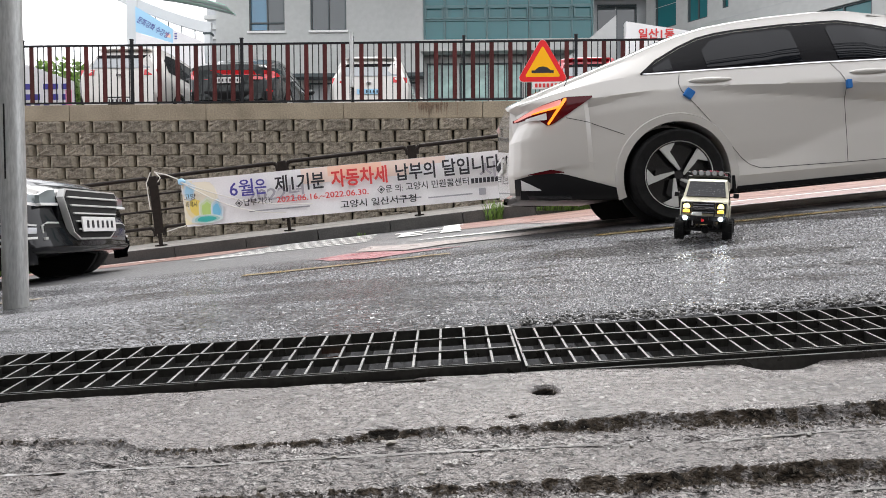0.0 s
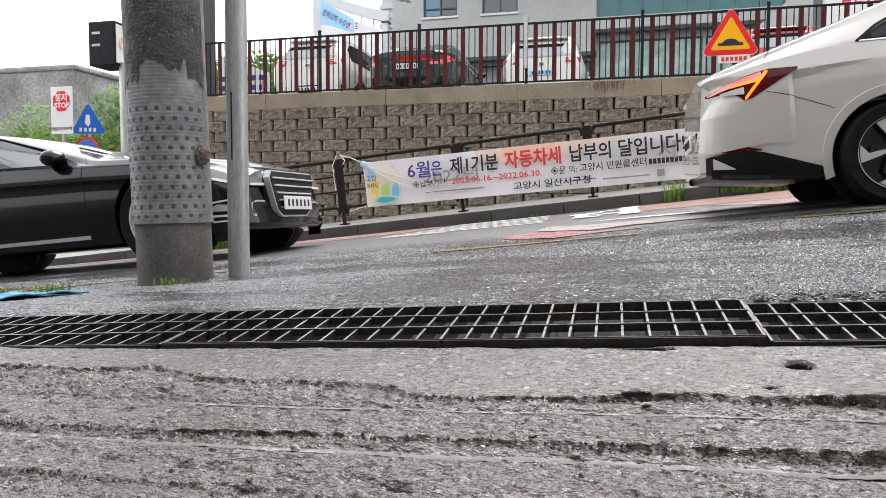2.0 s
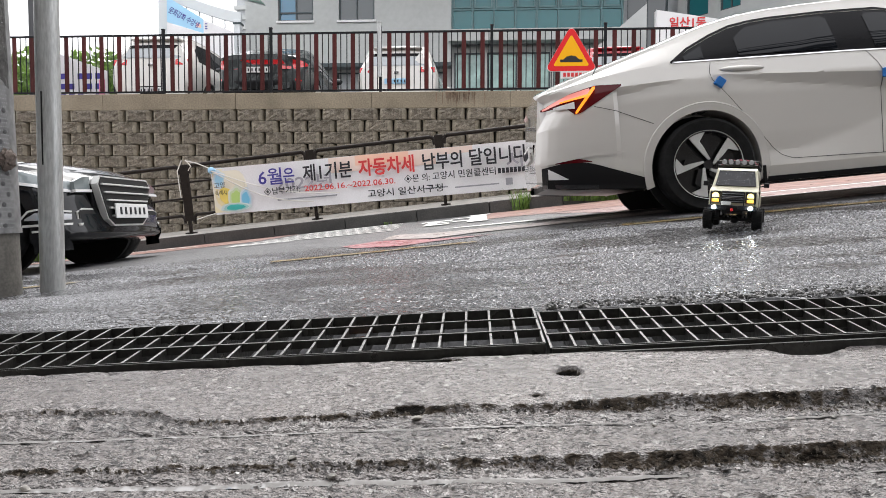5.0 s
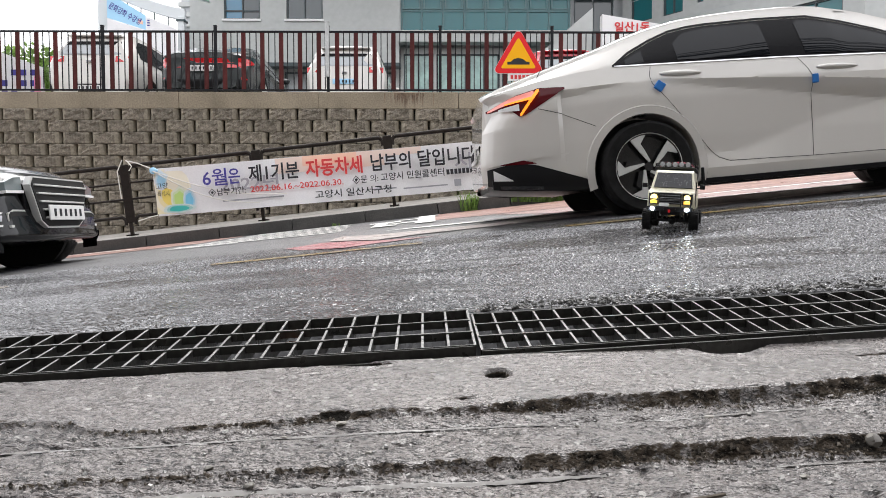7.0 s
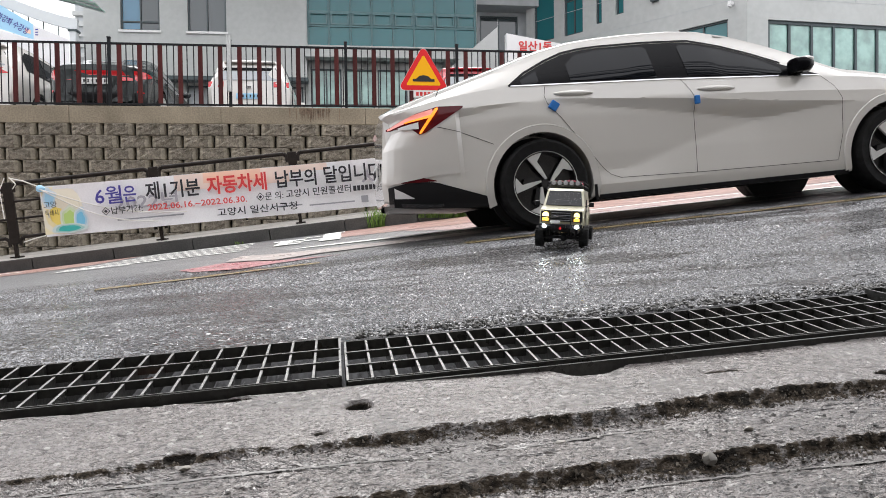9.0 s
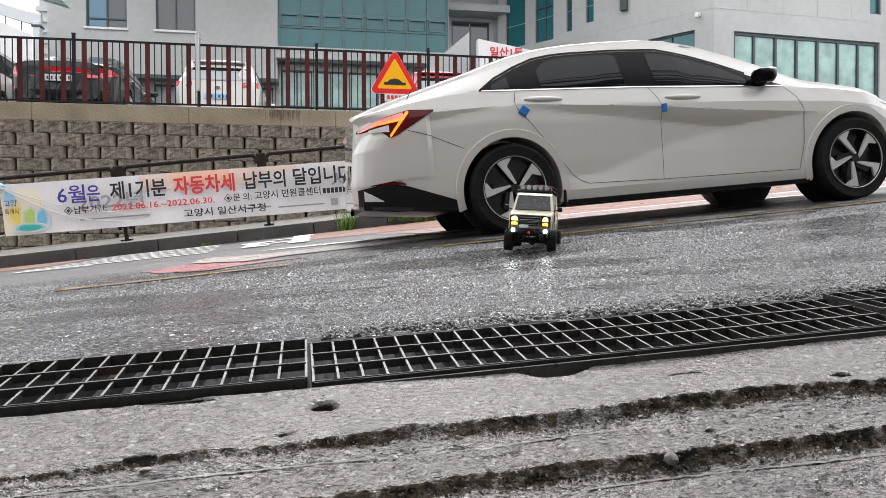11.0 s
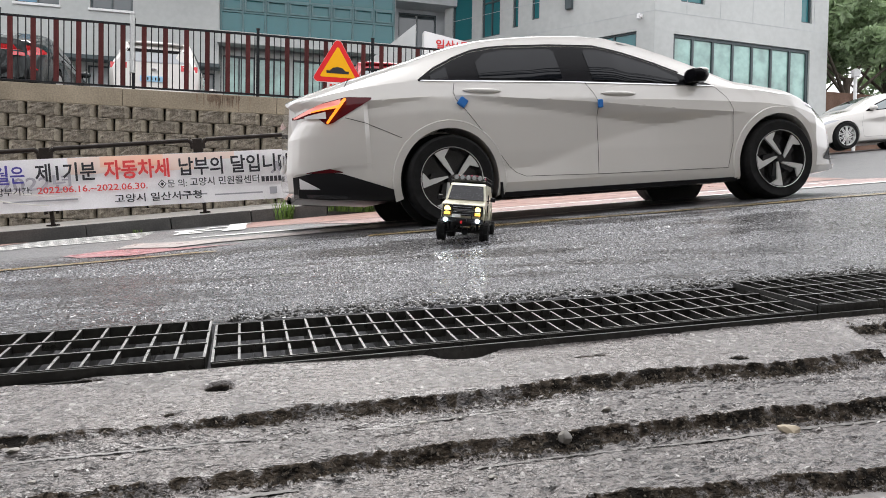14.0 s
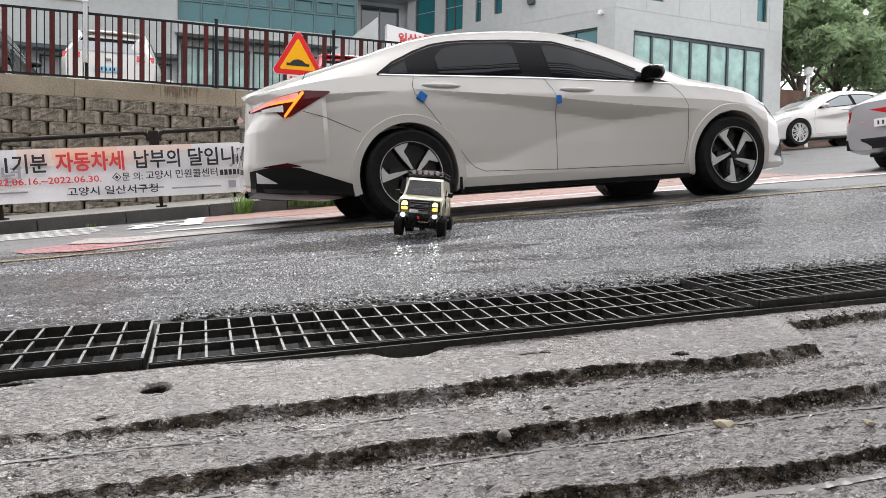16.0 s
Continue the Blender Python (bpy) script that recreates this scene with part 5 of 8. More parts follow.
    for s in (-1, 1):
        bm = bmesh.new()
        box(bm, (-0.99, s * 0.40, 0.53), (0.05, 0.05, 0.15), bevel=0.01)
        part("plate_recess_edge", bm, M["gloss_black"], car)
        bm = bmesh.new()
        box(bm, (0.465, s * 0.79, 0.215), (0.02, 0.17, 0.12), bevel=0.004)
        part("mud_flap", bm, M["black_plastic"], car)
    # windscreen and rear glass laid on the shell
    for nm, xs_, wide in (("windscreen", (1.58, 2.36), 0.62), ("rear_glass", (-0.42, 0.12), 0.52)):
        bm = bmesh.new()
        rows = []
        for k in range(13):
            X = xs_[0] + (xs_[1] - xs_[0]) * k / 12
            zb, zs, zt = SED.levels(X)
            row = []
            for j in range(11):
                q = -1 + 0.2 * j
                f = 1 - abs(q) ** 2.4
                row.append(bm.verts.new((X, q * wide, zt - 0.035 + (0.03 + 0.042) * f ** 0.6)))
            rows.append(row)
        for a, b in zip(rows, rows[1:]):
            for j in range(10):
                bm.faces.new((a[j], a[j + 1], b[j + 1], b[j]))
        part(nm, bm, M["windscreen"], car, soft=60)
    bm = bmesh.new()
    prism(bm, [(-0.96, 0.258), (-0.30, 0.190), (-0.30, 0.235), (-0.96, 0.320)], 1.46, Matrix.Translation((0, -0.73, 0)))
    part("rear_undertray", bm, M["black_plastic"], car)
    bm = bmesh.new()
    box(bm, (1.45, 0, 0.22), (1.9, 1.3, 0.12))
    part("underbody", bm, M["gap"], car)
    return car


CAR_A = math.degrees(math.atan(0.095))
CY = 5.72
sun_sedan(pose(1.345, CY, road_z(1.345, 5.0) - 0.004, 0, -CAR_A, 0))

# ---- other cars: simpler shells of the same make ----
SUV = Shell(
    top=[(-0.85, 1.42), (-0.7, 1.52), (-0.3, 1.58), (0.4, 1.60), (1.1, 1.59), (1.6, 1.52), (2.2, 1.14), (2.35, 1.05), (3.1, 0.95), (3.5, 0.78)],
    belt=[(-0.85, 1.05), (2.2, 1.0), (3.1, 0.86), (3.5, 0.68)],
    low=[(-0.85, 0.30), (-0.4, 0.24), (3.0, 0.22), (3.5, 0.26)],
    half=[(-0.85, 0.74), (-0.78, 0.83), (-0.5, 0.89), (0, 0.91), (2.8, 0.91), (3.2, 0.83), (3.5, 0.58)],
    tail=[(0.3, 0.02), (0.55, -0.05), (0.95, 0.0), (1.1, 0.05), (1.45, 0.28)], nose=[(0.3, 0.05), (0.7, 0.0)], roof_in=0.20, crown=0.025)


def tail_panel(sh, parent, name, mat, y0, y1, z0, z1, off, n=8, label="", taper=0.0):
    """A panel on the tail."""
    bm = bmesh.new()
    rows = []
    for k in range(n + 1):
        z = z0 + (z1 - z0) * k / n
        q = taper * k / n
        rows.append([bm.verts.new((sh.x0 + sh.v("tail", z) - off + 0.05 * abs(y / 0.8) ** 3, y, z)) for y in (y0 + q * (1 if y0 < 0 else 0), (y0 + y1) / 2, y1 - q * (1 if y1 > 0 else 0))])
    for a, b in zip(rows, rows[1:]):
        for j in (0, 1):
            bm.faces.new((a[j], a[j + 1], b[j + 1], b[j]))
    return part(name, bm, mat, parent, label)


def simple_car(m, sh, paint, label, wheels, wr=0.335, blue=False, glass="tint", style="multi", group="", cabin=(0.0, 1.0, 0.915), angle=32):
    car = thing("car", label, "car", m, group=group)
    WX = [(w, wr) for w in wheels]
    cut_arches(sh.mesh(60), WX, wr + 0.035, 0.90, paint, car, angle=angle)
    liners(car, WX, 0.91, wr + 0.03)
    g = M[glass]
    suv = sh is SUV
    dx, kz, z0 = cabin

    def sk(pts):
        """Moves window points with the cabin."""
        return [(x + dx, z0 + (z - 0.915) * kz) for x, z in pts]

    for s in (-1, 1):
        if suv:
            b = skin(sh, s, [(-0.45, 1.06), (2.08, 1.02)], [(-0.45, 1.30), (-0.2, 1.46), (0.5, 1.50), (1.5, 1.47), (2.08, 1.09)], M["gloss_black"], car, "window_band", 0.004, 40)
            skin(sh, s, [(0.45, 1.08), (1.02, 1.07)], [(0.45, 1.46), (1.02, 1.47)], g, b, "rear_door_glass", 0.008, 12)
            skin(sh, s, [(1.1, 1.06), (1.95, 1.04)], [(1.1, 1.47), (1.5, 1.44), (1.95, 1.14)], g, b, "front_door_glass", 0.008, 12)
            seam(sh, s, [(0.38, 1.04), (0.36, 0.75), (0.55, 0.36)], M["gap"], car)
            seam(sh, s, [(1.06, 1.04), (1.06, 0.32)], M["gap"], car)
            seam(sh, s, [(2.05, 1.0), (2.1, 0.32)], M["gap"], car)
            skin(sh, s, [(-0.3, 0.26), (2.6, 0.25)], [(-0.3, 0.36), (2.6, 0.35)], M["black_plastic"], car, "sill_trim", 0.005, 12, 2)
        else:
            b = skin(sh, s, sk([(-0.05, 1.014), (1.06, 0.974), (2.2, 0.915)]), sk([(-0.05, 1.03), (0.21, 1.18), (0.5, 1.262), (0.99, 1.275), (1.35, 1.262), (1.81, 1.11), (2.2, 0.93)]), M["gloss_black"], car, "window_band", 0.004, 40)
            skin(sh, s, sk([(0.3, 1.02), (1.02, 0.992)]), sk([(0.3, 1.13), (0.5, 1.24), (1.02, 1.25)]), g, b, "rear_door_glass", 0.008, 14)
            skin(sh, s, sk([(1.12, 0.988), (1.97, 0.946)]), sk([(1.12, 1.245), (1.36, 1.240), (1.81, 1.085), (1.97, 0.99)]), g, b, "front_door_glass", 0.008, 14)
            seam(sh, s, [(0.2, 0.99), (0.2, 0.85), (0.5, 0.42), (0.65, 0.30), (2.3, 0.28), (2.36, 0.6), (2.3, 0.88)], M["gap"], car)
            seam(sh, s, [(1.18, 0.96), (1.22, 0.29)], M["gap"], car)
        for w in wheels:
            road_wheel(car, w, s * 0.80, wr, s, style)
        hx = ((0.6, 0.95), (1.25, 0.93)) if suv else ((0.28, 0.90), (1.3, 0.87))
        for a, z in hx:
            bm = bmesh.new()
            box(bm, tuple(sh.at(a + 0.1, z, s, 0.012)), (0.2, 0.03, 0.028), bevel=0.01)
            part("door_handle", bm, M["chrome"] if style == "multi" else paint, car)
        bm = bmesh.new()
        c = sh.at(2.02 + dx, 1.08 if suv else 0.075 + z0, s, 0.10)
        bmesh.ops.create_uvsphere(bm, u_segments=16, v_segments=10, radius=1, matrix=Matrix.Translation(c) @ Matrix.Diagonal((0.08, 0.11, 0.065, 1)))
        part("mirror", bm, paint, car, soft=60)
    # tail
    t = sh.v
    if suv:
        tail_panel(sh, car, "rear_glass", M["sky_tone_glass"], -0.60, 0.60, 1.08, 1.30, 0.012, taper=0.06)
        tail_panel(sh, car, "glass_band", M["gloss_black"], -0.56, 0.56, 1.305, 1.38, 0.013, taper=0.03)
        for s in (-1, 1):
            tail_panel(sh, car, "tail_lamp", M["lamp_bright"], *sorted((s * 0.50, s * 0.81)), 0.93, 1.05, 0.016)
        tail_panel(sh, car, "rear_bumper", M["black_plastic"], -0.78, 0.78, 0.31, 0.50, 0.014)
        plate(car, Matrix.Translation((sh.x0 - 0.05, 0, 0.74 if blue else 0.42)) @ Matrix.Rotation(radians(-90), 4, "Z"), 0.5, 0.11, blue)
        bm = bmesh.new()
        box(bm, (sh.x0 + 0.28, 0, 1.50), (0.16, 1.05, 0.03), bevel=0.01)
        part("roof_spoiler", bm, paint, car)
        bm = bmesh.new()
        box(bm, (sh.x0 - 0.02, 0, 0.93), (0.02, 0.11, 0.06), bevel=0.008)
        part("badge", bm, M["chrome"], car)
    else:
        tail_panel(sh, car, "tail_lamp", M["lamp_bright"], -0.70, 0.70, 0.775, 0.86, 0.045)
        for s in (-1, 1):
            tail_panel(sh, car, "tail_lamp", M["lamp_bright"], *sorted((s * 0.40, s * 0.72)), 0.68, 0.86, 0.016)
        tail_panel(sh, car, "rear_bumper", M["black_plastic"], -0.70, 0.70, 0.31, 0.46, 0.014)
        for s in (-1, 1):
            skin(sh, s, [(-0.985, 0.70), (-0.62, 0.80)], [(-0.985, 0.845), (-0.80, 0.87), (-0.62, 0.83)], M["lamp_bright"], car, "corner_lamp", 0.008, 16)
            skin(sh, s, [(-0.985, 0.46), (-0.86, 0.47)], [(-0.985, 0.50), (-0.86, 0.49)], M["lamp_bright"], car, "reflector", 0.008, 8, 2)
        plate(car, Matrix.Translation((sh.x0 - 0.035, 0, 0.66)) @ Matrix.Rotation(radians(-90), 4, "Z"), 0.48, 0.11, blue)
    for nm, xs_, wide in ((("windscreen", (1.62, 2.2), 0.60),) if suv else (("windscreen", (1.58, 2.36), 0.60), ("rear_glass", (-0.42, 0.12), 0.52))):
        bm = bmesh.new()
        rows = []
        for k in range(9):
            X = xs_[0] + dx + (xs_[1] - xs_[0]) * k / 8
            zt = sh.levels(X)[2]
            rows.append([bm.verts.new((X, q * wide, zt - 0.035 + 0.072 * (1 - abs(q) ** 2.4) ** 0.6)) for q in (-1, -0.8, -0.5, 0, 0.5, 0.8, 1)])
        for a, b in zip(rows, rows[1:]):
            for j in range(6):
                bm.faces.new((a[j], a[j + 1], b[j + 1], b[j]))
        part(nm, bm, M["sky_tone_glass"] if nm == "rear_glass" else M["windscreen"], car, soft=60)
    # nose: lamps and grille
    for s in (-1, 1):
        a = 0.16 if suv else 0.0
        skin(sh, s, [(3.0, 0.72 + a), (3.36, 0.63 + a)], [(3.0, 0.73 + a), (3.2, 0.74 + a), (3.36, 0.68 + a)], M["lamp_clear"], car, "head_lamp", 0.006, 10)
    bm = bmesh.new()
    box(bm, (sh.x1 + sh.v("nose", 0.5) + 0.004, 0, 0.52), (0.03, 0.8, 0.18), bevel=0.01)
    part("grille", bm, M["gloss_black"], car)
    bm = bmesh.new()
    box(bm, (1.3, 0, 0.26), (3.8, 1.3, 0.12))
    part("underbody", bm, M["gap"], car)
    return car


pk = "cars parked behind the fence"
simple_car(pose(-6.8, 14.95, LOT_Z, 0, 0, 90), SUV, M["white_paint"], "white hatchback parked tail-on behind the fence", (0.0, 2.62), group=pk)
simple_car(pose(-4.38, 14.4, LOT_Z, 0, 0, 90), SED, M["grey_paint"], "dark grey sedan with a red lamp band, parked tail-on", (0.085, 2.80), group=pk)
simple_car(pose(-1.95, 15.95, LOT_Z, 0, 0, 90), SUV, M["white_paint"], "white compact SUV with a blue number plate, parked tail-on", (0.0, 2.62), blue=True, group=pk)
simple_car(pose(2.66, 15.5, LOT_Z, 0, 0, 86) @ Matrix.Scale(0.9, 4), SUV, M["red_paint"], "bright red SUV parked tail-on by the building", (0.0, 2.62), group=pk)
simple_car(pose(17.1, 15.4, road_z(17.1, 15.4) - 0.03, 0, CAR_A, 176), SED, M["white_paint"], "white sedan parked on the forecourt, nose to the road", (0.085, 2.80), glass="windscreen")
simple_car(pose(17.6, 20.5, LOT_Z + 0.1, 0, 0, 178), SUV, M["white_paint"], "white car parked farther back on the forecourt", (0.0, 2.62), glass="windscreen")
simple_car(pose(9.85, 7.5, road_z(9.85, 7.5), 0, -CAR_A, 4), SED, M["silver_paint"], "silver sedan ahead in the queue, seen from its tail", (0.085, 2.80))


LIMO = Shell(
    top=[(-1.0, 0.86), (-0.7, 0.94), (-0.4, 1.04), (-0.1, 1.13), (0.2, 1.195), (0.6, 1.235), (1.0, 1.22), (1.4, 1.14), (1.9, 0.985), (2.3, 0.865), (2.45, 0.84), (2.7, 0.825),
         (2.97, 0.80), (3.19, 0.775), (3.36, 0.745), (3.47, 0.715), (3.56, 0.66)],
    belt=[(-1.0, 0.80), (-0.3, 0.86), (0.2, 0.865), (1.06, 0.845), (1.97, 0.81), (2.3, 0.80), (2.7, 0.78), (3.0, 0.755), (3.3, 0.71), (3.56, 0.61)],
    low=SED.t["low"], half=SED.t["half"][:13] + [(3.2, 0.875), (3.4, 0.80), (3.5, 0.71), (3.56, 0.58)], tail=SED.t["tail"], nose=SED.t["nose"], roof_in=0.235, crown=0.03)


def limousine(m):
    """The black saloon that follows: a stretched shell with a tall chrome grille."""
    S = 1.07
    car = simple_car(m @ Matrix.Scale(S, 4), LIMO, M["black_paint"], "black luxury saloon with a tall chrome grille, waiting behind", (0.085, 2.97), wr=0.345, cabin=(0.05, 0.93, 0.81), glass="windscreen", angle=55)
    x = SED.x1 + 0.02
    g = bmesh.new()
    prism(g, [(-0.36, 0.66), (0.36, 0.66), (0.40, 0.60), (0.30, 0.34), (0.22, 0.29), (-0.22, 0.29), (-0.30, 0.34), (-0.40, 0.60)], 0.05, pose(x + 0.05, 0, 0, 0, 0, 90))
    gr = part("chrome_grille", g, M["rim_silver"], car, "chrome grille surround")
    g = bmesh.new()
    prism(g, [(-0.35, 0.648), (0.35, 0.648), (0.386, 0.597), (0.29, 0.347), (0.212, 0.303), (-0.212, 0.303), (-0.29, 0.347), (-0.386, 0.597)], 0.05, pose(x + 0.056, 0, 0, 0, 0, 90))
    part("grille_back", g, M["gap"], gr)
    for k in range(5):
        z = 0.365 + 0.058 * k
        g = bmesh.new()
        box(g, (x + 0.062, 0, z), (0.02, 0.50 + 0.23 * k / 4, 0.013), bevel=0.004)
        part("grille_bar", g, M["rim_silver"], gr)
    front = pose(3.575, 0, 0, 0, 0, 90)
    for s in (-1, 1):
        for nm, pts, mat, off in (("front_lamp", [(0.405, 0.655), (0.50, 0.645), (0.60, 0.61), (0.60, 0.555), (0.405, 0.56)], "windscreen", 0.0),
                                  ("front_lamp_strip", [(0.40, 0.56), (0.61, 0.553), (0.61, 0.535), (0.40, 0.54)], "sign_white", 0.012),
                                  ("fog_surround", [(0.33, 0.345), (0.60, 0.345), (0.60, 0.40), (0.54, 0.425), (0.40, 0.425)], "rim_silver", 0.0),
                                  ("fog_recess", [(0.355, 0.357), (0.588, 0.357), (0.588, 0.395), (0.535, 0.412), (0.405, 0.412)], "gap", 0.006),
                                  ("front_line", [(0.0, 0.30), (0.60, 0.30), (0.60, 0.318), (0.0, 0.318)], "rim_silver", 0.016)):
            g = bmesh.new()
            prism(g, [(s * a, b) for a, b in pts], 0.03, front @ Matrix.Translation((0, -off, 0)))
            part(nm, g, M[mat], car)
    plate(car, Matrix.Translation((x + 0.085, 0, 0.40)) @ Matrix.Rotation(radians(90), 4, "Z"), 0.50, 0.11)
    for s in (-1, 1):
        skin(LIMO, s, [(3.10, 0.665), (3.40, 0.60), (3.555, 0.55)], [(3.10, 0.69), (3.32, 0.69), (3.555, 0.605)], M["windscreen"], car, "head_lamp", 0.012, 18)
        skin(LIMO, s, [(3.33, 0.355), (3.555, 0.345)], [(3.33, 0.365), (3.40, 0.405), (3.555, 0.385)], M["lamp_clear"], car, "fog_lamp", 0.010, 10)
        seam(LIMO, s, [(3.08, 0.662), (3.40, 0.59), (3.56, 0.54)], M["sign_white"], car, "lamp_moulding", 0.02, 0.014)
        seam(LIMO, s, [(3.30, 0.355), (3.36, 0.415), (3.46, 0.43), (3.555, 0.40)], M["rim_silver"], car, "fog_moulding", 0.012, 0.014)
        seam(LIMO, s, [(3.02, 0.325), (3.56, 0.315)], M["rim_silver"], car, "bumper_line", 0.016, 0.014)
        seam(LIMO, s, [(0.55, 0.25), (2.35, 0.25)], M["rim_silver"], car, "sill_moulding", 0.03, 0.006)
        skin(LIMO, s, [(3.36, 0.13), (3.55, 0.135)], [(3.36, 0.26), (3.55, 0.27)], M["black_paint"], car, "front_lip", 0.04, 14, 3)
        seam(LIMO, s, [(3.38, 0.275), (3.54, 0.28)], M["rim_silver"], car, "bumper_moulding", 0.014, 0.046)
    return car


limousine(pose(-3.03 - 3.60 * 1.07, 5.78, road_z(-4.8, 5.2) - 0.03 - 0.095 * 1.8, 0, -CAR_A, 0))

# ---- the district office across the car park ----
office = thing("office_building", "pale panelled office building with teal glass, behind the car park", "building")


def wall_frame(p, q):
    """Axes of an upright wall from p to q in plan: a matrix with x along the wall, y outwards-back, z up."""
    d = (Vector(q) - Vector(p)).normalized()
    return Matrix(((d.x, -d.y, 0, p[0]), (d.y, d.x, 0, p[1]), (0, 0, 1, 0), (0, 0, 0, 1)))


def wall_with_openings(name, p, q, z0, z1, holes, mat, thick=0.3):
    """A wall with real openings: strips between the holes (x0, x1, zlow, zhigh)."""
    m = wall_frame(p, q)
    L = (Vector(q) - Vector(p)).length
    bm = bmesh.new()
    xs = sorted({0.0, L, *[h[0] for h in holes], *[h[1] for h in holes]})
    for a, b in zip(xs, xs[1:]):
        if b - a < 1e-4:
            continue
        mid = (a + b) / 2
        zs = [(z0, z1)]
        for h in sorted((h for h in holes if h[0] < mid < h[1]), key=lambda h: h[2]):
            lo, hi = zs.pop()
            zs += [(lo, h[2]), (h[3], hi)]
        for lo, hi in zs:
            if hi - lo > 1e-3:
                box(bm, (mid, thick / 2, (lo + hi) / 2), (b - a, thick, hi - lo), m)
    bmesh.ops.remove_doubles(bm, verts=bm.verts[:], dist=0.0005)
    return part(name, bm, mat, office), m


def glazing(m, hole, cols, glass, bars=0.05, rows=(), depth=0.10, frame_mat="frame_dark"):
    """A window in an opening: frame, mullions and panes."""
    x0, x1, z0, z1 = hole
    w = new("window")
    w.parent = office
    w.matrix_basis = m
    bm = bmesh.new()
    for x in (x0 + bars / 2, x1 - bars / 2):
        box(bm, (x, depth, (z0 + z1) / 2), (bars, 0.08, z1 - z0))
    for z in (z0 + bars / 2, z1 - bars / 2, *rows):
        box(bm, ((x0 + x1) / 2, depth + 0.003, z), (x1 - x0 - bars, 0.07, bars))
    for k in range(1, cols):
        box(bm, (x0 + (x1 - x0) * k / cols, depth, (z0 + z1) / 2), (bars * 0.8, 0.07, z1 - z0 - bars))
    part("frame", bm, M[frame_mat], w)
    for k in range(cols):
        a, b = x0 + (x1 - x0) * k / cols + bars / 2, x0 + (x1 - x0) * (k + 1) / cols - bars / 2
        bm = bmesh.new()
        box(bm, ((a + b) / 2, depth + 0.02, (z0 + z1) / 2), (b - a, 0.012, z1 - z0 - bars))
        g = glass if not isinstance(glass, (list, tuple)) else glass[k % len(glass)]
        part("pane", bm, g, w)
    return w


# left block
holes = [(1.13, 2.33, 6.81, 8.4), (3.2, 4.41, 6.81, 8.4)]
_, ml = wall_with_openings("wall", (-8.2, 24), (-1.23, 24), 5.35, 10.2, holes, M["panel"])
glazing(ml, holes[0], 2, [M["blue_glass"], M["dark_glass"]], rows=(7.1,))
glazing(ml, holes[1], 2, M["dark_glass"])
for h in holes:
    bm = bmesh.new()
    box(bm, ((h[0] + h[1]) / 2, -0.03, h[2] - 0.04), (h[1] - h[0] + 0.1, 0.1, 0.07), ml)
    part("sill", bm, M["sign_white"], office)
bm = bmesh.new()
box(bm, (-4.7, 24.02, 5.28), (7.0, 0.5, 0.12))
part("ledge", bm, M["frame_dark"], office)
holes = [(0.2, 2.6, 2.4, 5.2), (3.0, 4.6, 2.4, 5.2), (5.0, 6.8, 2.4, 5.2)]
_, mg = wall_with_openings("wall", (-8.2, 24.6), (-1.23, 24.6), 2.0, 5.3, holes, M["panel"])
for h in holes:
    glazing(mg, h, 2, [M["green_glass"], M["dark_glass"]])
# glass front
holes = [(0.02, 5.72, 6.42, 9.9)]
_, mc = wall_with_openings("wall", (-1.23, 24.1), (4.5, 24.1), 6.40, 10.2, holes, M["panel"])
glazing(mc, holes[0], 8, M["teal_glass"], rows=(7.15, 7.62, 9.3), bars=0.06, frame_mat="frame_teal")
for k in range(8):
    bm = bmesh.new()
    a = 0.02 + 5.7 * k / 8
    for x in (a + 0.08, a + 0.64):
        box(bm, (x, 0.06, 7.385), (0.05, 0.05, 0.40), mc)
    for z in (7.21, 7.56):
        box(bm, (a + 0.36, 0.06, z), (0.5, 0.05, 0.05), mc)
    part("vent_sash", bm, M["frame_teal"], office)
bm = bmesh.new()
box(bm, (1.63, 23.95, 6.2), (5.8, 0.5, 0.38))
part("fascia", bm, M["panel"], office)
holes = [(0.1 + 1.12 * k, 1.12 * (k + 1), 2.5, 5.8) for k in range(5)]
_, mf = wall_with_openings("wall", (-1.23, 24.5), (4.5, 24.5), 2.0, 6.0, holes, M["panel"])
for k, h in enumerate(holes):
    glazing(mf, h, 2, [M["green_glass"], M["green_glass"]], rows=(4.6,))
# recess between the blocks
holes = [(0.35, 1.75, 5.2, 8.0)]
_, mr = wall_with_openings("wall", (4.5, 25.4), (6.9, 25.4), 2.0, 10.2, holes, M["panel_grey"])
glazing(mr, holes[0], 2, M["dark_glass"])
bm = bmesh.new()
box(bm, (5.6, 25.0, 8.25), (2.4, 0.9, 0.25))
part("ledge", bm, M["panel_grey"], office)
# right block: slanting flank and street front
A_, C_, E_ = (6.465, 25.0), (11.05, 18.5), (17.5, 19.016)
holes = [(0.36, 1.25, 6.85, 9.6), (1.68, 2.45, 6.82, 9.6), (2.97, 3.2, 6.95, 9.0), (3.72, 4.02, 7.08, 9.0), (5.9, 7.4, 4.4, 6.12)]
_, ma = wall_with_openings("wall", A_, C_, 2.0, 10.2, holes, M["panel"])
for h, c, r in zip(holes, (1, 2, 1, 1, 2), ((), (8.0,), (), (), ())):
    glazing(ma, h, c, M["teal_glass"], rows=r)
bm = bmesh.new()
box(bm, (5.16, -0.08, 8.65), (0.22, 0.14, 3.0), ma)
part("drain_pipe", bm, M["frame_dark"], office)
bm = bmesh.new()
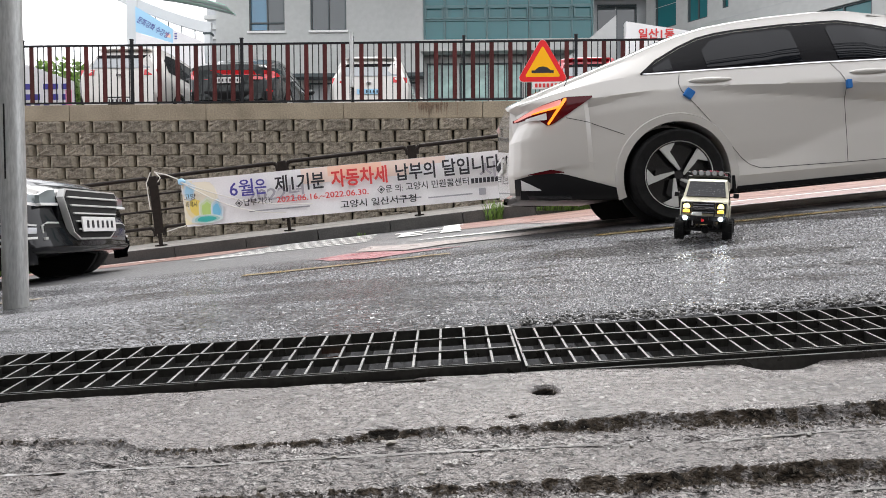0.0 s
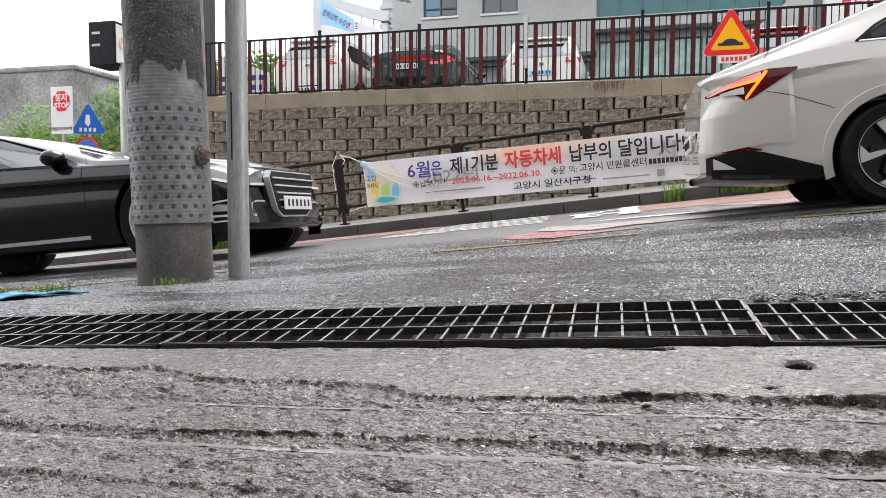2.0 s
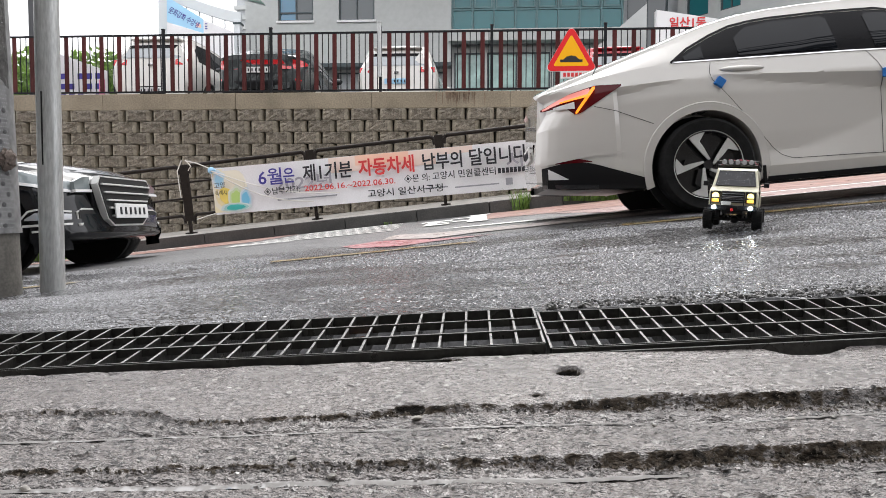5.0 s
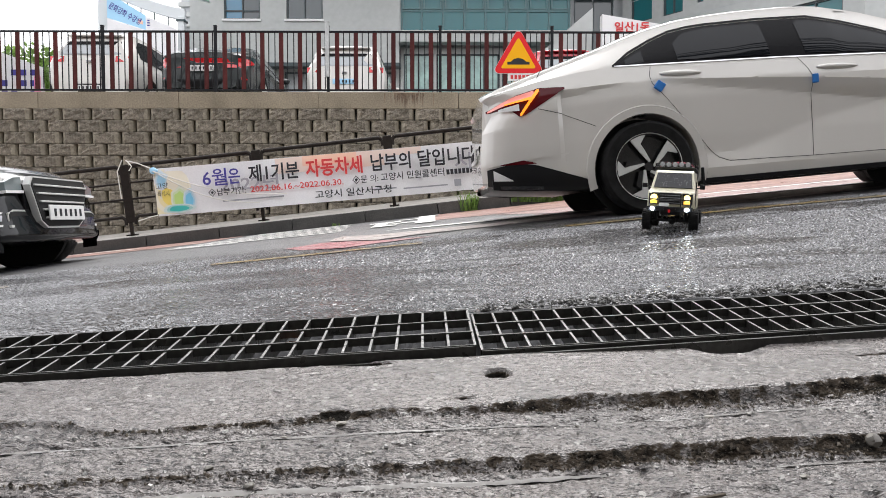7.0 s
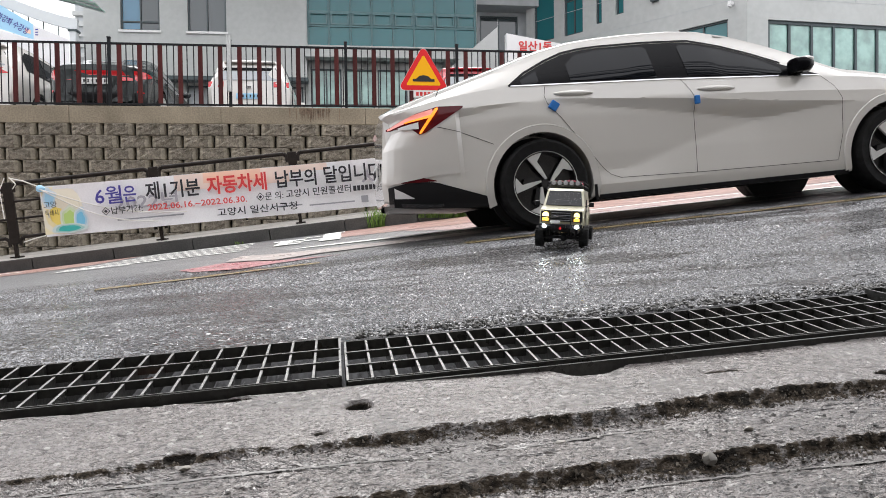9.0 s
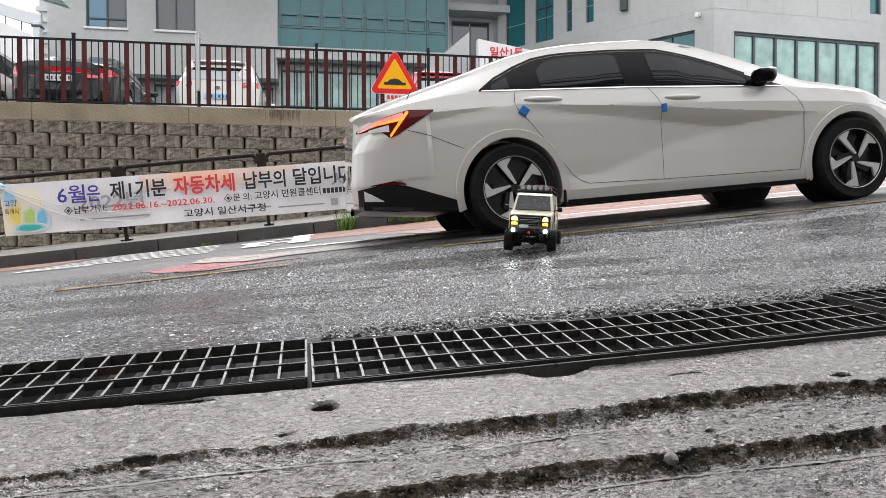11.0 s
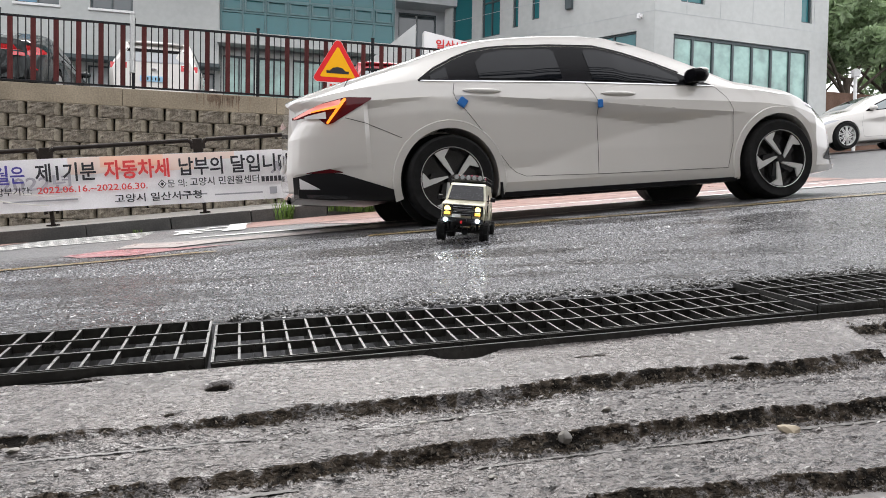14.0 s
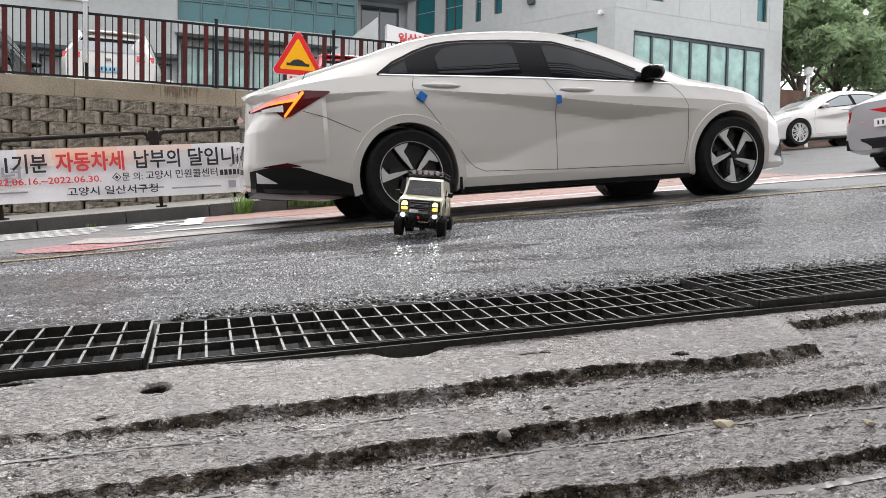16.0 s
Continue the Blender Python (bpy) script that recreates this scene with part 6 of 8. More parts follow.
box(bm, (7.55, -0.12, 6.5), (0.10, 0.2, 0.10), ma, bevel=0.01)
box(bm, (7.55, -0.2, 6.42), (0.07, 0.16, 0.07), ma, bevel=0.02)
part("security_camera", bm, M["sign_white"], office)
holes = [(0.66, 5.76, 3.6, 6.02), (0.89, 1.72, 6.97, 9.0), (5.38, 5.8, 6.86, 9.0)]
_, me_ = wall_with_openings("wall", C_, E_, 2.0, 10.2, holes, M["panel"])
glazing(me_, holes[0], 7, M["green_glass"], bars=0.09)
glazing(me_, holes[1], 1, M["teal_glass"])
glazing(me_, holes[2], 1, M["teal_glass"])
bm = bmesh.new()
for z in (3.0, 6.62, 7.6, 8.9):
    box(bm, (3.2, -0.0035, z), (6.4, 0.005, 0.014), me_)
    box(bm, (4.0, -0.0035, z), (8.0, 0.005, 0.014), ma)
for k in range(5):
    for z0, z1 in ((6.64, 7.59), (7.61, 8.89)):
        box(bm, (1.2 * k + (0.5 if int(z0) % 2 else 1.1), -0.004, (z0 + z1) / 2), (0.012, 0.005, z1 - z0 - 0.01), me_)
tagged(part("panel_joint", bm, M["panel_grey"], office), kind="stuff")
for c, s in (((14.3, 22.4, 6), (6.4, 6.4, 8)), ((-2, 27.2, 6), (12, 5.0, 8))):
    bm = bmesh.new()
    box(bm, c, s)
    part("core", bm, M["panel_grey"], office)
bm = bmesh.new()
box(bm, (6, 24.5, 10.3), (30, 8, 0.2))
part("roof", bm, M["panel_grey"], office)

# low sign wall of the office
signw = thing("sign_wall", "white sign wall with red lettering before the office", "sign")
bm = bmesh.new()
prism(bm, [(4.6, 3.2), (6.75, 3.2), (6.75, 5.52), (4.6, 5.87)], 0.25, pose(0, 20, 0))
part("slab", bm, M["sign_white"], signw)
words("일산1동", 0.31, Matrix.Translation((4.93, 19.985, 5.40)) @ UP, M["ink_red"], signw, bold=0.008)
bm = bmesh.new()
prism(bm, [(3.2, 3.2), (4.6, 3.2), (4.6, 6.4), (3.2, 5.2)], 0.2, pose(0, 21.2, 0))
ramp_wall = part("ramp_wall", bm, M["panel"])
tagged(ramp_wall, "pale sloping side wall of the office steps", "wall", kind="structure")

# ---- arch canopy over the entrance drive ----
can = thing("canopy", "curved green canopy on pale steel arches", "canopy")
bm = bmesh.new()
pts = [(-10.2 + 3.08 * k / 16, 5.95 + 1.15 * (1 - k / 16) ** 1.35) for k in range(17)]
prism(bm, [(x, z - 0.15) for x, z in pts] + [(x, z + 0.15) for x, z in pts[::-1]], 0.14, pose(0, 20.4, 0))
part("arch_beam", bm, M["steel_white"], can)
bm = grid_mesh([20.6 + 0.15 * k for k in range(8)], [k / 16 for k in range(17)],
               lambda y, f: (-9.9 + 3.0 * f, y + 0.4 * f, 7.25 - 0.35 * f ** 2 - 0.12 * f))
sheet = part("sheet", bm, M["canopy_green"], can, "green translucent roof sheet")
sheet.modifiers.new("thickness", "SOLIDIFY").thickness = 0.02
for k in range(3):
    bm = bmesh.new()
    tube(bm, [(-9.9 + 0.30 * f, 20.65 + 0.45 * k + 0.04 * f, 7.22 - 0.0035 * f ** 2 - 0.012 * f) for f in range(11)], 0.025, 6)
    part("rib", bm, M["steel_white"], can)
for x, w, z1 in ((-9.39, 0.32, 7.4), (-7.23, 0.18, 5.9)):
    bm = bmesh.new()
    box(bm, (x, 20.5, (2.3 + z1) / 2), (w, 0.25, z1 - 2.3), bevel=0.02)
    part("column", bm, M["steel_white"], can)
bm = bmesh.new()
box(bm, (-7.23, 20.5, 5.78), (0.24, 0.3, 0.06), bevel=0.01)
part("column_cap", bm, M["frame_dark"], can)
for k in range(4):
    bm = bmesh.new()
    rod(bm, (-8.75 + 0.38 * k, 20.47, 5.2), (-8.75 + 0.38 * k, 20.47, 6.55 - 0.2 * k), 0.016, n=6)
    part("hanger", bm, M["frame_dark"], can)
ban2 = thing("event_banner", "sky blue and white course banner tied to the canopy", "banner")
m2 = pose(-9.23, 20.25, 0)
bm = bmesh.new()
prism(bm, [(0, 5.80), (1.07, 5.47), (1.07, 5.86), (1.95, 5.5), (1.95, 4.4), (0, 4.7)], 0.01, m2)
part("cloth", bm, M["banner"], ban2)
bm = bmesh.new()
prism(bm, [(0, 6.53), (1.07, 5.88), (1.07, 5.475), (0, 5.81)], 0.012, m2)
part("blue_cloth", bm, M["ink_sky"], ban2)
words("문화강좌 수강생", 0.21, m2 @ Matrix.Translation((0.03, -0.004, 6.10)) @ Matrix.Rotation(radians(29), 4, "Y") @ UP, M["ink_navy"], ban2, bold=0.003, width=0.98)
bm = bmesh.new()
prism(bm, [(0.86, 5.78), (1.0, 5.72), (1.0, 5.62), (0.86, 5.66)], 0.004, m2 @ Matrix.Translation((0, -0.004, 0)))
part("orange_spot", bm, M["ink_peach"], ban2)
for k in range(3):
    bm = bmesh.new()
    box(bm, (1.15, -0.004, 5.74 - 0.07 * k), (0.07, 0.004, 0.03), m2)
    part("print_bar", bm, M["ink_navy"], ban2)

# banner lying against the fence corner, its words too small to read
b3 = thing("leaning_banner", "white banner with blue and pink print behind the fence", "banner", pose(-8.7, 13.7, LOT_Z + 0.02))
bm = bmesh.new()
prism(bm, [(0, 0.05), (1.25, 0.0), (1.2, 0.72), (0, 1.15)], 0.02)
part("cloth", bm, M["banner"], b3)
for k in range(6):
    for j in range(3):
        if (k + j) % 4:
            bm = bmesh.new()
            box(bm, (0.12 + 0.18 * k, -0.004, 0.22 + 0.2 * j), (0.11, 0.004, 0.11))
            part("print_bar", bm, M["ink_navy"], b3)
bm = bmesh.new()
box(bm, (1.1, -0.005, 0.3), (0.12, 0.004, 0.5))
part("pink_edge", bm, plain("pink_print", (0.75, 0.25, 0.42), 0.6), b3)

# corner post and side fence at the end of the wall
bm = bmesh.new()
box(bm, (-8.40, 12.9, 4.2), (0.20, 0.17, 3.7), bevel=0.01)
corner_post = part("steel_post", bm, plain("dark_grey_post", (0.06, 0.062, 0.066), 0.4))
tagged(corner_post, "tall dark grey square steel post at the fence corner", "post")

# far left: rough old block, skyline tower
old = thing("old_building", "rough grey unfinished concrete building far down the road", "building")
for nm, c, s in (("wall", (-40.5, 42, 4.0), (11.5, 6, 10.4)), ("annex", (-37.5, 41, 0.5), (6.5, 6, 8.6)), ("parapet", (-40.5, 42, 9.3), (11.9, 6.3, 0.35))):
    bm = bmesh.new()
    box(bm, c, s, bevel=0.12)
    part(nm, bm, M["stone"], old)
tower = thing("tower_block", "hazy grey apartment tower on the skyline", "building")
bm = bmesh.new()
box(bm, (-19.9, 60, 10.0), (1.4, 3, 16.4))
part("wall", bm, M["panel_grey"], tower)
for k in range(9):
    bm = bmesh.new()
    box(bm, (-19.9, 58.4, 11.0 + 0.8 * k), (1.7, 0.3, 0.35))
    part("balcony", bm, M["panel"], tower)

# ---- foliage ----


def leaf_cloud(name, blobs, count, size, mat, parent=None, seed=1, flat=0.5):
    """Many small leaves in loose clumps, with gaps between."""
    r = random.Random(seed)
    vs, fs = [], []
    for _ in range(count):
        cx, cy, cz, rad = blobs[r.randrange(len(blobs))]
        d = Vector((r.gauss(0, 1), r.gauss(0, 1), r.gauss(0, 1))).normalized() * rad * r.random() ** 0.45
        p = Vector((cx, cy, cz)) + Vector((d.x, d.y, d.z * 0.8))
        n = Vector((r.gauss(0, 1), r.gauss(0, 1), r.gauss(0, 1) + flat)).normalized()
        a = n.orthogonal().normalized()
        b = n.cross(a)
        q = r.uniform(0, 6.28)
        a, b = a * math.cos(q) + b * math.sin(q), b * math.cos(q) - a * math.sin(q)
        s = size * r.uniform(0.6, 1.4)
        k = len(vs)
        vs += [p - a * s, p + b * s * 0.45 + n * s * 0.1, p + a * s, p - b * s * 0.45 + n * s * 0.1]
        fs.append((k, k + 1, k + 2, k + 3))
    me = bpy.data.meshes.new(name)
    me.from_pydata(vs, [], fs)
    me.materials.append(mat)
    ob = new(name, me)
    if parent is not None:
        ob.parent = parent
    return ob


def tree(x, y, z, h, spread_, seed, count=6500, size=0.15):
    t = thing("tree", "leafy green tree beyond the forecourt, hazy with rain", "tree", group="trees beyond the forecourt")
    r = random.Random(seed)
    bm = bmesh.new()
    rod(bm, (x, y, z), (x + 0.1, y, z + h * 0.45), 0.18, 0.12, 10)
    tips = []
    for k in range(7):
        a = 2 * math.pi * k / 7 + r.uniform(-0.3, 0.3)
        b0 = Vector((x + 0.1, y, z + h * r.uniform(0.28, 0.45)))
        b1 = b0 + Vector((math.cos(a) * spread_ * 0.55, math.sin(a) * spread_ * 0.55, h * r.uniform(0.12, 0.42)))
        rod(bm, b0, b1, 0.07, 0.02, 7)
        tips.append(b1)
    part("trunk", bm, M["bark"], t)
    blobs = [(p.x + r.uniform(-0.5, 0.5), p.y + r.uniform(-0.5, 0.5), p.z + r.uniform(-0.4, 0.6), r.uniform(0.6, 1.25)) for p in tips for _ in range(3)]
    leaf_cloud("crown", blobs, count, size, M["leaf"], t, seed)
    return t


for k, (x, y, h) in enumerate(((19.6, 20.5, 6.8), (22.4, 21.5, 7.6), (25.5, 21.0, 7.0), (21.0, 24.5, 9.0), (27.5, 25.0, 9.0), (24.0, 27.5, 10.0))):
    tree(x, y, 2.6, h, 3.4, 20 + k)
bm = bmesh.new()
box(bm, (24.5, 19.6, 3.6), (14, 0.3, 2.6))
tagged(part("boundary_wall", bm, M["brown_wall"]), "dark brown boundary wall beneath the trees", "wall", kind="structure")
bm = bmesh.new()
rod(bm, (18.5, 18.9, 2.3), (18.5, 18.9, 5.3), 0.055, n=14)
rod(bm, (18.5, 18.9, 5.3), (18.5, 18.9, 5.48), 0.12, 0.15, n=16)
rod(bm, (18.5, 18.9, 5.48), (18.5, 18.9, 5.56), 0.15, 0.06, n=16)
garden_lamp = part("garden_lamp", bm, M["sign_white"], soft=40)
tagged(garden_lamp, "white garden lamp post with a round cap", "lamp post")

hedge = leaf_cloud("hedge", [(-13.2 + 0.6 * k, 17.5 + 0.4 * (k % 3), 3.4 + 0.3 * (k % 3), 0.8) for k in range(7)] + [(-12 - 0.7 * k, 15.2 + 0.4 * (k % 3), 1.2 + 0.3 * (k % 3), 0.9) for k in range(8)], 9000, 0.10, M["leaf_pale"], None, 5)
tagged(hedge, "overgrown green bushes behind the fence", "bushes", kind="stuff")
bush = leaf_cloud("shrubs", [(-20 - 1.6 * k, 26 + (k % 3), 1.5 + 0.6 * (k % 4), 1.9) for k in range(9)] + [(-17.5, 22, 3.6, 1.3), (-17.2, 22, 2.0, 1.4), (-16.4, 21, 1.0, 1.4)], 9000, 0.17, M["leaf"], None, 6)
tagged(bush, "green shrubs on the slope down the road", "shrubs", kind="stuff")


def grass_tuft(x, y, z, w, h, n, seed):
    r = random.Random(seed)
    vs, fs = [], []
    for _ in range(n):
        a = r.uniform(0, 6.28)
        bx, by = x + r.uniform(-w, w), y + r.uniform(-0.05, 0.05)
        hh = h * r.uniform(0.45, 1.1)
        lean = Vector((math.cos(a), math.sin(a), 0)) * hh * r.uniform(0.15, 0.7)
        s = Vector((-math.sin(a), math.cos(a), 0)) * 0.006
        k = len(vs)
        p0, p1, p2 = Vector((bx, by, z)), Vector((bx, by, z + hh * 0.6)) + lean * 0.35, Vector((bx, by, z + hh)) + lean
        vs += [p0 - s, p0 + s, p1 + s, p1 - s, p2]
        fs += [(k, k + 1, k + 2, k + 3), (k + 3, k + 2, k + 4)]
    me = bpy.data.meshes.new("grass_tuft")
    me.from_pydata(vs, [], fs)
    me.materials.append(M["leaf_pale"])
    return tagged(new("grass_tuft", me), "tuft of green weeds growing along the kerb", "weeds", group="weeds along the kerb", kind="stuff")


for k, (x, w, h, n) in enumerate(((1.55, 0.55, 0.24, 300), (0.42, 0.12, 0.3, 60), (2.3, 0.3, 0.2, 120), (-6.2, 0.3, 0.35, 120), (-6.8, 0.25, 0.25, 80), (-1.4, 0.06, 0.05, 14))):
    grass_tuft(x, 9.72, road_z(x, 9.72) + 0.0, w, h, n, 40 + k)
for k, (x, y, h, n) in enumerate(((-2.85, 2.78, 0.05, 26), (-2.25, 2.85, 0.04, 14), (-3.3, 2.9, 0.06, 30))):
    grass_tuft(x, y, road_z(x, y), 0.08, h, n, 60 + k)

# ---- poles by the drain ----
cp = thing("utility_pole", "concrete utility pole in a dimpled grey anti-poster wrap", "utility pole", pose(-2.445, 3.17, road_z(-2.41, 3.17) - 0.02, 0, -2.0, 0))
R0 = 0.19
bm = bmesh.new()
rod(bm, (0, 0, 0), (0, 0, 8), R0 - 0.004, R0 - 0.03, n=48, caps=False)
part("shaft", bm, M["pole_concrete"], cp, soft=60)
bm = bmesh.new()
NH, NV = 112, 150
z0, z1 = 0.325, 2.2
rows = []
for j in range(NV + 1):
    z = z0 + (z1 - z0) * j / NV
    row = []
    for i in range(NH):
        a = 2 * math.pi * i / NH
        r = R0 + 0.004
        row.append(bm.verts.new((r * math.cos(a), r * math.sin(a), z)))
    rows.append(row)
for a, b in zip(rows, rows[1:]):
    for i in range(NH):
        bm.faces.new((a[i], a[(i + 1) % NH], b[(i + 1) % NH], b[i]))
wrap = part("pole_wrap", bm, M["pole_wrap"], cp, "smooth grey plastic wrap with dark discs painting the shade of dimples", soft=80)
# the wrap is smooth; dark discs stand in for the shade inside its dimples
bm = bmesh.new()
lathe(bm, [(0.001, 0.003), (0.0105, 0.002), (0.0125, 0.0)], n=12)
dm = part("dimple", bm, plain("dimple_shade_grey", (0.085, 0.085, 0.088), 0.5), wrap)
first = True
for j in range(12):
    for i in range(11):
        a = 2 * math.pi * (11.2 + i + 0.5 * (j % 2)) / 22
        z = z0 + 0.048 * (j + 0.6)
        r = R0 + 0.0035
        mm = Matrix.Translation((r * math.cos(a), r * math.sin(a), z)) @ Matrix.Rotation(a, 4, "Z") @ Matrix.Rotation(radians(90), 4, "Y")
        if first:
            dm.matrix_basis, first = mm, False
        else:
            piece("dimple", dm.data, wrap, mm)
# fine studs over the wrap's face towards the road bay
bm = bmesh.new()
for j in range(74):
    z = z0 + 0.02 + j * 0.0185
    for i in range(46):
        a = math.pi * (0.98 + 1.04 * (i + 0.5 * (j % 2)) / 46)
        r = R0 + 0.0035
        c = Vector((r * math.cos(a), r * math.sin(a), z))
        n = Vector((math.cos(a), math.sin(a), 0))
        t = Vector((-math.sin(a), math.cos(a), 0))
        s = 0.0042
        tip = bm.verts.new(c + n * 0.003)
        q = [bm.verts.new(c + t * s), bm.verts.new(c + Vector((0, 0, s))), bm.verts.new(c - t * s), bm.verts.new(c - Vector((0, 0, s)))]
        for k in range(4):
            bm.faces.new((q[k], q[(k + 1) % 4], tip))
tagged(part("stud", bm, M["polemetal"], wrap), kind="stuff")
bm = bmesh.new()
lathe(bm, [(R0 + 0.004, 0.318), (R0 + 0.008, 0.318), (R0 + 0.008, 0.345), (R0 + 0.004, 0.345)], n=48)
part("wrap_band", bm, M["pole_wrap"], cp)
# torn black tape residue round the upper part
bm = bmesh.new()
rows = []
for j in range(26):
    row = []
    for i in range(70):
        a = math.pi * (0.9 + 1.15 * i / 69)
        low = 1.0 + 0.08 * noise.noise((i * 0.09, 3, 1)) + 0.05 * noise.noise((i * 0.4, 1, 1)) + (0.10 if 34 < i < 58 else 0)
        z = low + (1.72 - low) * j / 25
        r = R0 + 0.0062 + 0.004 * noise.noise((i * 0.3, z * 26, 2)) + 0.002 * noise.noise((i * 0.9, z * 60, 4))
        row.append(bm.verts.new((r * math.cos(a), r * math.sin(a), z)))
    rows.append(row)
for a, b in zip(rows, rows[1:]):
    for i in range(69):
        bm.faces.new((a[i], a[i + 1], b[i + 1], b[i]))
part("tape_residue", bm, M["pole_tar"], cp, "blackened torn tape residue", soft=60)
bm = bmesh.new()
bmesh.ops.create_icosphere(bm, subdivisions=3, radius=1)
for v in bm.verts:
    v.co *= 1 + 0.35 * noise.noise(v.co * 2.2) + 0.2 * noise.noise(v.co * 6)
    v.co = Vector((0.205 + v.co.x * 0.034, -0.03 + v.co.y * 0.04, 0.655 + v.co.z * 0.05))
part("twine_knot", bm, material("wet_twine", (0.16, 0.125, 0.105), 0.8, vary=0.4, scale=40, fine=160, bump=0.8), cp, "knot of wet brown twine and tape")

mp = thing("steel_pole", "galvanised round steel pole with a blue band", "pole", pose(-2.135, 3.26, road_z(-2.07, 3.26) - 0.02))
bm = bmesh.new()
rod(bm, (0, 0, 0), (0, 0, 5), 0.054, n=28, caps=False)
part("shaft", bm, M["polemetal"], mp, soft=60)
bm = bmesh.new()
rod(bm, (0, 0, 1.50), (0, 0, 1.58), 0.0555, n=28, caps=False)
bnd = part("blue_band", bm, M["blue_foam"], mp, "blue sticker band", soft=60)
bm = bmesh.new()
for k in range(3):
    box(bm, (0.012 * (k - 1), -0.0558, 1.54 - 0.015 * (k % 2)), (0.008, 0.003, 0.03))
part("print_bar", bm, M["sign_white"], bnd)
bm = bmesh.new()
box(bm, (0.0, -0.054, 0.78), (0.006, 0.006, 0.34))
part("seam_line", bm, M["gap"], mp)

# ---- hump warning sign ----
ws = thing("warning_sign", "yellow triangular hump warning sign with a red border", "road sign", pose(1.23, 11.0, 0.07))
bm = bmesh.new()
rod(bm, (0, 0.04, walk_z(1.3, 11)), (0, 0.04, 3.0), 0.03, n=12)
part("sign_post", bm, M["polemetal"], ws)


def tri(s, z, r=0.06):
    """A triangle with rounded corners, side s, standing on z."""
    pts = []
    h = s * 0.866
    for cx, cz, a0 in ((s / 2 - r * 1.73, z + r, -90), (0, z + h - 2 * r, 30), (-s / 2 + r * 1.73, z + r, 150)):
        pts += [(cx + r * math.cos(radians(a0 + 24 * k)), cz + r * math.sin(radians(a0 + 24 * k))) for k in range(6)]
    return pts


def in_tri(s, z0, shrink):
    return tri(s - 3.46 * shrink, z0 + shrink, 0.02)


bm = bmesh.new()
prism(bm, tri(0.80, 2.36), 0.012)
part("border", bm, M["sign_red"], ws)
bm = bmesh.new()
prism(bm, tri(0.815, 2.354), 0.008, pose(0, 0.006, 0))
part("white_edge", bm, M["sign_white"], ws)
bm = bmesh.new()
prism(bm, in_tri(0.80, 2.36, 0.072), 0.004, pose(0, -0.003, 0))
part("yellow_face", bm, M["sign_yellow"], ws)
bm = bmesh.new()
prism(bm, [(-0.17, 2.49), (0.17, 2.49), (0.17, 2.53), (0.12, 2.53), (0.07, 2.575), (0, 2.59), (-0.07, 2.575), (-0.12, 2.53), (-0.17, 2.53)], 0.004, pose(0, -0.006, 0))
part("hump_mark", bm, M["ink_black"], ws)
bm = bmesh.new()
box(bm, (0.05, 0.0, 2.30), (0.42, 0.01, 0.11))
tab = part("lower_plate", bm, M["sign_white"], ws)
bm = bmesh.new()
for k in range(6):
    box(bm, (-0.1 + 0.06 * k, -0.007, 2.30), (0.04, 0.004, 0.06))
part("print_bar", bm, M["ink_red"], tab)

# ---- signs down the road ----
gs = thing("stop_sign", "white board with a red stop octagon on a thin post", "road sign", pose(-13.0, 14.0, 0))
bm = bmesh.new()
rod(bm, (0, 0.04, -1.2), (0, 0.04, 3.0), 0.035, n=12)
part("sign_post", bm, M["polemetal"], gs)
bm = bmesh.new()
box(bm, (0, 0, 2.49), (0.60, 0.02, 1.10), bevel=0.006)
bd = part("board", bm, M["sign_white"], gs)
bm = bmesh.new()
prism(bm, [(0.25 * math.cos(radians(22.5 + 45 * k)), 2.70 + 0.25 * math.sin(radians(22.5 + 45 * k))) for k in range(8)], 0.004, pose(0, -0.014, 0))
part("octagon", bm, M["sign_red"], bd)
words("정지", 0.19, Matrix.Translation((-0.175, -0.018, 2.72)) @ UP, M["sign_white"], bd, bold=0.006)
words("STOP", 0.17, Matrix.Translation((-0.19, -0.018, 2.55)) @ UP, M["sign_white"], bd, bold=0.006)
words("어린이보호구역", 0.095, Matrix.Translation((-0.285, -0.014, 2.03)) @ UP, M["ink_black"], bd, bold=0.002, wide=0.93)
cs = thing("crossing_sign", "blue triangular crossing sign above a round sign", "road sign", pose(-12.45, 14.2, 0))
bm = bmesh.new()
rod(bm, (0, 0.04, -1.2), (0, 0.04, 2.6), 0.03, n=12)
part("sign_post", bm, M["polemetal"], cs)
bm = bmesh.new()
prism(bm, tri(0.85, 1.96), 0.012, Matrix.Rotation(radians(14), 4, "Z"))
part("triangle", bm, M["sign_blue"], cs)
bm = bmesh.new()
m3 = Matrix.Rotation(radians(14), 4, "Z") @ Matrix.Translation((0, -0.006, 0))
prism(bm, [(-0.05, 2.40), (0.03, 2.40), (0.05, 2.2), (0.0, 2.12), (-0.08, 2.2)], 0.004, m3)
for k in range(4):
    box(bm, (-0.18 + 0.11 * k, 0, 2.05), (0.06, 0.004, 0.09), m3)
part("white_marks", bm, M["sign_white"], cs)
bm = bmesh.new()
lathe(bm, [(0.001, 0.0), (0.33, 0.0), (0.33, 0.012)], pose(-0.05, -0.01, 1.56, 90), n=36)
rd = part("round_rim", bm, M["sign_red"], cs)
bm = bmesh.new()
lathe(bm, [(0.001, 0.004), (0.27, 0.004), (0.27, 0.002)], pose(-0.05, -0.012, 1.56, 90), n=36)
part("round_face", bm, M["sign_blue"], rd)
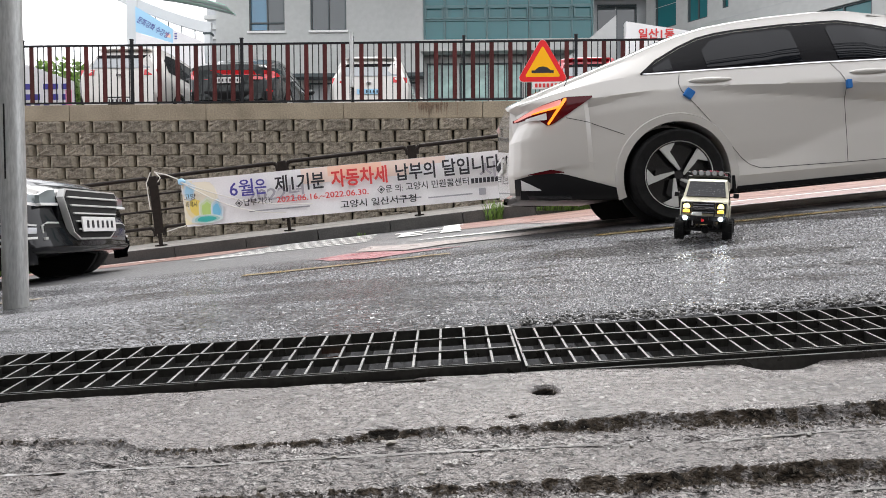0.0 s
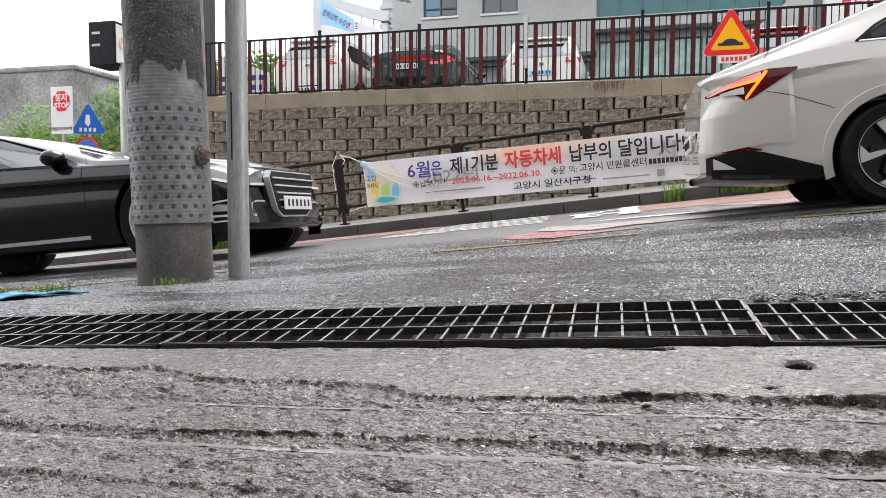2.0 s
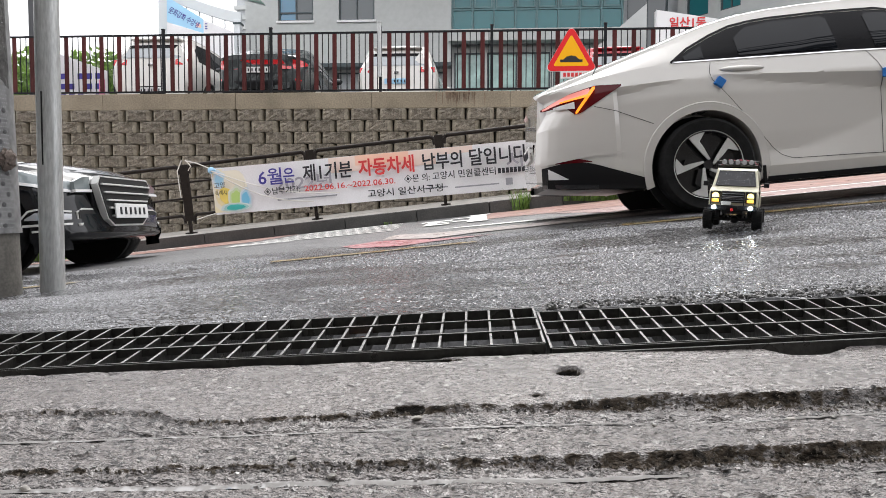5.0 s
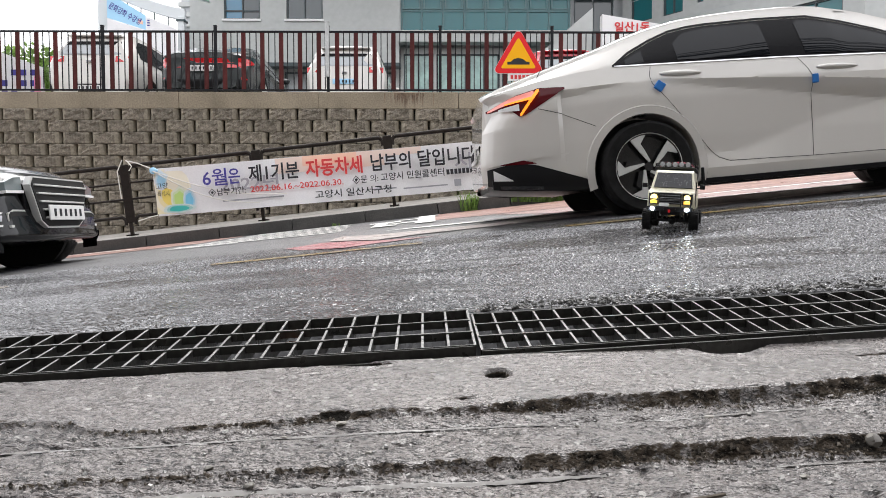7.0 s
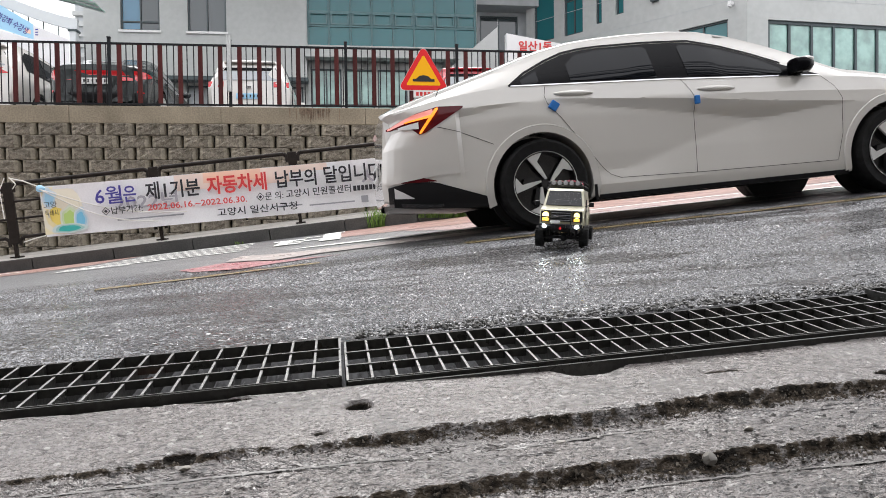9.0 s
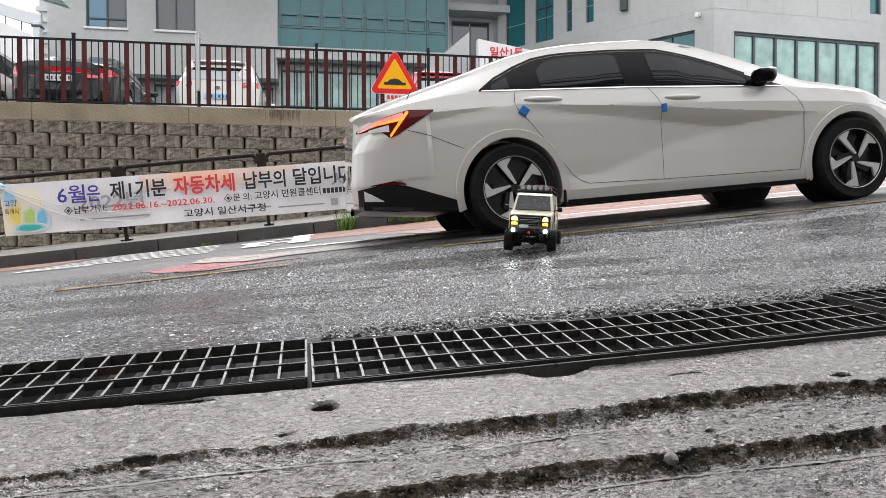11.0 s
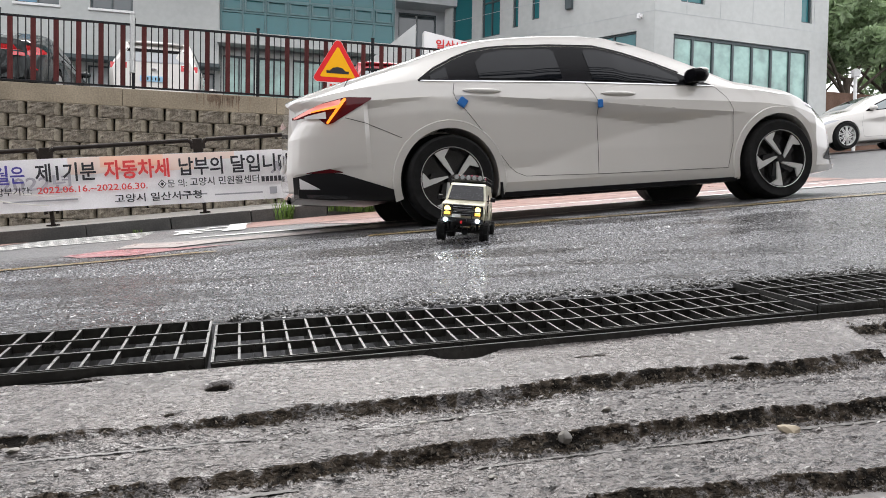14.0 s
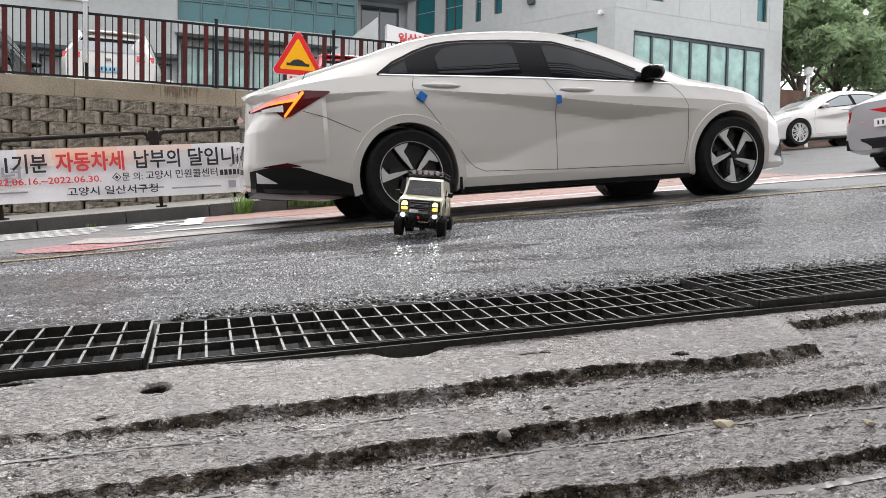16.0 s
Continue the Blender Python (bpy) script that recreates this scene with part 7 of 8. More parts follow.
words("주정차금지", 0.10, Matrix.Translation((-0.29, -0.022, 1.52)) @ UP, M["sign_white"], rd, bold=0.003)

ps = thing("pylon_sign", "black box sign with a round yellow emblem on a steel column", "sign", pose(-11.45, 13.2, 0))
bm = bmesh.new()
rod(bm, (0.85, 0.0, 0.0), (0.85, 0.0, 3.3), 0.14, n=20)
part("column", bm, M["polemetal"], ps, soft=60)
bm = bmesh.new()
mz = Matrix.Translation((0.47, -0.3, 0))
box(bm, (0.03, 0.3, 3.68), (0.64, 0.62, 0.92), mz, bevel=0.02)
cab = part("cabinet", bm, M["fence_black"], ps)
bm = bmesh.new()
box(bm, (0.352, 0.3, 3.68), (0.01, 0.52, 0.80), mz)
part("face", bm, M["sign_white"], cab)
bm = bmesh.new()
lathe(bm, [(0.001, 0.0), (0.17, 0.0), (0.17, 0.01)], mz @ pose(0.362, 0.3, 3.7, 0, 90, 0), n=28)
part("emblem", bm, M["ink_peach"], cab)
bm = bmesh.new()
for k in range(2):
    box(bm, (-0.1, -0.012, 3.9 - 0.25 * k), (0.2, 0.01, 0.05), mz)
part("vent_bar", bm, M["polemetal"], cab)

# ---- tax banner tied to the railing ----
bn = thing("tax_banner", "white tax notice banner with colour print, roped to the railing", "banner", pose(-4.14, 10.5, 0.232, 0, -4.9, 0))
BL, BHT = 5.06, 0.70


def cloth(x, z):
    return 0.018 * math.sin(x * 2.1) + 0.012 * noise.noise((x * 2.4, z * 3, 1)) + 0.05 * (z / BHT - 0.5) * math.sin(x * 0.9)


bm = grid_mesh(spread(0, BL, 0.06), spread(0, BHT, 0.05), lambda x, z: (x + 0.03 * (1 - z / BHT) * (x < 0.01), cloth(x, z), z))
part("cloth", bm, M["banner"], bn, soft=80)


def print_patch(x0, x1, z0, z1, mat, nm="print_patch", lift=0.004):
    b = grid_mesh(spread(x0, x1, 0.06), spread(z0, z1, 0.05), lambda x, z: (x, cloth(x, z) - lift, z))
    return part(nm, b, mat, bn)


def print_soft(nm, cx, cz, rx, rz, colour, edge, lift, seed):
    """A printed patch with an uneven round outline, fading through paler rings."""
    for k, f in enumerate((1.0, 0.8, 0.6)):
        b = bmesh.new()
        t = (0.25, 0.6, 1.0)[k]
        ring = []
        for i in range(24):
            a = 2 * math.pi * i / 24
            q = f * (1 + 0.25 * noise.noise((math.cos(a) * 1.5, math.sin(a) * 1.5, seed)))
            x, z = max(0.02, cx + rx * q * math.cos(a)), min(0.68, max(0.02, cz + rz * q * math.sin(a)))
            ring.append(b.verts.new((x, cloth(x, z) - lift - 0.001 * k, z)))
        b.faces.new(ring)
        c = tuple(p + (o - p) * t for p, o in zip((0.78, 0.77, 0.76), colour))
        part(nm, b, plain("soft_print", c, 0.55), bn)


print_patch(0.02, 0.17, 0.03, 0.68, plain("column_print", (0.82, 0.74, 0.50), 0.55), "yellow_column", 0.003)
print_soft("yellow_print", 0.28, 0.32, 0.28, 0.34, (0.84, 0.66, 0.16), 0, 0.005, 1)
print_soft("blue_print", 0.12, 0.52, 0.10, 0.14, (0.36, 0.62, 0.80), 0, 0.008, 2)
print_soft("green_print", 0.36, 0.22, 0.13, 0.20, (0.46, 0.64, 0.20), 0, 0.011, 3)
print_soft("sky_print", 0.50, 0.20, 0.09, 0.18, (0.18, 0.50, 0.70), 0, 0.014, 4)
print_soft("teal_print", 0.34, 0.09, 0.25, 0.065, (0.05, 0.42, 0.38), 0, 0.017, 5)
pe = plain("pale_peach_print", (0.82, 0.66, 0.58), 0.55)
print_patch(1.8, 3.4, 0.47, 0.695, pe)
print_patch(2.2, 3.0, 0.55, 0.697, M["ink_peach"], lift=0.005)
print_patch(3.4, 3.95, 0.6, 0.697, pe, lift=0.005)
# an older notice shows through the wet cloth
ghost = plain("ghost_print", (0.36, 0.35, 0.38), 0.55)
for body, x, z, size, width in (("2022년", 0.98, 0.285, 0.24, 0.86), ("시", 4.42, 0.33, 0.26, 0.24)):
    words(body, size, Matrix.Translation((x, -0.056, z)) @ UP, ghost, bn, "ghost_letter", bold=0.004, width=width)
for body, x, z, size, mt, width, bold in (("6월", 0.73, 0.395, 0.27, "ink_navy", 0.36, 0.003), ("은", 1.11, 0.40, 0.25, "ink_navy", 0.17, 0.004), ("제1기분", 1.41, 0.405, 0.265, "ink_black", 0.74, 0.005),
                                         ("자동차세", 2.25, 0.405, 0.27, "ink_red", 0.83, 0.007), ("납부의", 3.19, 0.41, 0.265, "ink_black", 0.58, 0.005), ("달입니다!", 3.88, 0.415, 0.265, "ink_black", 0.90, 0.005),
                                         ("◈납부기간:", 0.80, 0.235, 0.115, "ink_black", 0.55, 0.001), ("2022.06.16.~2022.06.30.", 1.42, 0.235, 0.12, "ink_red", 1.36, 0.0015),
                                         ("◈문 의:", 2.91, 0.24, 0.12, "ink_black", 0.38, 0.001), ("고양시 민원콜센터", 3.33, 0.245, 0.125, "ink_black", 0.93, 0.0015), ("고양시 일산서구청", 2.35, 0.07, 0.125, "ink_black", 1.12, 0.0015)):
    words(body, size, Matrix.Translation((x, -0.060, z)) @ UP, M[mt], bn, bold=bold, width=width)
bm = bmesh.new()
for k in range(12):
    box(bm, (4.32 + 0.058 * k, -0.05, 0.285), (0.045, 0.004, 0.075))
tagged(part("number_bar", bm, M["ink_black"], bn), kind="stuff")
bm = bmesh.new()
for x0, x1, z in ((3.2, 3.55, 0.12), (3.65, 4.3, 0.10), (1.0, 1.9, 0.14)):
    box(bm, ((x0 + x1) / 2, -0.05, z), (x1 - x0, 0.003, 0.02))
tagged(part("faint_bar", bm, M["ink_grey"], bn), kind="stuff")
bm = bmesh.new()
box(bm, (4.45, -0.05, 0.12), (0.10, 0.004, 0.10))
part("code_square", bm, M["ink_grey"], bn)
for body, x, z, size in (("고양", 0.05, 0.40, 0.10), ("특례시", 0.06, 0.29, 0.085)):
    words(body, size, Matrix.Translation((x, -0.05, z)) @ UP, M["ink_black"], bn, width=0.17)
bm = bmesh.new()
bmesh.ops.create_icosphere(bm, subdivisions=2, radius=1)
for v in bm.verts:
    v.co *= 1 + 0.4 * noise.noise(v.co * 2.5)
    v.co = Vector((0.03 + v.co.x * 0.06, -0.03 + v.co.y * 0.03, 0.67 + v.co.z * 0.05))
part("corner_knot", bm, M["ink_sky"], bn, "blue cloth knotted to the corner")
for (a, b, c) in (((-0.40, 0.06, 0.86), (-0.2, 0.0, 0.80), (0.0, 0.0, 0.70)), ((-0.30, 0.06, -0.04), (-0.1, 0.0, 0.0), (0.02, 0.0, 0.02)), ((-0.42, -0.02, 0.86), (-0.50, -0.02, 0.70), (-0.48, -0.02, 0.30)),
                  ((-0.36, -0.02, 0.86), (-0.28, -0.03, 0.76), (-0.33, -0.02, 0.70)), ((BL, 0, 0.68), (BL + 0.2, 0.03, 0.75), (BL + 0.45, 0.06, 0.80))):
    bm = bmesh.new()
    tube(bm, [a, b, c], 0.008, 6)
    part("rope", bm, M["rope"], bn)
# two slack cords hang across the cloth from its knotted corner
for x1, z1, sag in ((1.55, 0.075, 0.14), (1.95, 0.17, 0.12)):
    bm = bmesh.new()
    line = []
    for k in range(15):
        f = k / 14
        x, z = 0.03 + (x1 - 0.03) * f, 0.66 + (z1 - 0.66) * f - sag * math.sin(math.pi * f)
        line.append((x, cloth(x, z) - 0.058, z))
    tube(bm, line, 0.007, 6)
    part("rope", bm, M["rope"], bn)

# ---- loose things on the ground ----
r9 = random.Random(9)


def stone(x, y, s, mat, label, name="stone", zf=None):
    bm = bmesh.new()
    bmesh.ops.create_icosphere(bm, subdivisions=2, radius=1)
    k = r9.random() * 50
    cuts = [Vector((r9.gauss(0, 1), r9.gauss(0, 1), r9.gauss(0, 0.8))).normalized() for _ in range(8)]
    for v in bm.verts:
        for c in cuts:
            d = v.co.dot(c) - 0.62
            if d > 0:
                v.co -= c * d
        v.co *= 1 + 0.12 * noise.noise(v.co * 3 + Vector((k, 0, 0)))
    z = (apron_z(x, y) if y < 1.2 else road_z(x, y)) if zf is None else zf
    bmesh.ops.transform(bm, matrix=Matrix.Translation((x, y, z + s * 0.22)) @ Matrix.Rotation(k, 4, "Z") @ Matrix.Diagonal((s, s * 0.7, s * 0.45, 1)), verts=bm.verts[:])
    return tagged(part(name, bm, mat, soft=24), label, "stone", group="loose stones")


stone(0.483, 0.832, 0.018, M["pebble"], "small pale stone lying in a gully")
stone(0.812, 0.822, 0.021, M["cap"], "small grey stone lying in a gully")
stone(1.03, 0.78, 0.012, M["cap"], "small grey stone lying on the concrete")
stone(0.575, 0.685, 0.013, M["cap"], "small grey stone lying on the concrete")
for k in range(26):
    stone(r9.uniform(-1.1, 1.3), r9.uniform(0.55, 0.92), r9.uniform(0.004, 0.009), M["pebble"], "tiny pale stone chip on the broken concrete", "stone_chip")
vs_bm = bmesh.new()
for _ in range(1500):
    x = r9.uniform(0.05, 2.6)
    d = abs(r9.gauss(0, 0.055))
    y = drain_y(x) + 0.012 + d
    s = r9.uniform(0.003, 0.008) * (1.1 - min(0.6, d * 4))
    m = Matrix.Translation((x, y, ground_point(x, y - 0.064 * x)[2] + s * 0.25)) @ Matrix.Rotation(r9.uniform(0, 6), 4, (r9.random(), r9.random(), 1)) @ Matrix.Diagonal((s, s * r9.uniform(0.6, 1), s * 0.6, 1))
    bmesh.ops.create_icosphere(vs_bm, subdivisions=1, radius=1, matrix=m)
crumbs = part("asphalt_crumbs", vs_bm, M["kerb"])
tagged(crumbs, "dark crumbled asphalt along the edge of the drain", "asphalt crumbs", kind="stuff")
bm = bmesh.new()
for k in range(5):
    a = Vector((-0.335 + 0.006 * k, 1.26 + 0.01 * (k % 2), 0.0))
    q = [bm.verts.new(a + Vector(p)) for p in ((0, 0, -0.012), (0.03, 0.004, -0.008), (0.036, 0.02, -0.012), (0.006, 0.014, -0.016))]
    bm.faces.new(q)
leafy = part("dead_leaf", bm, plain("brown_leaf", (0.30, 0.10, 0.03), 0.6))
tagged(leafy, "brown dead leaf caught in the drain grating", "leaf")
bm = bmesh.new()
rod(bm, (0.18, 0.70, apron_z(0.18, 0.70) + 0.004), (0.26, 0.72, apron_z(0.26, 0.72) + 0.005), 0.0035, 0.002, 6)
tagged(part("twig", bm, M["bark"]), "short brown twig on the concrete", "twig")
bm = grid_mesh(spread(-0.22, 0.22, 0.02), spread(-0.16, 0.16, 0.02), lambda x, y: (-2.42 + x + 0.3 * y, 2.05 + y, road_z(-2.42 + x, 2.05 + y) + 0.016 + 0.018 * noise.noise((x * 9, y * 9, 3))))
rag = part("blue_rag", bm, material("blue_cloth", (0.05, 0.33, 0.50), 0.6, vary=0.4, scale=14, fine=60), soft=70)
sm = rag.modifiers.new("thickness", "SOLIDIFY")
sm.thickness = 0.006
tagged(rag, "crumpled blue rag lying on the wet asphalt", "rag")

# ---- the scale model van ----


def model_van(m):
    van = thing("model_van", "olive-cream scale model van on knobbly tyres, roof rack, lamps lit", "model van", m)
    cream = material("van_cream_paint", (0.62, 0.59, 0.44), 0.35, vary=0.05, scale=20, fine=200, bump=0.02, coat=0.5)
    HW = 0.118
    side = [(0.092, 0.128), (0.096, 0.198), (0.086, 0.212), (0.03, 0.222), (-0.035, 0.230), (-0.10, 0.318), (-0.115, 0.330), (-0.14, 0.336), (-0.56, 0.336), (-0.585, 0.328), (-0.597, 0.20), (-0.595, 0.135), (-0.58, 0.122), (0.07, 0.118)]
    bm = bmesh.new()
    rings = []
    for y, k in ((-HW, 0.94), (-HW * 0.985, 0.98), (-HW * 0.9, 1.0), (HW * 0.9, 1.0), (HW * 0.985, 0.98), (HW, 0.94)):
        ring = []
        for x, z in side:
            tuck = 0.86 if z > 0.3 else 1.0 - 0.12 * max(0.0, (z - 0.23) / 0.1)
            cx, cz = -0.25, 0.22
            ring.append(bm.verts.new((cx + (x - cx) * (0.985 + 0.015 * k), y * tuck, cz + (z - cz) * (0.9 + 0.1 * k) if z > 0.3 else z)))
        rings.append(ring)
    n = len(side)
    for a, b in zip(rings, rings[1:]):
        for k in range(n):
            bm.faces.new((a[k], a[(k + 1) % n], b[(k + 1) % n], b[k]))
    bm.faces.new(rings[0][::-1])
    bm.faces.new(rings[-1])
    body = cut_arches(bm, [(0.0, 0.125), (-0.47, 0.125)], 0.068, HW, cream, van, k=0.12)
    body.data.materials[0] = cream

    def bx(nm, c, s, mat, parent=van, bevel=0.0, rot=None):
        b = bmesh.new()
        box(b, (0, 0, 0), s, Matrix.Translation(c) @ (rot or Matrix()), bevel=bevel)
        return part(nm, b, mat, parent)

    def pr(nm, pts, y, th, mat, parent=van):
        b = bmesh.new()
        prism(b, pts, th, Matrix.Translation((0, y, 0)))
        return part(nm, b, mat, parent)

    bx("chassis", (-0.24, 0, 0.105), (0.62, 0.10, 0.03), M["black_plastic"])
    for s in (-1, 1):
        y = s * HW * 0.985 - (0.004 if s > 0 else 0)
        pr("door_glass", [(-0.052, 0.238), (-0.105, 0.308), (-0.185, 0.312), (-0.185, 0.240)], s * 0.112 - 0.002, 0.004, M["tint"]).matrix_basis = pose(0, s * 0.0015, 0, s * 3.5)
        bx("belt_line", (-0.34, s * 0.1165, 0.214), (0.48, 0.004, 0.005), cream)
        bx("body_rib", (-0.32, s * 0.1175, 0.165), (0.52, 0.004, 0.006), cream)
        bx("sill", (-0.235, s * 0.113, 0.118), (0.36, 0.012, 0.018), M["black_plastic"], bevel=0.003)
        bx("side_step", (-0.235, s * 0.125, 0.098), (0.30, 0.012, 0.008), M["black_plastic"], bevel=0.002)
        bx("door_gap", (-0.195, s * 0.1165, 0.20), (0.002, 0.006, 0.15), M["gap"])
        bx("door_handle", (-0.175, s * 0.119, 0.222), (0.02, 0.005, 0.006), M["chrome"])
        b = bmesh.new()
        rod(b, (-0.07, s * 0.112, 0.235), (-0.06, s * 0.142, 0.243), 0.003, n=6)
        box(b, (-0.06, s * 0.152, 0.247), (0.012, 0.028, 0.026), bevel=0.004)
        part("mirror", b, M["black_plastic"], van)
        b = bmesh.new()
        rings = []
        for k in range(19):
            a = math.pi * (-0.05 + 1.1 * k / 18)
            rings.append((a,))
        for wx in (0.0, -0.47):
            q = bmesh.new()
            pts = [(wx + 0.072 * math.cos(math.pi * k / 14), 0.128 + 0.070 * math.sin(math.pi * k / 14)) for k in range(15)]
            tube(q, [(x, s * 0.1165, z) for x, z in pts], 0.0045, 6)
            part("arch_flare", q, cream, van)
        b.free()
        # lamps: yellow sealed beam over a marker, cold white bumper lamp
        lz = bx("lamp_bezel", (0.097, s * 0.086, 0.176), (0.006, 0.052, 0.058), M["black_plastic"], bevel=0.003)
        q = bmesh.new()
        lathe(q, [(0.001, 0.006), (0.014, 0.004), (0.018, 0.0)], pose(0.1, s * 0.086, 0.182, 0, 90, 0), n=20)
        part("head_lamp", q, plain("head_lamp_lit", (0.9, 0.8, 0.4), 0.2, emit=(1.0, 0.78, 0.18), power=1.3), lz)
        bx("marker_lamp", (0.101, s * 0.086, 0.158), (0.004, 0.036, 0.016), plain("marker_lit", (0.9, 0.5, 0.1), 0.2, emit=(1.0, 0.55, 0.08), power=0.5), lz)
        q = bmesh.new()
        lathe(q, [(0.001, 0.012), (0.008, 0.010), (0.0105, 0.0), (0.0105, -0.02)], pose(0.135, s * 0.088, 0.122, 0, 90, 0), n=18)
        part("bumper_lamp", q, plain("bumper_lamp_lit", (0.9, 0.95, 1), 0.2, emit=(0.80, 0.92, 1.0), power=34.0), van)
        bx("side_marker", (0.06, s * 0.117, 0.195), (0.014, 0.004, 0.008), plain("amber_lens", (0.8, 0.3, 0.02), 0.2), van)
        bx("tail_lamp", (-0.599, s * 0.098, 0.215), (0.006, 0.022, 0.05), M["lamp_red"], van, 0.002)
        bx("rear_glass", (-0.597, s * 0.052, 0.285), (0.006, 0.075, 0.055), M["tint"], van, 0.002)
        # wheels
        for wx in (0.0, -0.47):
            w = new("wheel")
            w.parent = van
            w.matrix_basis = pose(wx, s * 0.122, 0.0585)
            q = bmesh.new()
            r, h = 0.056, 0.024
            lathe(q, [(0.030, -h), (0.046, -h * 1.05), (0.054, -h * 0.85), (r, -h * 0.5), (r, h * 0.5), (0.054, h * 0.85), (0.046, h * 1.05), (0.030, h)], n=32, axis="Y")
            for k in range(26):
                a = 2 * math.pi * k / 26
                for d in (-1, 1):
                    box(q, (0, d * 0.0135, r), (0.0085, 0.017, 0.006), Matrix.Rotation(a + d * 0.06, 4, "Y"))
            part("tyre", q, M["rubber"], w)
            q = bmesh.new()
            o = s * h
            lathe(q, [(0.001, o * 0.35), (0.012, o * 0.35), (0.020, o * 0.1), (0.027, o * 0.3), (0.0305, o * 0.98), (0.033, o * 0.95)], n=28, axis="Y")
            part("rim", q, M["rim_dark"], w)
            for k in range(8):
                q = bmesh.new()
                rod(q, (0.024 * math.cos(k * 0.785), o * 0.30, 0.024 * math.sin(k * 0.785)), (0.024 * math.cos(k * 0.785), o * 0.55, 0.024 * math.sin(k * 0.785)), 0.0028, n=6)
                part("rim_bolt", q, M["rim_silver"], w)
    # windscreen
    b = bmesh.new()
    q = [b.verts.new(p) for p in ((-0.0385, -0.102, 0.236), (-0.0385, 0.102, 0.236), (-0.099, 0.090, 0.318), (-0.099, -0.090, 0.318))]
    f = b.faces.new(q)
    r_ = bmesh.ops.extrude_face_region(b, geom=[f])
    bmesh.ops.translate(b, vec=(0.004, 0, 0.003), verts=[v for v in r_["geom"] if isinstance(v, bmesh.types.BMVert)])
    scr = part("windscreen", b, plain("van_windscreen", (0.02, 0.02, 0.023), 0.08), van)
    b = bmesh.new()
    rr = random.Random(3)
    for _ in range(70):
        u, v = rr.uniform(-0.95, 0.95), rr.uniform(0.05, 0.95)
        p = Vector((-0.0385 - 0.0605 * v + 0.0048, u * (0.102 - 0.012 * v), 0.236 + 0.082 * v + 0.0036))
        bmesh.ops.create_icosphere(b, subdivisions=1, radius=rr.uniform(0.0008, 0.0018), matrix=Matrix.Translation(p))
    tagged(part("rain_drop", b, M["lamp_clear"], scr), kind="stuff")
    # face: grille, bars, bull bar, bumper, winch
    g = bx("grille", (0.0975, 0, 0.175), (0.006, 0.118, 0.055), M["black_plastic"], bevel=0.002)
    for k in range(4):
        bx("grille_bar", (0.1015, 0, 0.155 + 0.0135 * k), (0.004, 0.116, 0.0035), M["ink_grey"], g)
    bx("bonnet_edge", (0.094, 0, 0.207), (0.012, 0.222, 0.012), cream, bevel=0.004)
    bp = bx("bumper", (0.118, 0, 0.122), (0.03, 0.235, 0.026), M["black_plastic"], bevel=0.004)
    bx("winch", (0.136, 0, 0.124), (0.016, 0.06, 0.018), M["black_plastic"], bp, 0.003)
    bx("tow_hook", (0.146, 0.0, 0.112), (0.01, 0.012, 0.016), M["sign_red"], bp, 0.003)
    bx("name_plate", (0.138, -0.03, 0.145), (0.004, 0.05, 0.016), M["sign_white"], bp, 0.002)
    for pts in ([(0.125, -0.105, 0.13), (0.135, -0.105, 0.19), (0.125, -0.09, 0.205), (0.125, -0.06, 0.205)], [(0.125, 0.105, 0.13), (0.135, 0.105, 0.19), (0.125, 0.09, 0.205), (0.125, 0.06, 0.205)],
                [(0.13, -0.055, 0.13), (0.125, -0.055, 0.205), (0.125, 0.055, 0.205), (0.13, 0.055, 0.13)], [(0.132, -0.104, 0.172), (0.13, 0.104, 0.172)]):
        b = bmesh.new()
        tube(b, pts, 0.0035, 8)
        part("bull_bar", b, M["black_plastic"], van)
    # roof rack with its row of lamps and a red net of cargo
    b = bmesh.new()
    for s in (-1, 1):
        tube(b, [(-0.10, s * 0.105, 0.352), (-0.57, s * 0.105, 0.352)], 0.004, 8)
        tube(b, [(-0.10, s * 0.105, 0.372), (-0.57, s * 0.105, 0.372)], 0.003, 8)
        for k in range(5):
            rod(b, (-0.13 - 0.105 * k, s * 0.105, 0.330), (-0.13 - 0.105 * k, s * 0.105, 0.374), 0.004, n=8)
    for k in range(10):
        rod(b, (-0.10 - 0.052 * k, -0.105, 0.350), (-0.10 - 0.052 * k, 0.105, 0.350), 0.0028, n=6)
    rod(b, (-0.10, -0.105, 0.372), (-0.10, 0.105, 0.372), 0.003, n=8)
    part("roof_rack", b, M["black_plastic"], van)
    for k in range(5):
        b = bmesh.new()
        lathe(b, [(0.001, 0.006), (0.013, 0.005), (0.0155, 0.0), (0.0155, -0.014), (0.006, -0.02)], pose(-0.088, -0.068 + 0.034 * k, 0.366, 0, 90, 0), n=18)
        lp = part("roof_lamp", b, M["black_plastic"], van)
        b = bmesh.new()
        lathe(b, [(0.001, 0.0), (0.0125, 0.0)], pose(-0.0815, -0.068 + 0.034 * k, 0.366, 0, 90, 0), n=18)
        part("lens", b, M["lamp_clear"], lp)
    b = bmesh.new()
    rr = random.Random(7)
    for _ in range(34):
        x0, y0 = rr.uniform(-0.48, -0.2), rr.uniform(-0.08, 0.08)
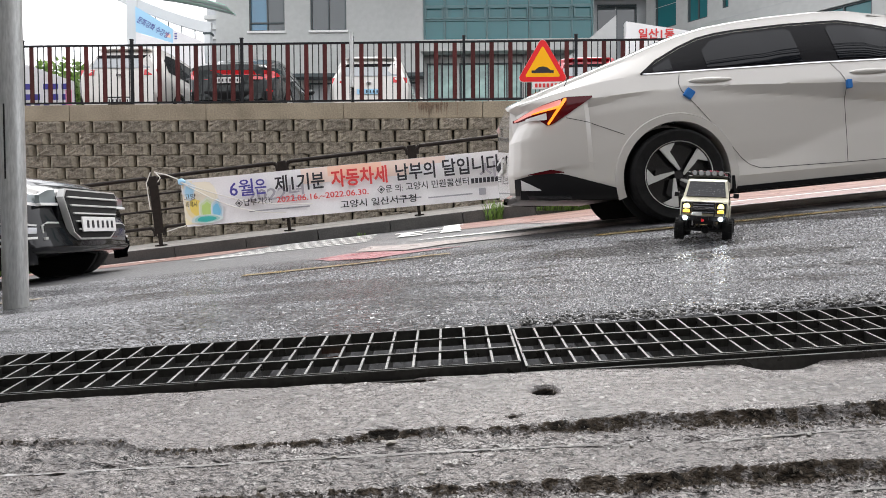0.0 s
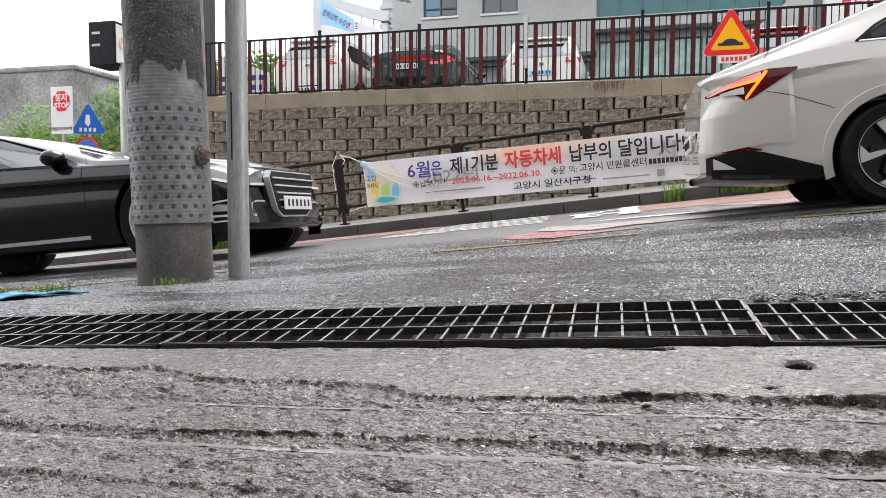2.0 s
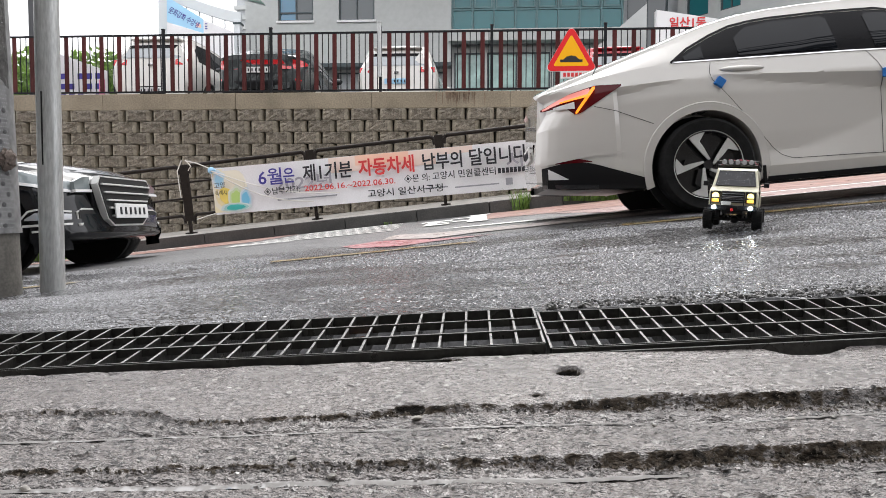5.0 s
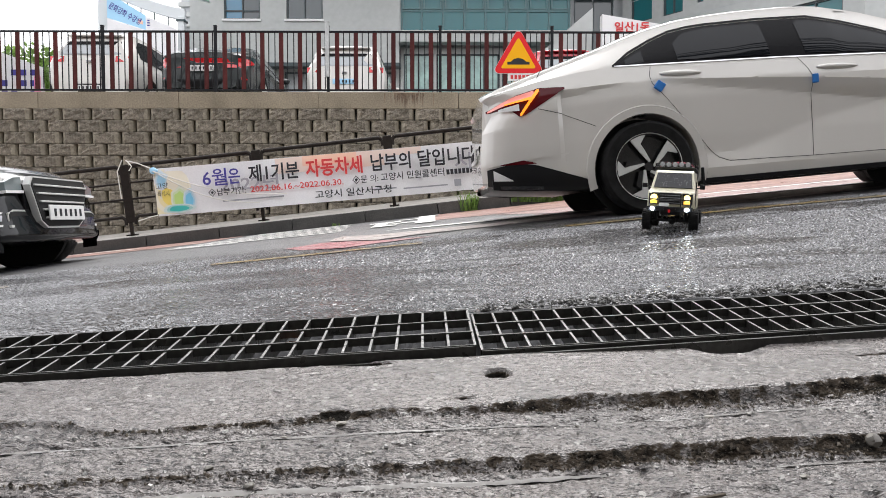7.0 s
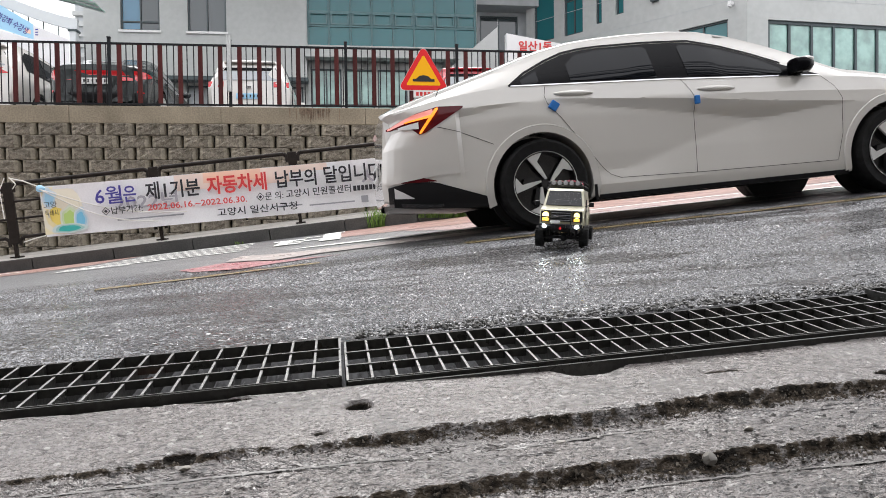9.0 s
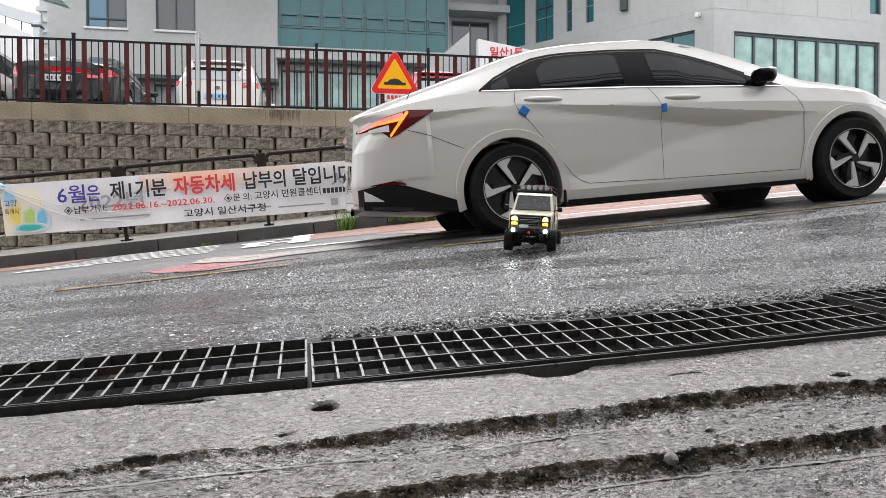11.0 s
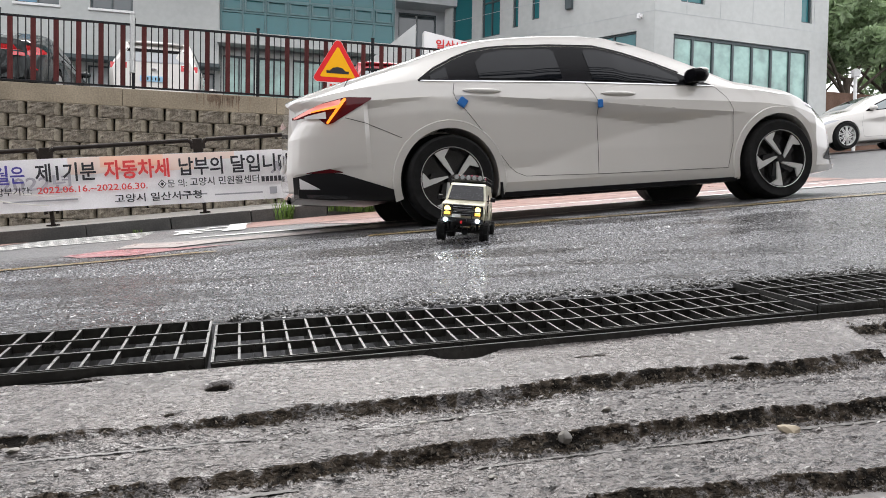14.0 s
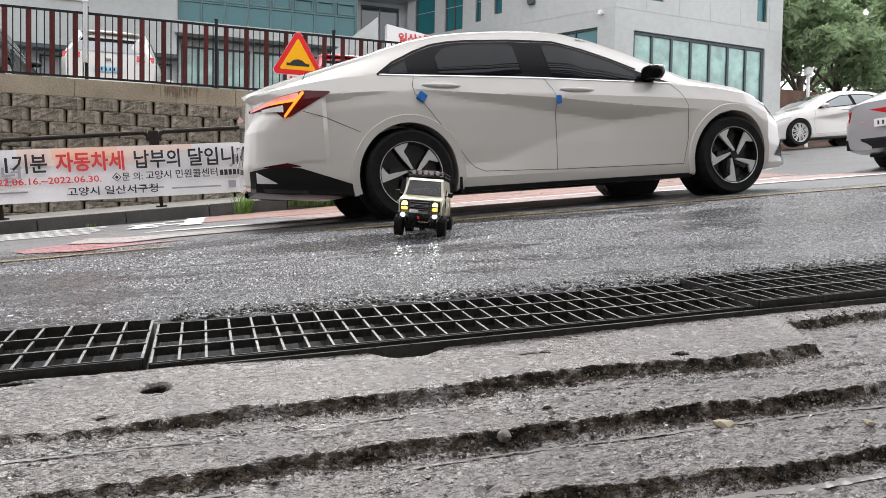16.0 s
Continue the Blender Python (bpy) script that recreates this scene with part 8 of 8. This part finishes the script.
        tube(b, [(x0, y0, 0.362), (x0 + rr.uniform(-0.05, 0.05), y0 + rr.uniform(-0.03, 0.03), 0.382 + rr.uniform(0, 0.008)), (x0 + rr.uniform(-0.1, 0.1), y0 + rr.uniform(-0.06, 0.06), 0.362)], 0.0026, 5)
    tagged(part("cargo_net", b, plain("red_net", (0.35, 0.03, 0.07), 0.6), van), kind="stuff")
    b = bmesh.new()
    box(b, (-0.36, 0, 0.362), (0.30, 0.17, 0.022), bevel=0.008)
    part("cargo", b, M["black_plastic"], van)
    # ladder, spare wheel, rear bumper, axles
    b = bmesh.new()
    for d in (-0.535, -0.565):
        tube(b, [(d, -0.12, 0.34), (d, -0.126, 0.30), (d, -0.126, 0.15)], 0.0028, 6)
    for k in range(5):
        rod(b, (-0.535, -0.126, 0.17 + 0.03 * k), (-0.565, -0.126, 0.17 + 0.03 * k), 0.0022, n=6)
    part("ladder", b, M["black_plastic"], van)
    b = bmesh.new()
    lathe(b, [(0.028, -0.02), (0.048, -0.022), (0.056, -0.01), (0.056, 0.01), (0.048, 0.022), (0.028, 0.02)], pose(-0.64, 0.035, 0.225, 0, 90, 0), n=30)
    sp = part("spare_tyre", b, M["rubber"], van)
    b = bmesh.new()
    lathe(b, [(0.001, -0.012), (0.026, -0.018), (0.029, 0.0)], pose(-0.645, 0.035, 0.225, 0, 90, 0), n=24)
    part("spare_rim", b, M["rim_dark"], sp)
    bx("spare_arm", (-0.61, 0.035, 0.225), (0.03, 0.02, 0.02), M["black_plastic"])
    bx("rear_bumper", (-0.605, 0, 0.13), (0.022, 0.225, 0.02), cream, bevel=0.004)
    for wx in (0.0, -0.47):
        b = bmesh.new()
        rod(b, (wx, -0.11, 0.0585), (wx, 0.11, 0.0585), 0.009, n=10)
        bmesh.ops.create_uvsphere(b, u_segments=12, v_segments=8, radius=0.022, matrix=Matrix.Translation((wx, 0.01, 0.0585)))
        part("axle", b, M["black_plastic"], van)
        for s in (-1, 1):
            b = bmesh.new()
            rod(b, (wx, s * 0.075, 0.06), (wx + 0.01, s * 0.085, 0.15), 0.008, n=8)
            part("damper", b, M["black_plastic"], van)
    for s in (-1, 1):
        b = bmesh.new()
        rod(b, (-0.02, s * 0.05, 0.062), (-0.2, s * 0.04, 0.10), 0.005, n=8)
        rod(b, (-0.45, s * 0.05, 0.062), (-0.27, s * 0.04, 0.10), 0.005, n=8)
        part("link_rod", b, M["black_plastic"], van)
    return van


VX, VY = 1.065, 3.35
HEAD = 248.0
model_van(pose(VX, VY, road_z(VX, VY) + 0.001) @ pose(0, 0, 0, 0, 0, HEAD) @ pose(0, 0, 0, -3.5, 1.5, 0) @ Matrix.Scale(0.86, 4))

# ---- unseen wall and overhang, added behind the camera to keep light off the car flanks ----
bm = bmesh.new()
box(bm, (0, -3.2, 3.45), (44, 0.3, 7.9))
tagged(part("wall_behind", bm, M["unseen_wall_dark"]), "unseen dark wall added behind the apron to block light", "wall", kind="structure")
bm = bmesh.new()
box(bm, (0, -2.55, 3.6), (44, 1.5, 0.3))
tagged(part("ceiling", bm, M["panel_grey"]), "unseen overhang added behind the apron to block light", "overhang", kind="structure")
cables = "overhead cables fixed to the utility pole"
for k in range(14):
    z0, lean = 5.3 + 0.16 * k, 0.075 * math.sin(k * 2.3)
    pts = []
    for j in range(-12, 13):
        d = 1.8 * j
        pts.append((-2.46 + d, 3.17 + lean * d, z0 - 0.045 * abs(d) * (1 - abs(d) / 30)))
    bm = bmesh.new()
    tube(bm, pts, 0.018 + 0.016 * (k % 3), 6)
    tagged(part("cable", bm, M["black_plastic"]), "black overhead cable fixed to the utility pole", "cable", group=cables)
